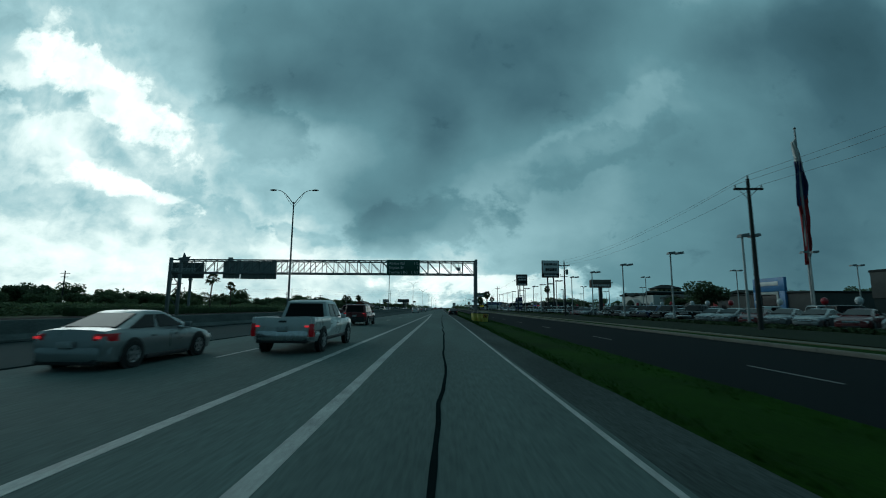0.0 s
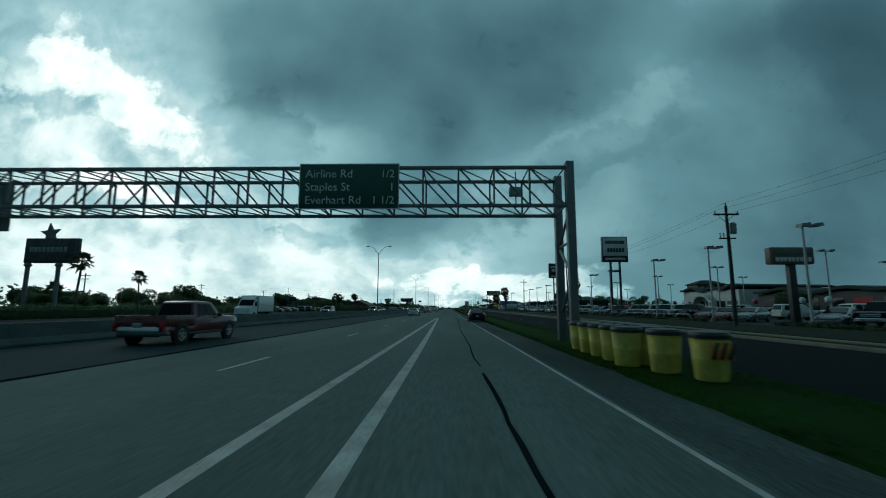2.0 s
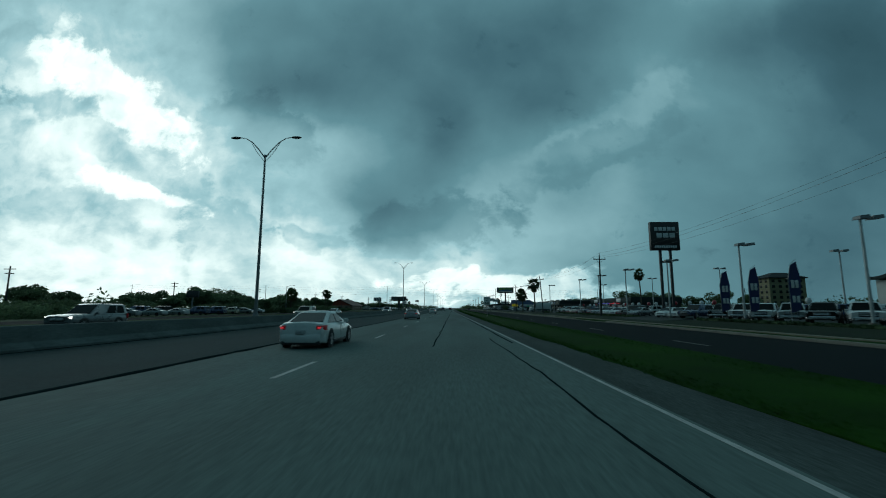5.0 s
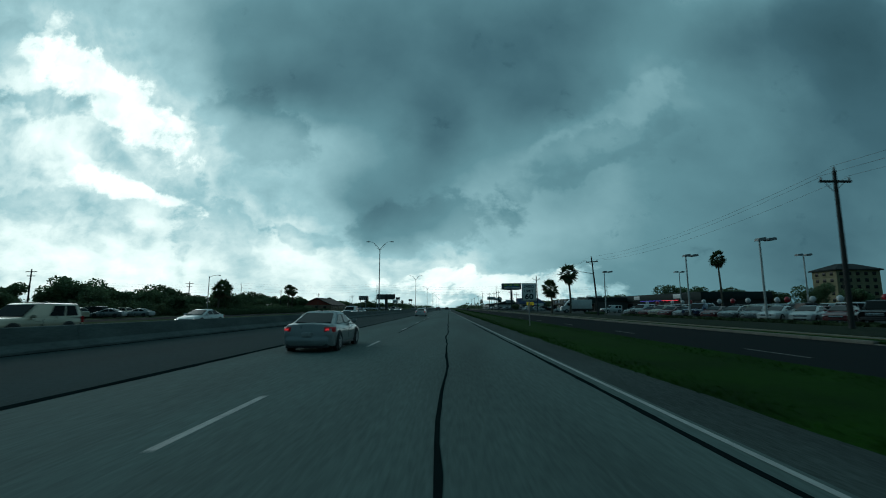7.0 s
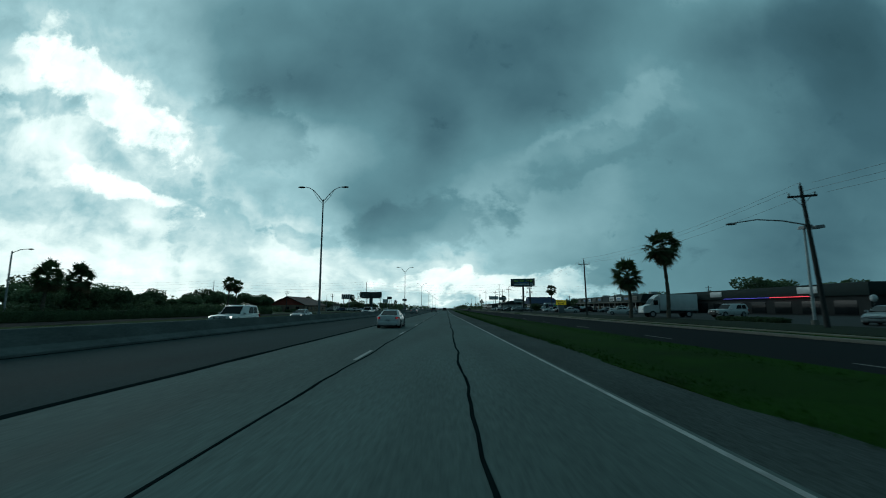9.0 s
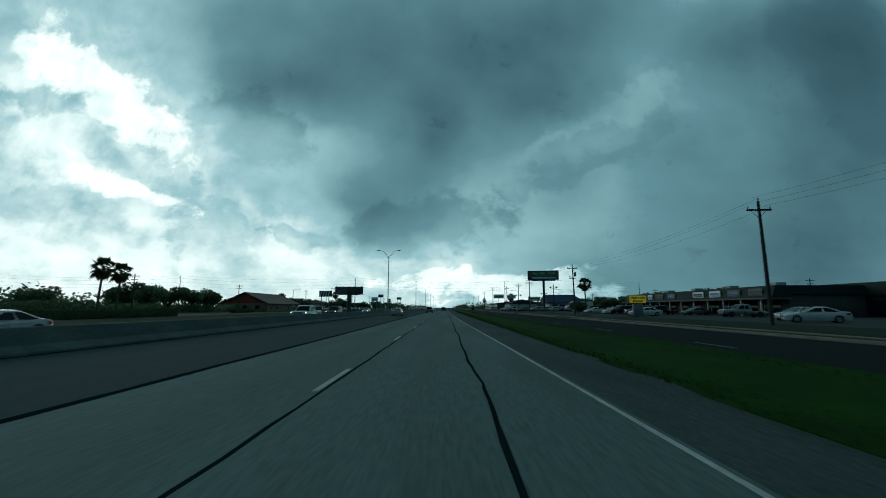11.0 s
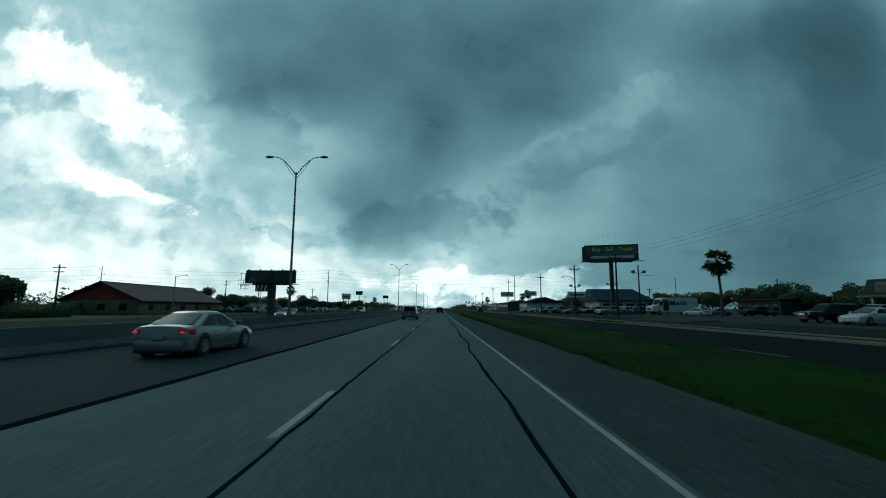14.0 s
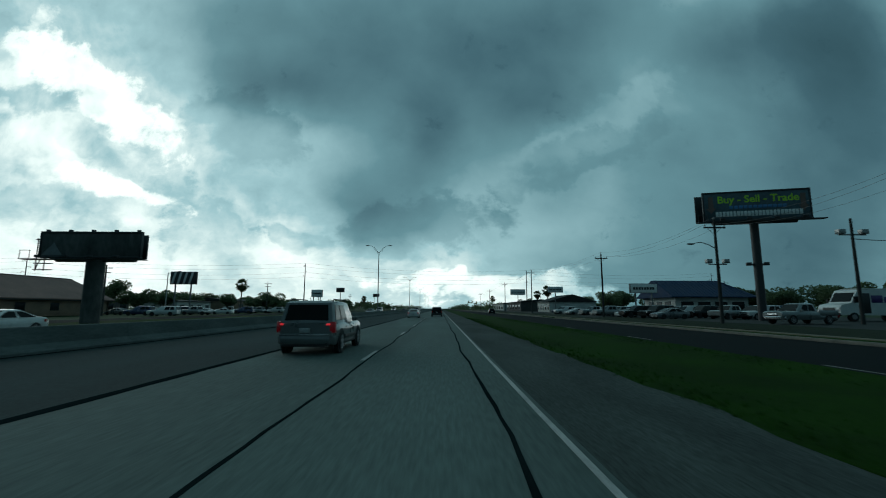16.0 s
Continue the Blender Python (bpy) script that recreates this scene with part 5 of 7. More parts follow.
# ---- signs, flag and balloons ----
def bar_row(parent, tone, x0, x1, z, h, y, count, seed):
    """Unread writing on a sign, a bar for each letter or word."""
    r = random.Random(seed)
    step = (x1 - x0) / count
    for k in range(count):
        x = x0 + step * (k + 0.05)
        part("bar", Shape().box((x, y - 0.02, z), (x + step * (0.74 + 0.12 * r.random()), y, z + h), 0.004), tone, parent)


def word_bars(s, x0, x1, z, h, y, count, seed, out=-1):
    """Writing that stays unread: plain bars of its size."""
    r = random.Random(seed)
    x, step = x0, (x1 - x0) / count
    for k in range(count):
        s.box((x + step * 0.08, min(y, y + out * 0.02), z), (x + step * (0.75 + 0.15 * r.random()), max(y, y + out * 0.02), z + h), 0.004)
        x += step
    return s


def pylon_sign(m, wide, low, top, dark, label):
    """Tall dealer sign on two square legs."""
    sg = thing("pylon_sign", m, label, "sign", "dealer signs")
    h = wide / 2
    part("panel", Shape().box((-h, -0.35, low), (h, 0.35, top), 0.06), M_BLACK, sg)
    split = low + (top - low) * 0.24
    if not dark:
        part("face", Shape().box((-h + 0.15, -0.38, split), (h - 0.15, -0.345, top - 0.15), 0.01), M_SIGNGREY, sg, "light grey sign face")
    tone = M_SIGNGREY if dark else M_BLACK
    bar_row(sg, tone, -h * 0.75, h * 0.75, top - (top - low) * (0.29 if not dark else 0.32), (top - low) * 0.13, -0.385 if not dark else -0.36, 9 if not dark else 5, 3)
    bar_row(sg, tone, -h * 0.62, h * 0.72, split + (top - low) * (0.14 if not dark else 0.2), (top - low) * 0.16, -0.385 if not dark else -0.36, 6 if not dark else 3, 5)
    bar_row(sg, M_SIGNGREY, -h * 0.78, h * 0.78, low + (top - low) * 0.07, (top - low) * 0.09, -0.36, 10, 6)
    for x in (-h * 0.35, h * 0.35):
        part("leg", Shape().box((x - 0.17, -0.17, 0), (x + 0.17, 0.17, low + 0.05), 0.03), M_DARKSTEEL, sg)
    part("crosspiece", Shape().box((-h * 0.35 + 0.2, -0.14, low - 1.9), (h * 0.35 - 0.2, 0.14, low - 1.6), 0.02), M_BLACK, sg)


pylon_sign(pose(35.7, 119.3, 0.28), 4.75, 9.75, 14.5, False, "tall light grey dealer sign with a black foot band")
pylon_sign(pose(35.8, 165.7, 0.28), 4.3, 9.9, 14.2, True, "tall black dealer sign on two legs")

cabinet = thing("roadside_sign", pose(33.7, 75.4, 0.28), "wide brown cabinet sign on one thick post", "sign")
part("cabinet", Shape().box((-1.8, -0.4, 4.9), (1.8, 0.4, 6.3), 0.12), M_BROWN, cabinet)
part("face", Shape().box((-1.68, -0.425, 5.65), (1.68, -0.395, 6.2), 0.01), M_KERB, cabinet)
bar_row(cabinet, M_SIGNGREY, -1.45, 1.5, 5.1, 0.35, -0.4, 9, 8)
part("post", Shape().box((-0.28, -0.25, 0), (0.28, 0.25, 4.95), 0.04), M_DARKSTEEL, cabinet)


def speed_sign():
    sp = thing("speed_limit_sign", pose(9.94, 178.75, -0.05), "white speed limit sign on a steel post in the grass", "road sign")
    plate = part("plate", Shape().box((-0.61, -0.012, 2.1), (0.61, 0.012, 3.6), 0.004), M_WHITE, sp)
    frame_bars = Shape()
    for a, b in (((-0.58, 2.13), (0.58, 2.155)), ((-0.58, 3.545), (0.58, 3.57)), ((-0.58, 2.155), (-0.555, 3.545)), ((0.555, 2.155), (0.58, 3.545))):
        frame_bars.box((a[0], -0.016, a[1]), (b[0], -0.013, b[1]))
    part("border", frame_bars, M_BLACK, plate)
    lettering("sign_lettering", "SPEED", 0.32, M_BLACK, plate, pose(0, -0.014, 3.2, 90), "CENTER", 1.05, 0.006)
    lettering("sign_lettering", "LIMIT", 0.32, M_BLACK, plate, pose(0, -0.014, 2.83, 90), "CENTER", 1.05, 0.006)
    lettering("sign_number", "60", 0.62, M_BLACK, plate, pose(0, -0.014, 2.26, 90), "CENTER", 1.2, 0.016)
    part("post", Shape().tube([(0, 0.05, 0), (0, 0.05, 3.5)], 0.045, 8), M_STEEL, sp)


speed_sign()


def yellow_sign():
    ys = thing("shop_sign", pose(30.25, 287.1, 0.25), "lit yellow shopping-centre sign on a grey post", "sign")
    part("cabinet", Shape().box((-1.28, -0.28, 1.9), (1.28, 0.28, 3.12), 0.04), M_DARKSTEEL, ys)
    face = part("face", Shape().box((-1.21, -0.3, 1.97), (1.21, -0.275, 3.05), 0.01), M_YELLOW, ys, "glowing yellow face")
    lettering("sign_lettering", "PADRE PALMS", 0.42, M_BLACK, face, pose(0, -0.304, 2.58, 90), "CENTER", 0.8, 0.016)
    lettering("sign_lettering", "SQUARE", 0.42, M_BLACK, face, pose(0, -0.304, 2.1, 90), "CENTER", 0.9, 0.016)
    part("post", Shape().box((-0.62, -0.25, 0), (0.75, 0.25, 1.92), 0.04), M_POST, ys)


yellow_sign()


def billboard(m, wide, low, top, post_r, label, front=True):
    """Single-post billboard: face, stringers, catwalk, lamps."""
    b = thing("billboard", m, label, "billboard")
    h = wide / 2
    part("face", Shape().box((-h, -0.55, low), (h, -0.35, top), 0.03), M_BOARD if front else M_BACKBOARD, b)
    part("back_face", Shape().box((-h - 0.4, 0.9, low), (h - 0.4, 1.1, top), 0.03), M_DARKSTEEL, b)
    trims = Shape()
    for z in (low, top):
        trims.box((-h - 0.08, -0.62, z - 0.08), (h + 0.08, -0.3, z + 0.08), 0.02)
    for x in (-h, h):
        trims.box((x - 0.08, -0.62, low), (x + 0.08, -0.3, top), 0.02)
    part("frame", trims, M_DARKSTEEL, b)
    part("post", Shape().tube([(0, 0.3, 0), (0, 0.3, low + 1.0)], post_r, 16), M_DARKSTEEL if front else M_BACKBOARD, b)
    for k in range(6):
        x = -h + wide * (k + 0.5) / 6
        part("stringer", Shape().box((x - 0.06, -0.34, low), (x + 0.06, 0.9, low + 0.18), 0.01), M_DARKSTEEL, b)
    part("torsion_beam", Shape().tube([(-h * 0.8, 0.3, low - 0.1), (h * 0.8, 0.3, low - 0.1)], 0.28, 10), M_DARKSTEEL, b)
    walk_way = part("catwalk", Shape().box((-h - 0.9, -1.5, low - 0.32), (h + 0.9, -0.7, low - 0.24), 0.01), M_DARKSTEEL, b)
    part("rail", bars(Shape(), [((-h - 0.9, -1.5, low + 0.5), (-h, -1.5, low + 0.5)), ((-h - 0.9, -1.5, low - 0.3), (-h - 0.9, -1.5, low + 0.5)), ((-h, -1.5, low - 0.3), (-h, -1.5, low + 0.5))], 0.03), M_DARKSTEEL, walk_way)
    for k in range(4):
        x = -h + wide * (k + 0.5) / 4
        part("flood_lamp", Shape().tube([(x, -0.9, low - 0.25), (x, -1.9, low - 0.1)], 0.03, 6).box((x - 0.2, -2.1, low - 0.2), (x + 0.2, -1.8, low + 0.02), 0.03), M_DARKSTEEL, b)
    return b


right_board = billboard(pose(37.0, 375.4, 0.28, 0, 0, -14), 10.3, 11.0, 14.15, 0.42, "billboard with lime and white lettering on one dark post")
lettering("lettering", "Buy - Sell - Trade", 1.12, M_LIME, right_board, pose(0.2, -0.56, 12.95, 90), "CENTER", 1.0, 0.028)
bar_row(right_board, M_BLUESIGN, -2.6, 3.0, 12.25, 0.36, -0.552, 12, 4)
bar_row(right_board, M_WHITE, -4.0, 4.4, 11.4, 0.58, -0.552, 24, 9)
clamp = part("lamp_clamp", Shape().tube([(0, 0.3, 5.95), (0, 0.3, 6.2)], 0.47, 14).box((-0.85, 0.24, 6.02), (0.85, 0.36, 6.12), 0.01), M_DARKSTEEL, right_board)
for x in (-0.85, 0.85):
    part("flood_lamp", Shape().box((x - 0.25, 0.1, 6.0), (x + 0.25, 0.5, 6.34), 0.05), M_DARKSTEEL, clamp)
for x in (-4.4, 4.5):
    arrow = Shape().prism([(x - 0.25, 13.7), (x + 0.25, 13.7), (x + 0.25, 12.4), (x + 0.5, 12.4), (x, 11.8), (x - 0.5, 12.4), (x - 0.25, 12.4)], "y", -0.57, -0.552)
    part("arrow", arrow, M_BROWN, right_board, "faded pink arrow")
left_board = billboard(pose(-30.0, 369.0, 0), 9.2, 6.05, 8.35, 0.75, "dark back of a billboard on one very thick post", False)
part("side_frame", bars(Shape(), [((-6.4, 0.9, z), (-4.6, 0.9, z)) for z in (5.0, 5.6, 7.9)] + [((-6.2, 0.9, 4.9), (-6.2, 0.9, 8.0)), ((-5.4, 0.9, 4.9), (-5.4, 0.9, 8.0)), ((-6.2, 0.9, 5.0), (-5.0, 0.9, 8.0))], 0.05), M_DARKSTEEL, left_board)
part("torn_patch", Shape().prism([(-4.45, 6.2), (-3.35, 7.4), (-3.1, 7.0), (-2.5, 6.2)], "y", -0.566, -0.552), M_POST, left_board, "pale torn corner of the sheet", smooth=0)
for k in range(5):
    part("lug", Shape().box((-4.2 + 2.1 * k - 0.12, -0.5, 8.35), (-4.2 + 2.1 * k + 0.12, -0.2, 8.62), 0.02), M_DARKSTEEL, left_board)


def plain_sign(m, wide, low, top, legs, label, striped=False, face=None):
    s = thing("business_sign", m, label, "sign", "far business signs")
    h = wide / 2
    panel_ob = part("cabinet", Shape().box((-h, -0.25, low), (h, 0.25, top), 0.05), M_DARKSTEEL, s)
    if face:
        part("face", Shape().box((-h + 0.1, -0.275, low + 0.1), (h - 0.1, -0.245, top - 0.1), 0.01), face, panel_ob)
        part("bars", word_bars(Shape(), -h * 0.8, h * 0.8, (low + top) / 2 - 0.25, 0.5, -0.28, 8, int(wide * 10)), M_BLACK, panel_ob)
    if striped:
        st = Shape()
        for k in range(4):
            o = -h + wide * (k + 0.2) / 4.6
            panel(st, (o, -0.252, low + 0.15), (o + 0.5, -0.252, low + 0.15), (o + 1.1, -0.252, top - 0.15), (o + 0.6, -0.252, top - 0.15), (0, -1, 0), 0.02)
        part("stripe", st, M_SIGNGREY, panel_ob)
    for x in ((-h * 0.6, h * 0.6) if legs == 2 else (0,)):
        part("leg", Shape().tube([(x, 0, 0), (x, 0, low + 0.1)], 0.16, 8), M_POST, s)


plain_sign(pose(-52.7, 421.3, 0), 5.6, 6.4, 9.1, 2, "striped business sign on two posts", True)
plain_sign(pose(-52.0, 192.0, 0), 2.6, 3.6, 5.0, 1, "small dark business sign on a thin post")
plain_sign(pose(-42.0, 520, 0), 3.6, 8.4, 10.4, 1, "dark business sign far off")
plain_sign(pose(-38.0, 600, 0), 4, 8.4, 10.4, 2, "dark business sign far off")
plain_sign(pose(-38.0, 470, 0), 3.6, 5.0, 7.4, 2, "white business sign far off", False, M_WHITE)
plain_sign(pose(40.8, 410.5, 0.28), 5.2, 4.2, 6.0, 2, "white used-car sign on posts", False, M_WHITE)
plain_sign(pose(40.0, 470, 0.28), 5.0, 6.5, 8.4, 1, "empty pale sign frame on a post", False, M_SIGNGREY)
plain_sign(pose(44.0, 560, 0.28), 8.0, 8.5, 11.5, 1, "business sign far along the frontage road", False, M_SIGNGREY)


def star_sign():
    s = thing("star_sign", pose(-56.7, 103.6, 0), "weathered grey sign with a star on top on two round posts", "sign")
    part("panel", Shape().box((-4.25, -0.3, 8.1), (4.25, 0.3, 11.95), 0.08), M_BACKBOARD, s)
    part("lower_band", Shape().box((-4.1, -0.33, 8.25), (2.6, -0.295, 8.8), 0.01), M_DARKSTEEL, s)
    bar_row(s, M_ALUM, -3.5, 2.6, 9.75, 0.85, -0.3, 9, 2)
    pts = []
    for k in range(10):
        r, a = 1.65 if k % 2 == 0 else 0.68, math.pi * k / 5 - 0.12
        pts.append((-0.7 + r * math.sin(a), 12.75 + r * math.cos(a)))
    part("star", Shape().prism(pts, "y", -0.15, 0.15), M_POST, s, "grey star")
    for x in (-3.7, 1.2):
        post = part("post", Shape().tube([(x, 0, 0), (x, 0, 7.7)], 0.3, 14), M_POST, s)
        part("capital", Shape().tube([(x, 0, 7.5), (x, 0, 7.7), (x, 0, 7.85), (x, 0, 8.12)], [0.32, 0.5, 0.5, 0.34], 14), M_POST, post)


star_sign()


def big_flag():
    """A huge flag hanging limp from its pole: narrow folded cloth in three colours."""
    f = thing("flagpole", pose(48.1, 48.9, 0.28), "tall white pole with a huge limp blue, white and red flag", "flagpole")
    part("pole", Shape().tube([(0, 0, 0), (0, 0, 12), (0, 0, 22.6)], [0.2, 0.16, 0.09], 12), M_STEEL, f)
    part("finial", Shape().ball((0, 0, 22.75), 0.16, 0.16, 0.16), M_CHROME, f)

    def cloth(z0, z1, tone, name, w0, w1, x0):
        rows = 22
        rings = []
        for r in range(rows + 1):
            k = r / rows
            z = z0 + (z1 - z0) * k
            w = w0 + (w1 - w0) * k
            line = []
            for j in range(25):
                u = j / 24
                fold = math.sin(u * 17 + 0.6 * math.sin(z * 0.9)) * (0.16 + 0.1 * math.sin(z * 0.7 + u * 3))
                line.append((x0 + w * u * (1 + 0.1 * math.sin(z * 1.7)) + 0.12 * math.sin(z * 0.8), fold, z + 0.5 * (u - 0.5) * math.sin(z)))
            back = [(x, y + 0.03, z_) for x, y, z_ in reversed(line)]
            rings.append(line + back)
        part(name, Shape().loft(rings), tone, f, smooth=60)

    cloth(21.2, 17.5, M_CLOTH, "white_stripe", 0.35, 0.75, -0.35)
    cloth(18.6, 13.4, M_BLUE, "blue_field", 0.8, 1.35, -0.5)
    cloth(14.4, 6.4, M_RED, "red_stripe", 1.15, 0.5, -0.35)


big_flag()


def balloon(m, tone, label):
    b = thing("balloon", m, label, "balloon", "balloons over the cars")
    part("skin", Shape().ball((0, 0, 2.0), 0.26, 0.26, 0.31, 14, 9), tone, b)
    part("string", Shape().tube([(0, 0, 0), (0.03, 0.02, 0.9), (0, 0, 1.67)], 0.008, 5), M_CLOTH, b)
    return b


first_b = {}
for k, y in enumerate([33, 36, 40.5, 44, 48.5, 52, 55, 60, 63, 66, 72, 77, 80, 86, 90, 95, 103, 107, 112, 122, 131, 143, 158, 161, 164, 168, 172, 175, 177, 181, 184, 187, 189, 193, 196, 199, 202, 205, 208, 211, 215, 219]):
    tone, word = ((M_BALLOON_W, "white"), (M_BALLOON_R, "red"), (M_BALLOON_W, "white"), (M_BALLOON_B, "blue"))[(k * 5 + k // 3) % 4]
    at = pose(38.2 + rng.uniform(-0.4, 0.4), y, 0.28)
    if word in first_b:
        copy_thing(first_b[word], at)
    else:
        first_b[word] = balloon(at, tone, "round %s balloon tied above the parked cars" % word)


def feather_flag(m):
    f = thing("feather_flag", m, "tall dark feather banner with pale patches", "banner", "feather banners")
    part("pole", Shape().tube([(0, 0, 0), (0, 0, 3.5), (0.25, 0, 4.6), (0.7, 0, 5.0)], [0.03, 0.025, 0.02, 0.015], 6), M_STEEL, f)
    part("cloth", Shape().prism([(0.03, 0.9), (0.75, 1.1), (0.95, 3.4), (0.72, 4.85), (0.25, 4.55), (0.03, 3.5)], "y", -0.01, 0.01), M_BLUE, f)
    part("patch", word_bars(word_bars(Shape(), 0.15, 0.8, 1.7, 0.5, -0.012, 2, 4), 0.15, 0.8, 2.8, 0.6, -0.012, 2, 7), M_CLOTH, f)
    return f


ff = feather_flag(pose(29.6, 143, 0.28))
for y in (139, 134.5):
    copy_thing(ff, pose(29.6, y, 0.28))


# ---- buildings ----
def wall_block(parent, lo, hi, material, name="wall"):
    return part(name, Shape().box(lo, hi, 0.02), material, parent)


def dealer_hall():
    """White showroom with a curved white canopy and blue tower."""
    def wavy_roof(parent, x0, x1, y0, y1, z):
        n = 24
        rings = []
        for k in range(n + 1):
            y = y0 + (y1 - y0) * k / n
            up = z + 0.45 * math.sin(k * 0.75) + 0.25 * math.sin(k * 0.31 + 1)
            rings.append([(x0, y, up - 0.35), (x1, y, up - 0.35), (x1, y, up), (x0, y, up + 0.25)])
        part("roof", Shape().loft(rings), M_PARAPET, parent, "dark waved roof edge", smooth=60)

    b = thing("showroom", pose(80, 160, 0.28), "white car showroom with an arched portal and dark waved roof", "building")
    wall_block(b, (0, -7, 0), (24, 20, 6.3), M_STUCCO)
    wavy_roof(b, -0.8, 24.5, -7.6, 20.6, 6.9)
    arch = []
    for k in range(17):
        a = math.pi * k / 16
        y, z = 7.0 - 4.6 * math.cos(a), 2.2 + 3.0 * math.sin(a)
        arch.append([(-2.2, y, z), (0.1, y, z), (0.1, 7.0 + (y - 7.0) * 0.86, 2.2 + (z - 2.2) * 0.84), (-2.2, 7.0 + (y - 7.0) * 0.86, 2.2 + (z - 2.2) * 0.84)])
    part("portal_arch", Shape().loft(arch), M_STUCCO, b, smooth=50)
    for y in (2.4, 11.0):
        part("portal_pier", Shape().box((-2.2, y, 0), (-0.2, y + 0.62, 2.2), 0.05), M_STUCCO, b)
    for k in range(5):
        y = -6 + 4.9 * k
        w = part("window", Shape().box((-0.06, y, 0.4), (0.04, y + 4.0, 3.3), 0.01), M_SHOPGLASS, b)
        part("mullion", Shape().box((-0.1, y + 1.95, 0.4), (-0.05, y + 2.05, 3.3)), M_STEEL, w)
    g = thing("service_hall", pose(80, 104, 0.28), "low grey-green service hall with a dark waved roof", "building")
    wall_block(g, (0, 0, 0), (24, 42, 4.6), M_GREYWALL)
    wavy_roof(g, -0.8, 24.5, -0.6, 42.6, 5.2)
    for k in range(7):
        part("roller_door", Shape().box((-0.06, 1.5 + 5.8 * k, 0.05), (0.04, 5.5 + 5.8 * k, 3.4), 0.01), M_RED if k == 2 else M_SHOPGLASS, g)
    t = thing("showroom", pose(67.8, 78, 0.28), "blue-fronted car showroom with grey wing", "building")
    wall_block(t, (0, -6, 0), (16, 16, 4.2), M_GREYWALL)
    part("front_panel", Shape().box((-0.4, -0.5, 4.7), (0.1, 7.4, 7.2), 0.03), M_BLUESIGN, t, "bright blue panel")
    part("blue_pier", Shape().box((-0.4, -0.5, 0.0), (0.1, 0.9, 4.69), 0.03), M_BLUESIGN, t)
    part("blue_pier", Shape().box((-0.4, 6.0, 0.0), (0.1, 7.4, 4.69), 0.03), M_BLUESIGN, t)
    part("portal_lintel", Shape().box((-0.55, 0.95, 4.1), (-0.2, 5.95, 4.6), 0.03), M_STUCCO, t, "white lintel")
    for y in (0.95, 5.55):
        part("portal_pier", Shape().box((-0.55, y, 0), (-0.2, y + 0.4, 4.09), 0.02), M_STUCCO, t)
    part("panel_bar", Shape().box((-0.46, 0.9, 5.75), (-0.41, 6.6, 6.5), 0.02), M_WHITE, t)
    part("entrance", Shape().box((-0.3, 1.4, 0), (0.1, 5.5, 4.0), 0.02), M_SHOPGLASS, t)
    part("roof", Shape().box((-0.2, -6.2, 4.2), (16.2, 16.2, 4.5), 0.04), M_DARKROOF, t)
    w = thing("showroom", pose(60, 40, 0.28), "long dark-walled showroom wing with dark glass", "building")
    wall_block(w, (0, -16, 0), (18, 14, 6.0), M_PARAPET)
    part("wall_band", Shape().box((-0.15, 9, 2.8), (0.05, 14.05, 6.05), 0.02), M_GREYWALL, w)
    for k in range(5):
        part("window", Shape().box((-0.06, -15 + 4.6 * k, 0.4), (0.04, -11 + 4.6 * k, 3.0), 0.01), M_SHOPGLASS, w)
    part("roof", Shape().box((-0.2, -16.2, 6.0), (18.2, 14.2, 6.3), 0.04), M_DARKROOF, w)


dealer_hall()


def hotel():
    """Tall beige hotel block with a dark hipped roof, seen over the car lots."""
    b = thing("hotel", pose(164, 322, 0), "tall beige six-storey hotel with a dark hipped roof", "building")
    wall_block(b, (0, 0, 0), (18, 12, 16.8), M_BEIGE)
    lo = [(-0.9, -0.9), (18.9, -0.9), (18.9, 12.9), (-0.9, 12.9)]
    part("roof", Shape().loft([[(x, y, 16.8) for x, y in lo], [(x, y, 17.3) for x, y in lo], [(6, 5, 20.0), (12, 5, 20.0), (12, 7, 20.0), (6, 7, 20.0)]]), M_DARKROOF, b, smooth=0)
    for f in range(6):
        part("storey_band", Shape().box((-0.08, -0.08, 0.3 + 2.75 * f), (18.08, 12.08, 0.48 + 2.75 * f), 0.01), M_BEIGE, b)
        for k in range(5):
            w = part("window", Shape().box((1.2 + 3.4 * k, -0.05, 1.0 + 2.75 * f), (2.7 + 3.4 * k, 0.05, 2.4 + 2.75 * f), 0.01), M_SHOPGLASS, b)
            part("sill", Shape().box((1.1 + 3.4 * k, -0.14, 0.9 + 2.75 * f), (2.8 + 3.4 * k, 0.03, 1.0 + 2.75 * f), 0.01), M_BEIGE, w)
        for k in range(3):
            part("window", Shape().box((-0.05, 1.6 + 3.6 * k, 1.0 + 2.75 * f), (0.05, 3.1 + 3.6 * k, 2.4 + 2.75 * f), 0.01), M_SHOPGLASS, b)


hotel()


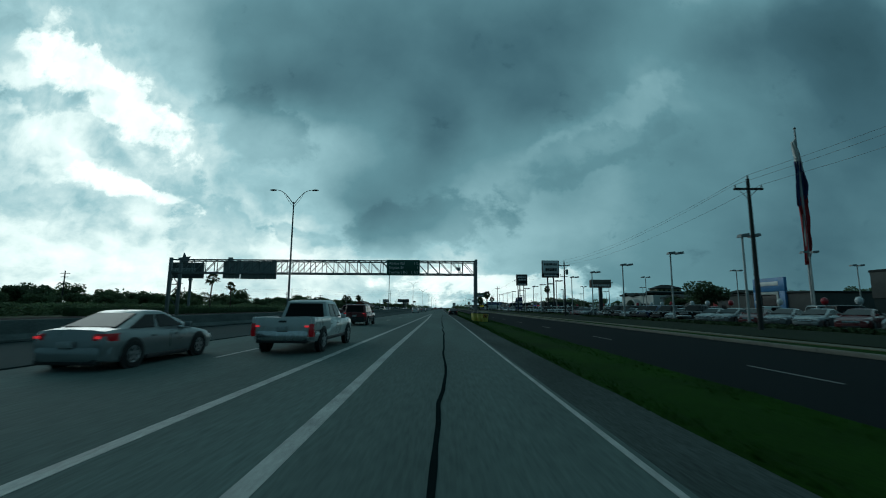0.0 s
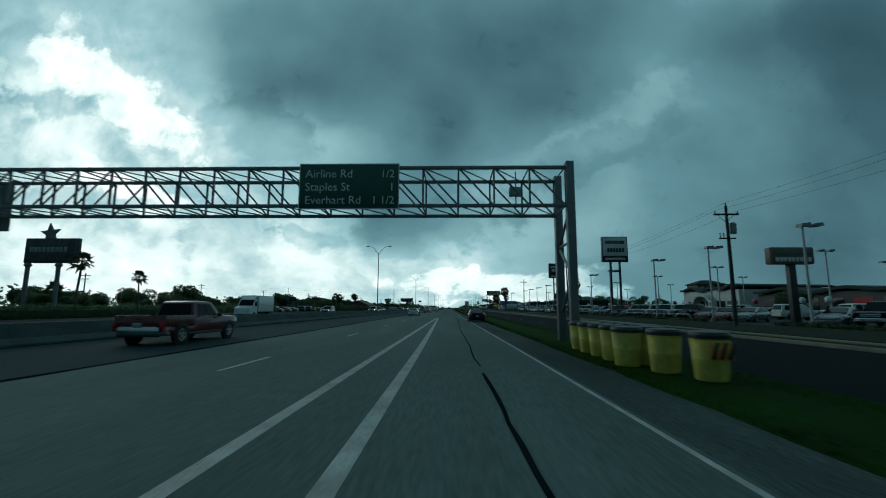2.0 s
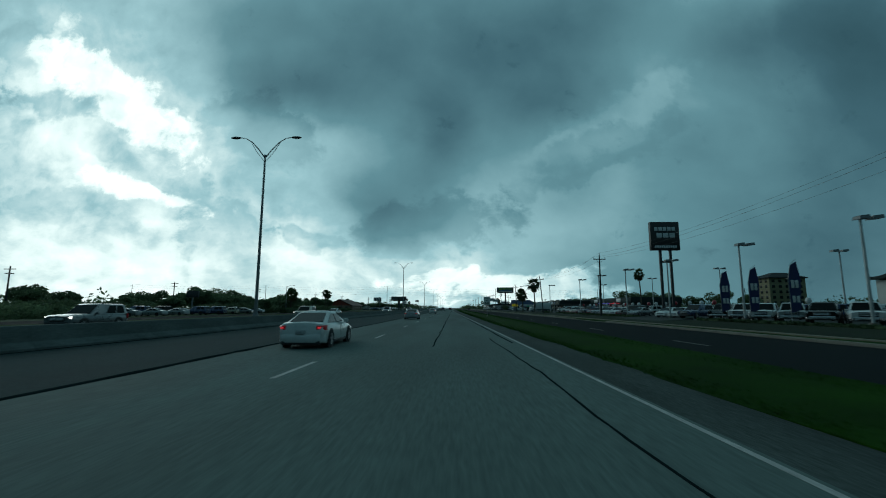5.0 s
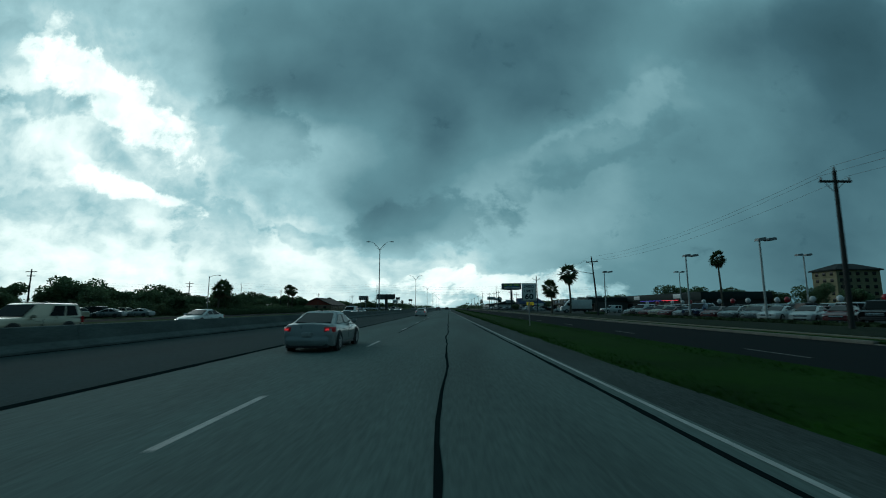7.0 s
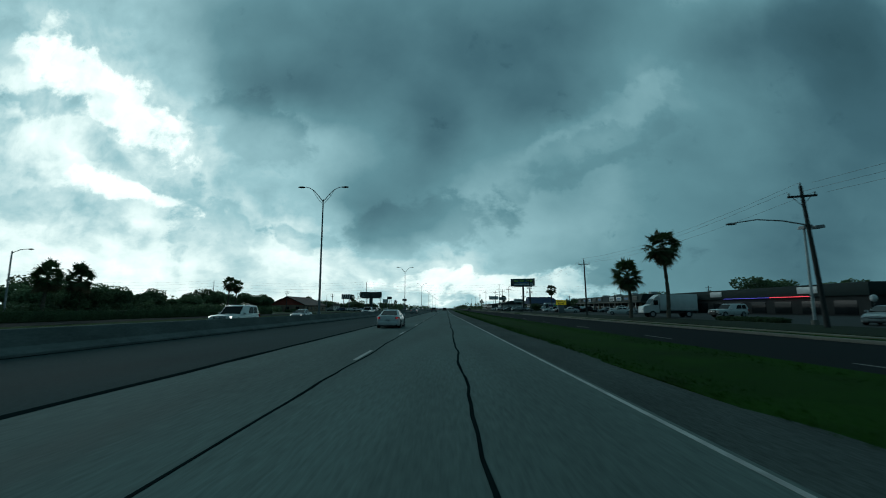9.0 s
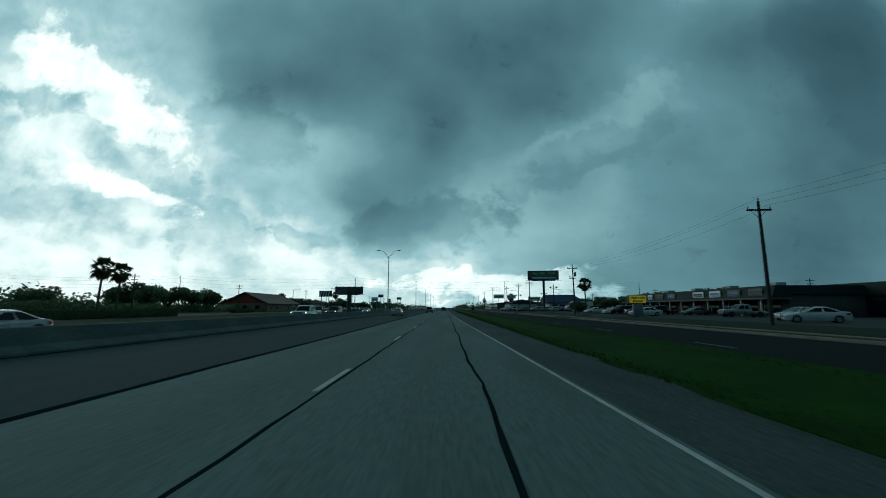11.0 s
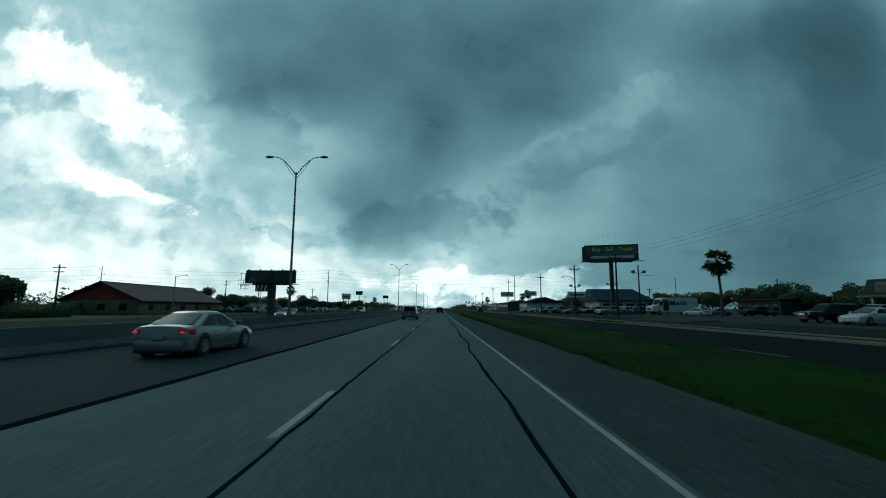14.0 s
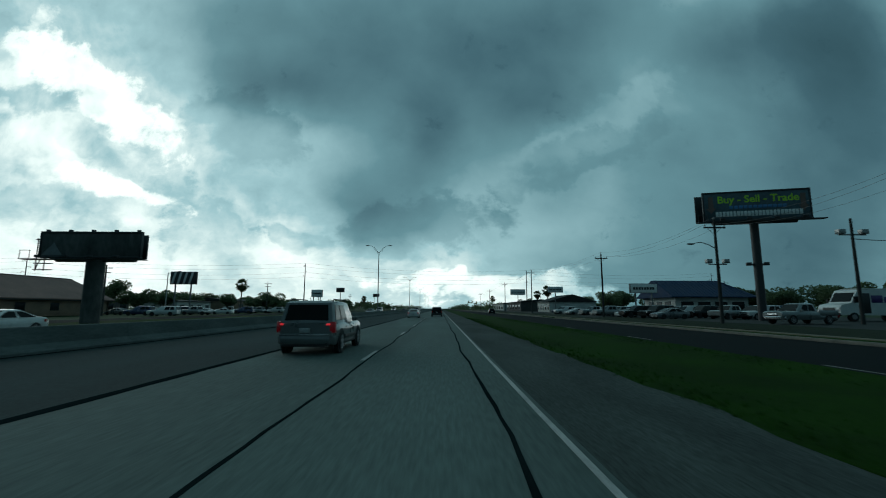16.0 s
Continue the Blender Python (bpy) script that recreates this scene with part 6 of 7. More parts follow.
def shop_row():
    """Low strip of shops: dark mansard with sign boards, walkway canopy on posts, shop fronts."""
    b = thing("shop_row", pose(48.5, 0, 0.28), "low strip of shops with dark mansard and white sign boards", "building")
    y0, y1 = 286, 335
    wall_block(b, (3, y0, 0), (16, y1, 3.2), M_GREYWALL)
    part("mansard", Shape().prism([(0.2, 2.7), (0.9, 4.5), (16, 4.5), (16, 3.2), (3, 3.2), (3, 2.7)], "y", y0 - 0.4, y1 + 0.4), M_PARAPET, b, smooth=0)
    part("canopy_edge", Shape().box((-0.6, y0 - 0.4, 2.5), (3.1, y1 + 0.4, 2.72), 0.03), M_KERB, b)
    for k in range(12):
        part("post", Shape().box((-0.35, y0 + 1 + 4.25 * k, 0), (-0.15, y0 + 1.2 + 4.25 * k, 2.5), 0.02), M_STUCCO, b)
    r = random.Random(5)
    for k in range(10):
        y = y0 + 1.5 + 4.8 * k
        front = part("shop_front", Shape().box((2.93, y, 0.2), (3.02, y + 3.2, 2.3), 0.02), M_SHOPGLASS, b)
        part("door_frame", Shape().box((2.88, y + 2.1, 0), (2.94, y + 2.2, 2.3), 0.01).box((2.88, y + 3.2, 0), (2.94, y + 3.3, 2.3), 0.01), M_STEEL, front)
        if k % 3 == 1:
            part("pier", Shape().box((2.8, y - 1.2, 0), (3.1, y - 0.2, 2.6), 0.03), M_BEIGE, b)
        if k != 4:
            w = r.uniform(2.0, 3.4)
            board = part("sign_board", Shape().box((0.3, y, 3.05), (0.42, y + w, 4.15), 0.02), M_SIGNGREY if k in (2, 3, 7) else M_KERB, b)
            part("board_bar", Shape().box((0.28, y + 0.3, 3.5), (0.3, y + w - 0.3, 3.8)).box((0.28, y + 0.5, 3.25), (0.3, y + w - 0.6, 3.38)), M_BLUESIGN if k % 3 else M_BLACK, board)
    for k in range(4):
        part("roof_unit", Shape().box((6, y0 + 6 + 11 * k, 4.5), (7.6, y0 + 7.6 + 11 * k, 5.3), 0.05), M_ALUM, b)
    c = thing("shop_row", pose(62.4, 0, 0.28), "dark low shop block with a red and blue light strip", "building")
    wall_block(c, (0, 244, 0), (16, 300, 3.6), M_DARKROOF)
    part("parapet", Shape().box((-0.4, 243.6, 3.0), (16.2, 300.4, 4.9), 0.05), M_PARAPET, c)
    part("red_light_strip", Shape().box((-0.5, 253.6, 2.98), (-0.41, 262.3, 3.1), 0.01), M_NEON_R, c, "glowing red strip")
    part("blue_light_strip", Shape().box((-0.5, 262.5, 2.98), (-0.41, 275.5, 3.08), 0.01), M_NEON_B, c, "glowing blue strip")
    for k in range(9):
        part("shop_front", Shape().box((-0.06, 246 + 6 * k, 0.2), (0.04, 249.8 + 6 * k, 2.3), 0.02), M_SHOPGLASS, c)
        if k in (1, 5):
            part("sign_board", Shape().box((-0.5, 246 + 6 * k, 3.5), (-0.42, 250 + 6 * k, 4.6), 0.02), M_SIGNGREY, c)


shop_row()


def gabled_shop():
    """White office with a blue metal roof and shop windows."""
    b = thing("car_lot_office", pose(47.4, 412, 0.28), "white used-car office with a steep blue metal roof", "building")
    wall_block(b, (0.4, 0.4, 0), (14.6, 13, 3.6), M_STUCCO)
    part("roof", Shape().loft([[(-0.8, -0.8, 3.5), (15.8, -0.8, 3.5), (15.8, 14.2, 3.5), (-0.8, 14.2, 3.5)], [(-0.8, -0.8, 3.65), (15.8, -0.8, 3.65), (15.8, 14.2, 3.65), (-0.8, 14.2, 3.65)],
                               [(-0.7, 6.0, 7.1), (12.6, 6.0, 7.1), (12.6, 7.4, 7.1), (-0.7, 7.4, 7.1)]]), M_BLUEROOF, b, smooth=0)
    ribs = Shape()
    for k in range(21):
        x = -0.6 + 0.78 * k
        ribs.tube([(x, -0.8, 3.67), (min(max(x, -0.65), 12.5), 5.9, 7.1)], 0.03, 4)
    part("seams", ribs, M_BLUEROOF, b)
    for k in range(4):
        w = part("window", Shape().box((1.5 + 3.3 * k, 0.33, 0.8), (3.9 + 3.3 * k, 0.42, 2.7), 0.01), M_SHOPGLASS, b)
        part("window_head", Shape().box((1.4 + 3.3 * k, 0.3, 2.7), (4.0 + 3.3 * k, 0.38, 2.82), 0.01), M_WHITE, w)
        part("window_sill", Shape().box((1.4 + 3.3 * k, 0.3, 0.68), (4.0 + 3.3 * k, 0.38, 0.8), 0.01), M_WHITE, w)
    for k in range(3):
        part("window", Shape().box((0.33, 2 + 3.4 * k, 0.8), (0.42, 4.2 + 3.4 * k, 2.7), 0.01), M_SHOPGLASS, b)


gabled_shop()


def brick_hall():
    """Low brick building, its red gable towards the road's start, under a broad brown roof."""
    b = thing("brick_building", pose(0, 0, 0), "red brick building with a broad brown gabled roof", "building")
    x0, x1, y0, y1, xm = -78.6, -62.2, 380.0, 413.0, -70.3
    wall_block(b, (x0, y0, 0), (x1, y1, 2.95), M_BRICK)
    part("gable", Shape().prism([(x0, 2.97), (xm, 6.55), (x1, 2.97)], "y", y0, y0 + 0.3), M_REDROOF, b, "dull red gable end", smooth=0)
    part("gable", Shape().prism([(x0, 2.97), (xm, 6.55), (x1, 2.97)], "y", y1 - 0.3, y1), M_REDROOF, b, smooth=0)
    for side in (-1, 1):
        ex, ez = (x1 + 0.8, 2.75) if side > 0 else (x0 - 0.8, 2.75)
        part("roof", Shape().prism([(ex, ez), (ex, ez + 0.16), (xm, 6.9), (xm, 6.7)], "y", y0 - 0.9, y1 + 0.9), M_SHINGLE, b, smooth=0)
        part("fascia", Shape().box((ex - 0.06, y0 - 0.9, ez - 0.16), (ex + 0.06, y1 + 0.9, ez - 0.004), 0.01), M_DARKROOF, b)
        part("bargeboard", Shape().prism([(ex, ez - 0.1), (ex, ez + 0.2), (xm, 6.95), (xm, 6.6)], "y", y0 - 0.98, y0 - 0.91), M_DARKROOF, b, smooth=0)
    part("ridge_cap", Shape().box((xm - 0.18, y0 - 0.9, 6.86), (xm + 0.18, y1 + 0.9, 6.98), 0.03), M_DARKROOF, b)
    for k in range(5):
        w = part("window", Shape().box((x1 - 0.05, y0 + 3 + 6.0 * k, 0.9), (x1 + 0.05, y0 + 4.6 + 6.0 * k, 2.2), 0.01), M_SHOPGLASS, b)
        part("sill", Shape().box((x1 - 0.02, y0 + 2.9 + 6.0 * k, 0.8), (x1 + 0.12, y0 + 4.7 + 6.0 * k, 0.9), 0.01), M_BRICK, w)
    for k in range(3):
        part("window", Shape().box((x0 + 3 + 4.6 * k, y0 - 0.05, 0.9), (x0 + 4.6 + 4.6 * k, y0 + 0.05, 2.2), 0.01), M_SHOPGLASS, b)
    part("vent", Shape().tube([(xm + 2, 392, 5.6), (xm + 2, 392, 6.7)], 0.12, 8), M_ALUM, b)


brick_hall()


def shed(m, sx, sy, h, wall, roof, label, gable=1.2, windows=5):
    """A plain low building with pitched roof and a row of openings."""
    b = thing("low_building", m, label, "building", "low buildings far off")
    wall_block(b, (0, 0, 0), (sx, sy, h), wall)
    part("roof", Shape().prism([(-0.5, h - 0.05), (-0.5, h + 0.12), (sx / 2, h + gable), (sx + 0.5, h + 0.12), (sx + 0.5, h - 0.05)], "y", -0.5, sy + 0.5), roof, b, smooth=0)
    for k in range(windows):
        y = sy * (k + 0.3) / windows
        part("window", Shape().box((-0.05, y, h * 0.25), (0.05, y + sy / windows * 0.45, h * 0.7), 0.01), M_SHOPGLASS, b)
        part("window", Shape().box((sx - 0.05, y, h * 0.25), (sx + 0.05, y + sy / windows * 0.45, h * 0.7), 0.01), M_SHOPGLASS, b)
    part("front_door", Shape().box((sx * 0.4, -0.05, 0), (sx * 0.4 + 1.0, 0.05, 2.1), 0.01), M_DARKSTEEL, b)


shed(pose(-112, 440, 0), 16, 26, 3.6, M_GREYWALL, M_DARKROOF, "dark grey hall with a gable roof")
shed(pose(-76, 440, 0), 11, 16, 3.1, M_STUCCO, M_DARKROOF, "white low building with small windows", 0.5, 4)
shed(pose(-96, 500, 0), 14, 40, 4.2, M_BRICK, M_DARKROOF, "brown low store far off")
shed(pose(-90, 585, 0), 18, 50, 4.6, M_GREYWALL, M_DARKROOF, "grey store far off")
shed(pose(78, 384, 0), 22, 14, 3.6, M_DARKROOF, M_DARKROOF, "grey warehouse behind the van", 0.8)
shed(pose(40, 478, 0.28), 16, 18, 3.6, M_STUCCO, M_DARKROOF, "white house-like shop with a dark gable roof", 2.6)
shed(pose(38, 520, 0.28), 18, 40, 4.2, M_GREYWALL, M_DARKROOF, "grey shop row far off")
shed(pose(42, 600, 0), 18, 60, 4.6, M_STUCCO, M_DARKROOF, "pale shop row far off")
shed(pose(84, 318, 0), 16, 20, 4.0, M_DARKROOF, M_DARKROOF, "dark house with a low roof behind trees", 1.6)


# ---- plants ----
def leaf_cloud(s, centre, radius, count, size, r, flat=0.75):
    """Small leaf plates strewn over a clump."""
    for _ in range(count):
        d = Vector((r.gauss(0, 1), r.gauss(0, 1), r.gauss(0, 1))).normalized()
        p = Vector(centre) + Vector((d.x, d.y, d.z * flat)) * radius * (0.55 + 0.5 * r.random() ** 0.6)
        a = Vector((r.gauss(0, 1), r.gauss(0, 1), r.gauss(0, 0.6))).normalized()
        b = a.cross(Vector((r.gauss(0, 1), r.gauss(0, 1), r.gauss(0, 1)))).normalized()
        k = size * r.uniform(0.6, 1.4)
        n = len(s.v)
        s.v += [tuple(p - a * k), tuple(p + b * k * 0.55), tuple(p + a * k), tuple(p - b * k * 0.55)]
        s.f.append((n, n + 1, n + 2, n + 3))
    return s


def leaf_mesh(s, name, material):
    me = bpy.data.meshes.new(name)
    me.from_pydata(s.v, [], s.f)
    me.materials.append(material)
    return me


def oak(seed, tall, spread, label, bare=0.0):
    """Trunk, forking limbs and an uneven crown of leaf clumps."""
    r = random.Random(seed)
    t = thing("tree", pose(0, 0, 0), label, "tree", "trees beside the road")
    wood = Shape()
    fork = tall * r.uniform(0.22, 0.32)
    wood.tube([(0, 0, -0.1), (0.05, 0.03, fork * 0.5), (0.1, -0.05, fork)], [0.28, 0.21, 0.18], 9)
    crown = Shape()
    for k in range(11):
        a, d = k * 2.4 + r.uniform(-0.4, 0.4), spread * r.uniform(0.2, 0.85)
        z = tall * r.uniform(0.5, 0.86) - 0.12 * d
        end = (d * math.cos(a), d * math.sin(a), z)
        mid = (end[0] * 0.45 + r.uniform(-0.2, 0.2), end[1] * 0.45, fork + (z - fork) * 0.6)
        wood.tube([(0.08, -0.03, fork * 0.95), mid, end], [0.13, 0.08, 0.03], 6)
        leaf_cloud(crown, end, spread * r.uniform(0.32, 0.5), int(260 * (1 - bare)), 0.25, r)
        leaf_cloud(crown, mid, spread * 0.3, int(70 * (1 - bare)), 0.24, r)
    part("trunk", wood, M_BARK, t)
    part("crown", leaf_mesh(crown, "crown", M_LEAF), None, t)
    return t


OAKS = [oak(1, 6.2, 3.6, "dense dark live oak with round crown"), oak(2, 5.2, 3.2, "low dark bushy tree with full crown"), oak(3, 7.4, 4.2, "broad dark oak with heavy crown"), oak(4, 4.6, 3.0, "low spreading dark tree"), oak(5, 6.4, 3.0, "thin ragged dark tree with gaps", 0.45)]
spots = []
pr = random.Random(21)


def tree_at(kind, x, y, size=1.0):
    m = pose(x, y, 0, 0, 0, pr.uniform(0, 360))
    ob = OAKS[kind]
    if kind not in spots:
        spots.append(kind)
        ob.matrix_basis = m @ Matrix.Diagonal((size, size, size, 1))
        return
    c = copy_thing(ob, m)
    c.scale = (size, size, size * pr.uniform(0.9, 1.1))


# by the left side, street side first
for x, y, kind, size in ((-62, 60, 2, 0.95), (-70, 66, 0, 1.1), (-66, 74, 1, 1.0), (-60, 84, 3, 0.74), (-66, 92, 0, 0.74), (-72, 100, 4, 0.81), (-60, 113, 1, 0.70), (-66, 120, 3, 0.81), (-62, 138, 4, 0.67), (-64, 147, 1, 0.74),
                         (-61, 156, 0, 0.70), (-72, 162, 2, 1.0), (-68, 223, 2, 1.0), (-73, 226, 0, 1.1), (-69, 229, 0, 1.05), (-63, 222, 1, 0.95), (-72, 200, 3, 0.9), (-66, 206, 3, 0.9), (-58, 216, 4, 0.75), (-58, 226, 1, 1.0), (-54, 232, 3, 0.9), (-52, 246, 1, 0.9), (-56, 253, 0, 0.85), (-58, 262, 1, 0.95),
                         (-60, 272, 3, 1.0), (-64, 281, 4, 0.95), (-76, 357, 2, 1.2), (-80, 352, 0, 1.15), (-73, 361, 3, 1.3), (-101, 372, 2, 1.45), (-96, 367, 0, 1.4), (-107, 369, 1, 1.5)):
    tree_at(kind, x, y, size)
for a, b in ((62, 165), (246, 294)):
    y = a
    while y < b:
        tree_at(pr.choice([0, 1, 3, 3, 4]), -57 - pr.uniform(0, 10), y, pr.uniform(0.5, 0.72) if y < 170 else pr.uniform(0.75, 1.0))
        y += pr.uniform(6, 10)
y = 40
while y < 640:
    if not (300 < y < 415):
        tree_at(pr.randrange(5), -82 - pr.uniform(0, 16), y, pr.uniform(0.85, 1.2))
    y += pr.uniform(5, 9)
y = 430
while y < 900:
    tree_at(pr.randrange(5), -52 - pr.uniform(0, 26), y, pr.uniform(0.8, 1.15))
    y += pr.uniform(9, 18)
tree_at(3, 29.0, 310.7, 0.58)
# by the right side, behind the lots
for x, y, kind, size in ((56, 82, 2, 0.9), (74, 128, 1, 1.0), (98, 255, 2, 1.0), (92, 262, 0, 1.1), (90, 272, 3, 1.1), (94, 284, 1, 1.15), (88, 292, 0, 1.2), (92, 300, 2, 1.2), (62, 345, 0, 0.8), (66, 352, 2, 0.74), (72, 344, 3, 0.9), (92, 398, 0, 1.15), (88, 404, 2, 1.1), (91, 411, 1, 1.3), (86, 417, 0, 1.2), (88, 424, 2, 1.05), (82, 430, 3, 1.3), (80, 437, 0, 1.15), (84, 443, 2, 1.1), (76, 449, 1, 1.2), (64, 338, 0, 0.75)):
    tree_at(kind, x, y, size)
y = 30
while y < 700:
    if not 165 < y < 250:
        tree_at(pr.randrange(5), 104 + pr.uniform(0, 22) if y < 260 else (78 + pr.uniform(0, 20) if y < 420 else 62 + pr.uniform(0, 30)), y, pr.uniform(0.9, 1.35))
    y += pr.uniform(6, 11)


def far_woods():
    """Tree lines towards the horizon."""
    r = random.Random(8)
    for side in (-1, 1):
        s = Shape()
        for k in range(240):
            y = r.uniform(620, 1580)
            x = side * (26 + r.random() ** 1.6 * 260) if side > 0 else side * (48 + r.random() ** 1.6 * 260)
            h = r.uniform(3.5, 7)
            leaf_cloud(s, (x, y, h * 0.55), h * 0.75, 46, 0.9, r, 0.8)
        ob = new("far_woods", leaf_mesh(s, "far_woods", M_LEAF))
        tagged(ob, "dark tree line towards the horizon", "trees", kind="stuff")
    for side, x0, x1 in ((-1, 90, 240), (1, 165, 280)):
        s = Shape()
        for k in range(330):
            y, x = r.uniform(-40, 640), side * r.uniform(x0, x1)
            h = r.uniform(4, 8)
            leaf_cloud(s, (x, y, h * 0.5), h * 0.7, 40, 0.7, r, 0.8)
        ob = new("far_woods", leaf_mesh(s, "far_woods", M_LEAF))
        tagged(ob, "dark woods behind the buildings", "trees", kind="stuff")


far_woods()


def hedge(x0, x1, y0, y1, tall, z, count, seed, label):
    r = random.Random(seed)
    s = Shape()
    for k in range(count):
        c = (r.uniform(x0, x1), r.uniform(y0, y1), z + tall * 0.45)
        leaf_cloud(s, c, tall * 0.6, 22, 0.11, r, 0.8)
    core = Shape().box((x0 + 0.1, y0, z - 0.05), (x1 - 0.1, y1, z + tall * 0.7), 0.08)
    h = thing("hedge", pose(0, 0, 0), label, "hedge", "low hedges")
    part("core", core, M_HEDGE, h)
    part("leaves", leaf_mesh(s, "leaves", M_HEDGE), None, h)


for k, (a, b) in enumerate(((20, 71), (80, 146), (160, 207))):
    hedge(28.6, 29.3, a, b, 0.3, 0.28, int((b - a) * 7), 30 + k, "low dark clipped hedge before the parked cars")
hedge(29.4, 30.6, 218, 226, 0.42, 0.28, 160, 47, "dark shrubs in a bed beside the car lot")
hedge(-58.5, -56.5, 346, 357, 1.2, 0.0, 120, 41, "dark clipped hedge beside the brick building")
hedge(-46.5, -44.5, 225, 300, 1.7, 0.0, 420, 43, "long dark hedge beyond the highway")
hedge(-47, -44.5, 60, 132, 1.5, 0.0, 420, 44, "long dark hedge beyond the highway")


def undergrowth(x0, x1, y0, y1, low, high, count, seed, label):
    """A tangle of shrubs filling the gaps under the trees."""
    r = random.Random(seed)
    s = Shape()
    for k in range(count):
        x, y = r.uniform(x0, x1), r.uniform(y0, y1)
        h = low + (high - low) * (0.5 + 0.5 * noise.noise((x * 0.1, y * 0.12, seed))) * r.uniform(0.7, 1.1)
        leaf_cloud(s, (x, y, h * 0.4), h * 0.62, int(50 * max(1.0, h / 1.6) ** 1.5), 0.26, r, 1.0)
    ob = new("shrubs", leaf_mesh(s, "shrubs", M_LEAF))
    tagged(ob, label, "shrubs", kind="stuff")


undergrowth(-60, -52, 40, 166, 1.2, 2.6, 420, 61, "dark tangled shrubs below the roadside trees")
undergrowth(-62, -53, 206, 298, 1.6, 3.2, 330, 62, "dark shrubs and saplings beyond the highway")
undergrowth(-112, -70, 352, 379, 1.6, 3.2, 360, 64, "dark low shrubs below the big oaks")
undergrowth(-84, -66, 166, 215, 1.8, 3.6, 200, 63, "dark shrubs behind the parked cars")


def fan_palm(tall, crown, seed, label, skirt=0.5, girth=0.23, fans=30):
    """Fan palm: ringed trunk, dry skirt, fans of narrow leaflets."""
    r = random.Random(seed)
    p = thing("palm_tree", pose(0, 0, 0), label, "palm tree", "palm trees")
    n = 16
    part("trunk", Shape().tube([(0.12 * math.sin(k * 0.3), 0, tall * k / n - 0.1) for k in range(n + 1)], [girth * (1 - 0.36 * k / n) + (0.012 if k % 2 else 0) for k in range(n + 1)], 10), M_PALMBARK, p)
    top = Vector((0.12 * math.sin(n * 0.3), 0, tall - 0.1))

    def fan(s, a, lift, reach, size):
        out = Vector((math.cos(a) * math.cos(lift), math.sin(a) * math.cos(lift), math.sin(lift)))
        side = Matrix.Rotation(r.uniform(-0.55, 0.55), 3, out) @ Vector((-math.sin(a), math.cos(a), 0))
        up = out.cross(side)
        hub = top + out * reach + Vector((0, 0, -0.18 * reach * reach * (1 - max(lift, 0) / 1.6)))
        s.tube([top, (top + hub) / 2 + Vector((0, 0, 0.1)), hub], [0.03, 0.022, 0.014], 4)
        for j in range(23):
            b = radians(-96 + 192 * j / 22)
            way = (out * math.cos(b) + side * math.sin(b)).normalized()
            tip = hub + way * size * (0.72 + 0.28 * math.cos(b)) * r.uniform(0.86, 1.1) + Vector((0, 0, -r.uniform(0.16, 0.5) * size)) + up * 0.05
            across = way.cross(up).normalized() * 0.07
            mid = hub + way * size * 0.5 + Vector((0, 0, -0.04 * size))
            k = len(s.v)
            s.v += [tuple(hub), tuple(mid + across), tuple(tip), tuple(mid - across)]
            s.f.append((k, k + 1, k + 2, k + 3))

    green, dry = Shape(), Shape()
    for k in range(fans):
        lift = 80 - 122 * (k / fans) ** 0.9
        fan(green, k * 2.4 + r.uniform(-0.2, 0.2), radians(lift) + r.uniform(-0.14, 0.14), crown * (r.uniform(0.3, 0.62) + 0.08 * math.sin(radians(lift))), crown * r.uniform(0.5, 0.66))
    for k in range(int(44 * skirt)):
        fan(dry, k * 2.4 + 0.6, radians(-34 - 46 * r.random()), crown * r.uniform(0.3, 0.55), crown * r.uniform(0.34, 0.48))
    part("fronds", leaf_mesh(green, "fronds", M_FROND), None, p)
    if skirt:
        part("dry_skirt", leaf_mesh(dry, "dry_skirt", M_DRYFROND), None, p, "brown dead fronds")
    return p


tall_palm = fan_palm(8.6, 2.35, 2, "tall fan palm with a brown skirt of dead fronds", 0.6)
tall_palm.matrix_basis = pose(28.8, 234.0, 0.28)
low_palm = fan_palm(5.4, 2.2, 3, "short fan palm with a full crown", 0.4)
low_palm.matrix_basis = pose(25.6, 236.9, 0.2)
lone_palm = fan_palm(8.5, 2.15, 4, "tall lone fan palm with dry skirt", 0.8)
lone_palm.matrix_basis = pose(43.9, 352.2, 0.28)
slim_palm = fan_palm(6.9, 1.5, 9, "tall slender palm with a small open crown", 0.1, 0.16, 17)
slim_palm.matrix_basis = pose(-51.5, 115.6, 0.0)
high_palm = fan_palm(12.0, 2.0, 6, "very tall slender fan palm with a small round crown", 0.7, 0.22)
high_palm.matrix_basis = pose(62.2, 236.4, 0.2)
for ob, x, y, k in ((slim_palm, -47.3, 98.3, 1.14), (low_palm, -63.6, 111.9, 0.78), (low_palm, -47.3, 236, 1.0), (low_palm, -50.8, 245, 1.08), (lone_palm, -53.5, 293.4, 0.93), (lone_palm, -53.6, 297.5, 0.88),
                    (tall_palm, 45, 500, 1.0), (lone_palm, 50, 540, 1.0), (tall_palm, 40, 640, 1.0), (lone_palm, -58, 460, 1.0), (tall_palm, -49, 620, 0.9)):
    c = copy_thing(ob, pose(x, y, 0.1, 0, 0, 57 * x))
    c.scale = (k, k, k)


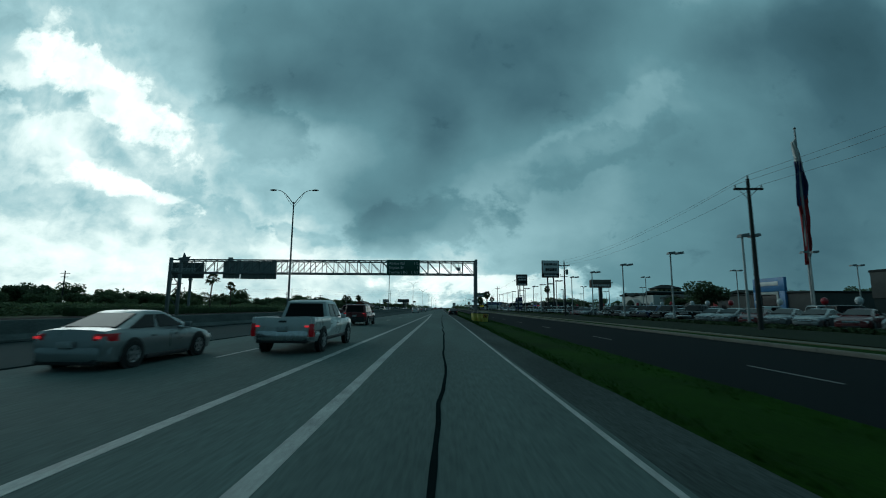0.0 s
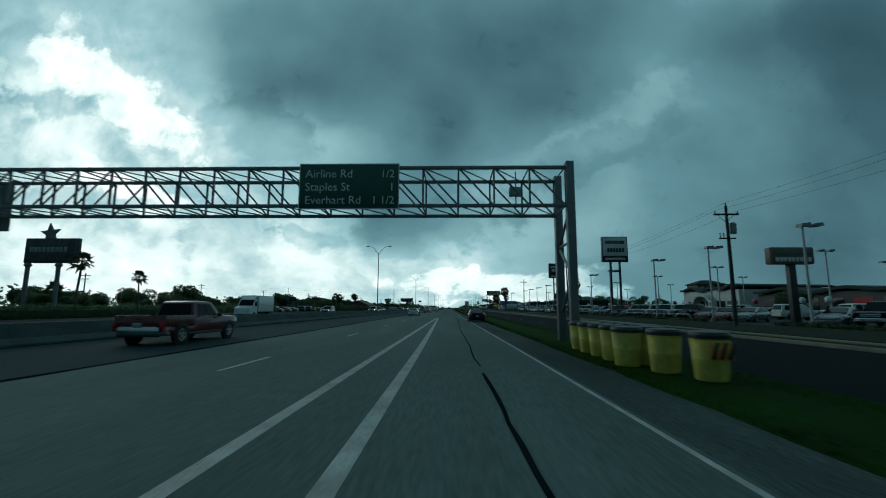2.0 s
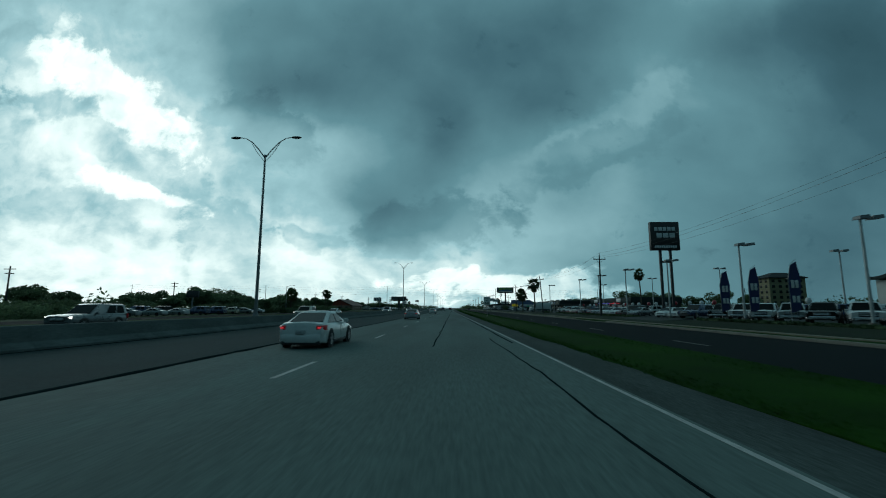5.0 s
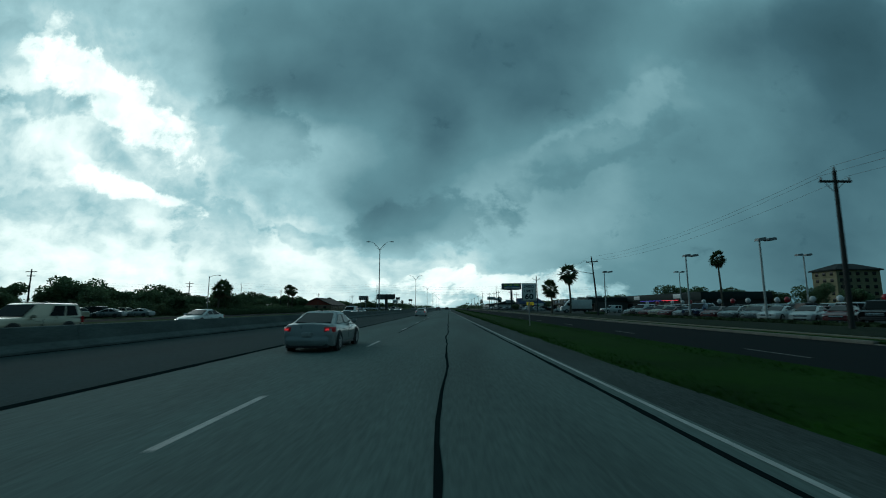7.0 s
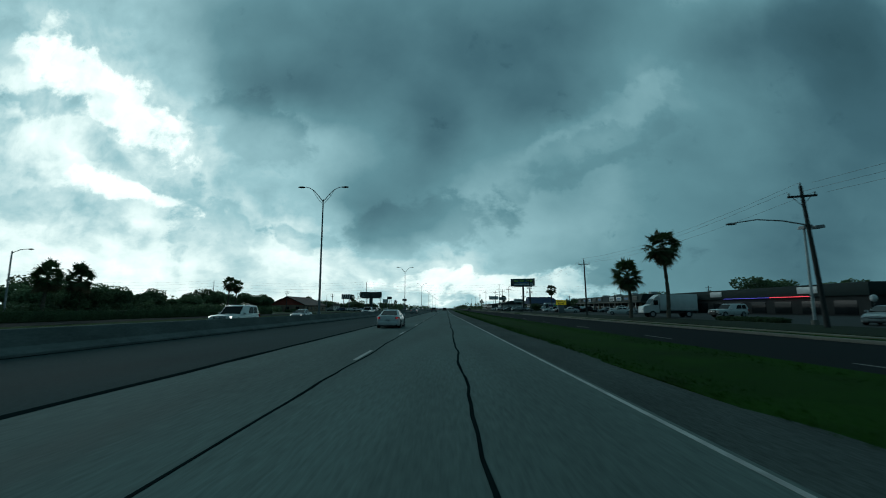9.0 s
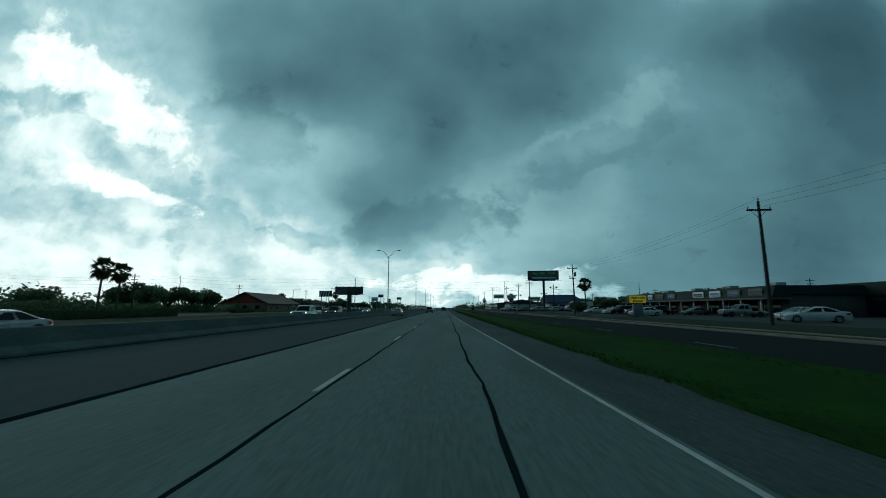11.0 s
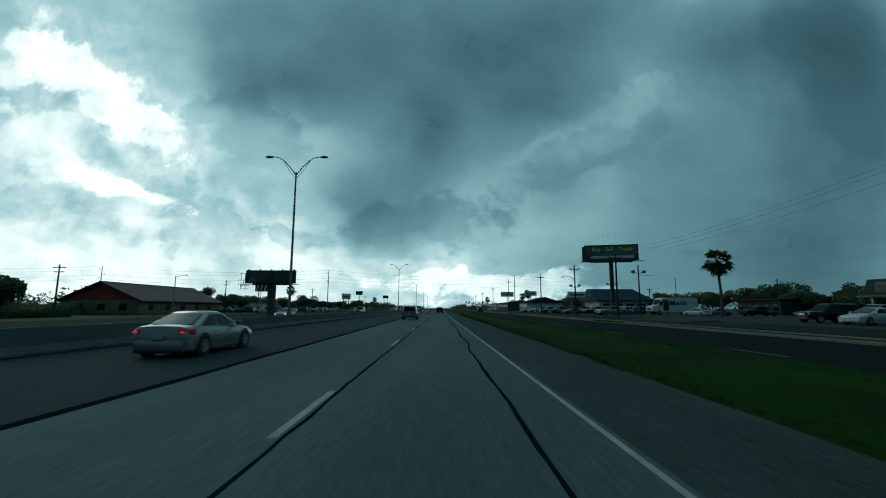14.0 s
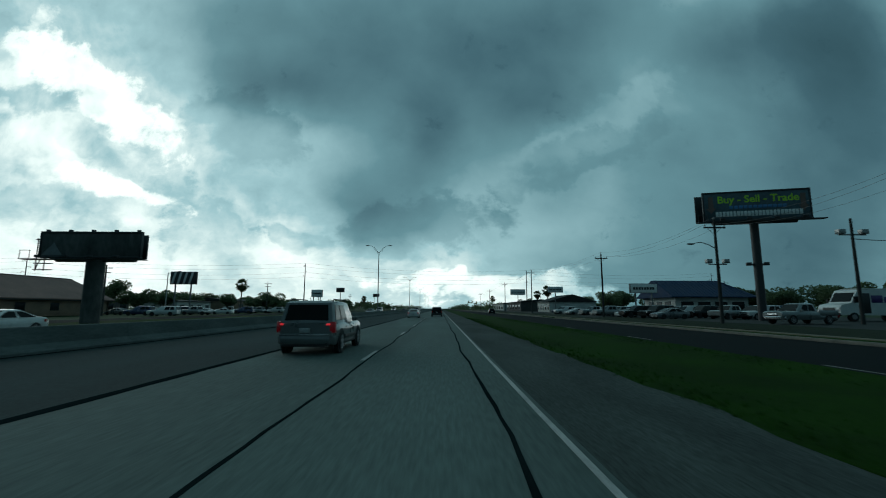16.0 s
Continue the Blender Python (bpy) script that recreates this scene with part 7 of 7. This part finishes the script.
def grass_blades():
    """Short tufts on the median strip and the verge edge."""
    r = random.Random(77)
    s = Shape()
    for k in range(70000):
        y = -4 + 400 * r.random()
        a = along(TURF, y)
        x = a + (12.25 - a) * r.random() ** 1.2 + r.gauss(0, 0.06)
        if x > 12.25:
            continue
        u = (x - a) / (12.28 - a)
        z = 0.03 - 0.12 * math.sin(math.pi * max(u, 0)) - 0.02
        h, t = r.uniform(0.04, 0.1), r.uniform(0, 6.28)
        w = 0.022
        dx, dy = math.cos(t) * w, math.sin(t) * w
        lx, ly = r.gauss(0, 0.04), r.gauss(0, 0.04)
        n = len(s.v)
        s.v += [(x - dx, y - dy, z), (x + dx, y + dy, z), (x + lx, y + ly, z + h)]
        s.f.append((n, n + 1, n + 2))
    ob = new("grass", leaf_mesh(s, "grass", M_BLADE))
    tagged(ob, "short rough grass on the median strip", "grass", kind="stuff")


grass_blades()


# ---- small far things on the left side ----
def side_lamp(m, tall, label):
    p = thing("street_lamp", m, label, "street lamp", "lamps beyond the highway")
    part("pole", Shape().tube([(0, 0, 0), (0, 0, tall)], [0.12, 0.07], 8), M_STEEL, p)
    arm = part("arm", Shape().tube([(0, 0, tall - 0.2), (0.9, 0, tall + 0.15), (1.9, 0, tall + 0.25)], [0.045, 0.04, 0.03], 6), M_STEEL, p)
    part("head", Shape().ball((2.15, 0, tall + 0.22), 0.33, 0.14, 0.09, 10, 6), M_DARKSTEEL, arm)


for x, y, tall in ((-47, 231, 8), (-50, 372, 7.5), (-49, 410, 8)):
    side_lamp(pose(x, y, 0), tall, "thin single-arm street lamp beyond the highway")


def far_pole(m, tall, label):
    p = thing("utility_pole", m, label, "utility pole", "poles beyond the highway")
    part("pole", Shape().tube([(0, 0, 0), (0, 0, tall)], [0.17, 0.1], 8), M_WOODPOLE, p)
    part("crossarm", Shape().box((-1.1, -0.06, tall - 0.6), (1.1, 0.06, tall - 0.46), 0.01), M_WOODPOLE, p)
    part("crossarm", Shape().box((-0.8, -0.06, tall - 1.4), (0.8, 0.06, tall - 1.26), 0.01), M_WOODPOLE, p)
    return p


fp = far_pole(pose(-76, 92, 0), 8.8, "wooden utility pole beyond the trees")
for x, y in ((-76, 132), (-76, 176), (-76, 222), (-70, 262), (-66, 318), (-64, 362), (-56, 404), (-47, 452), (-46, 500), (-45, 555), (110, 260), (92, 330), (84, 392), (76, 440), (70, 500)):
    copy_thing(fp, pose(x, y, 0))
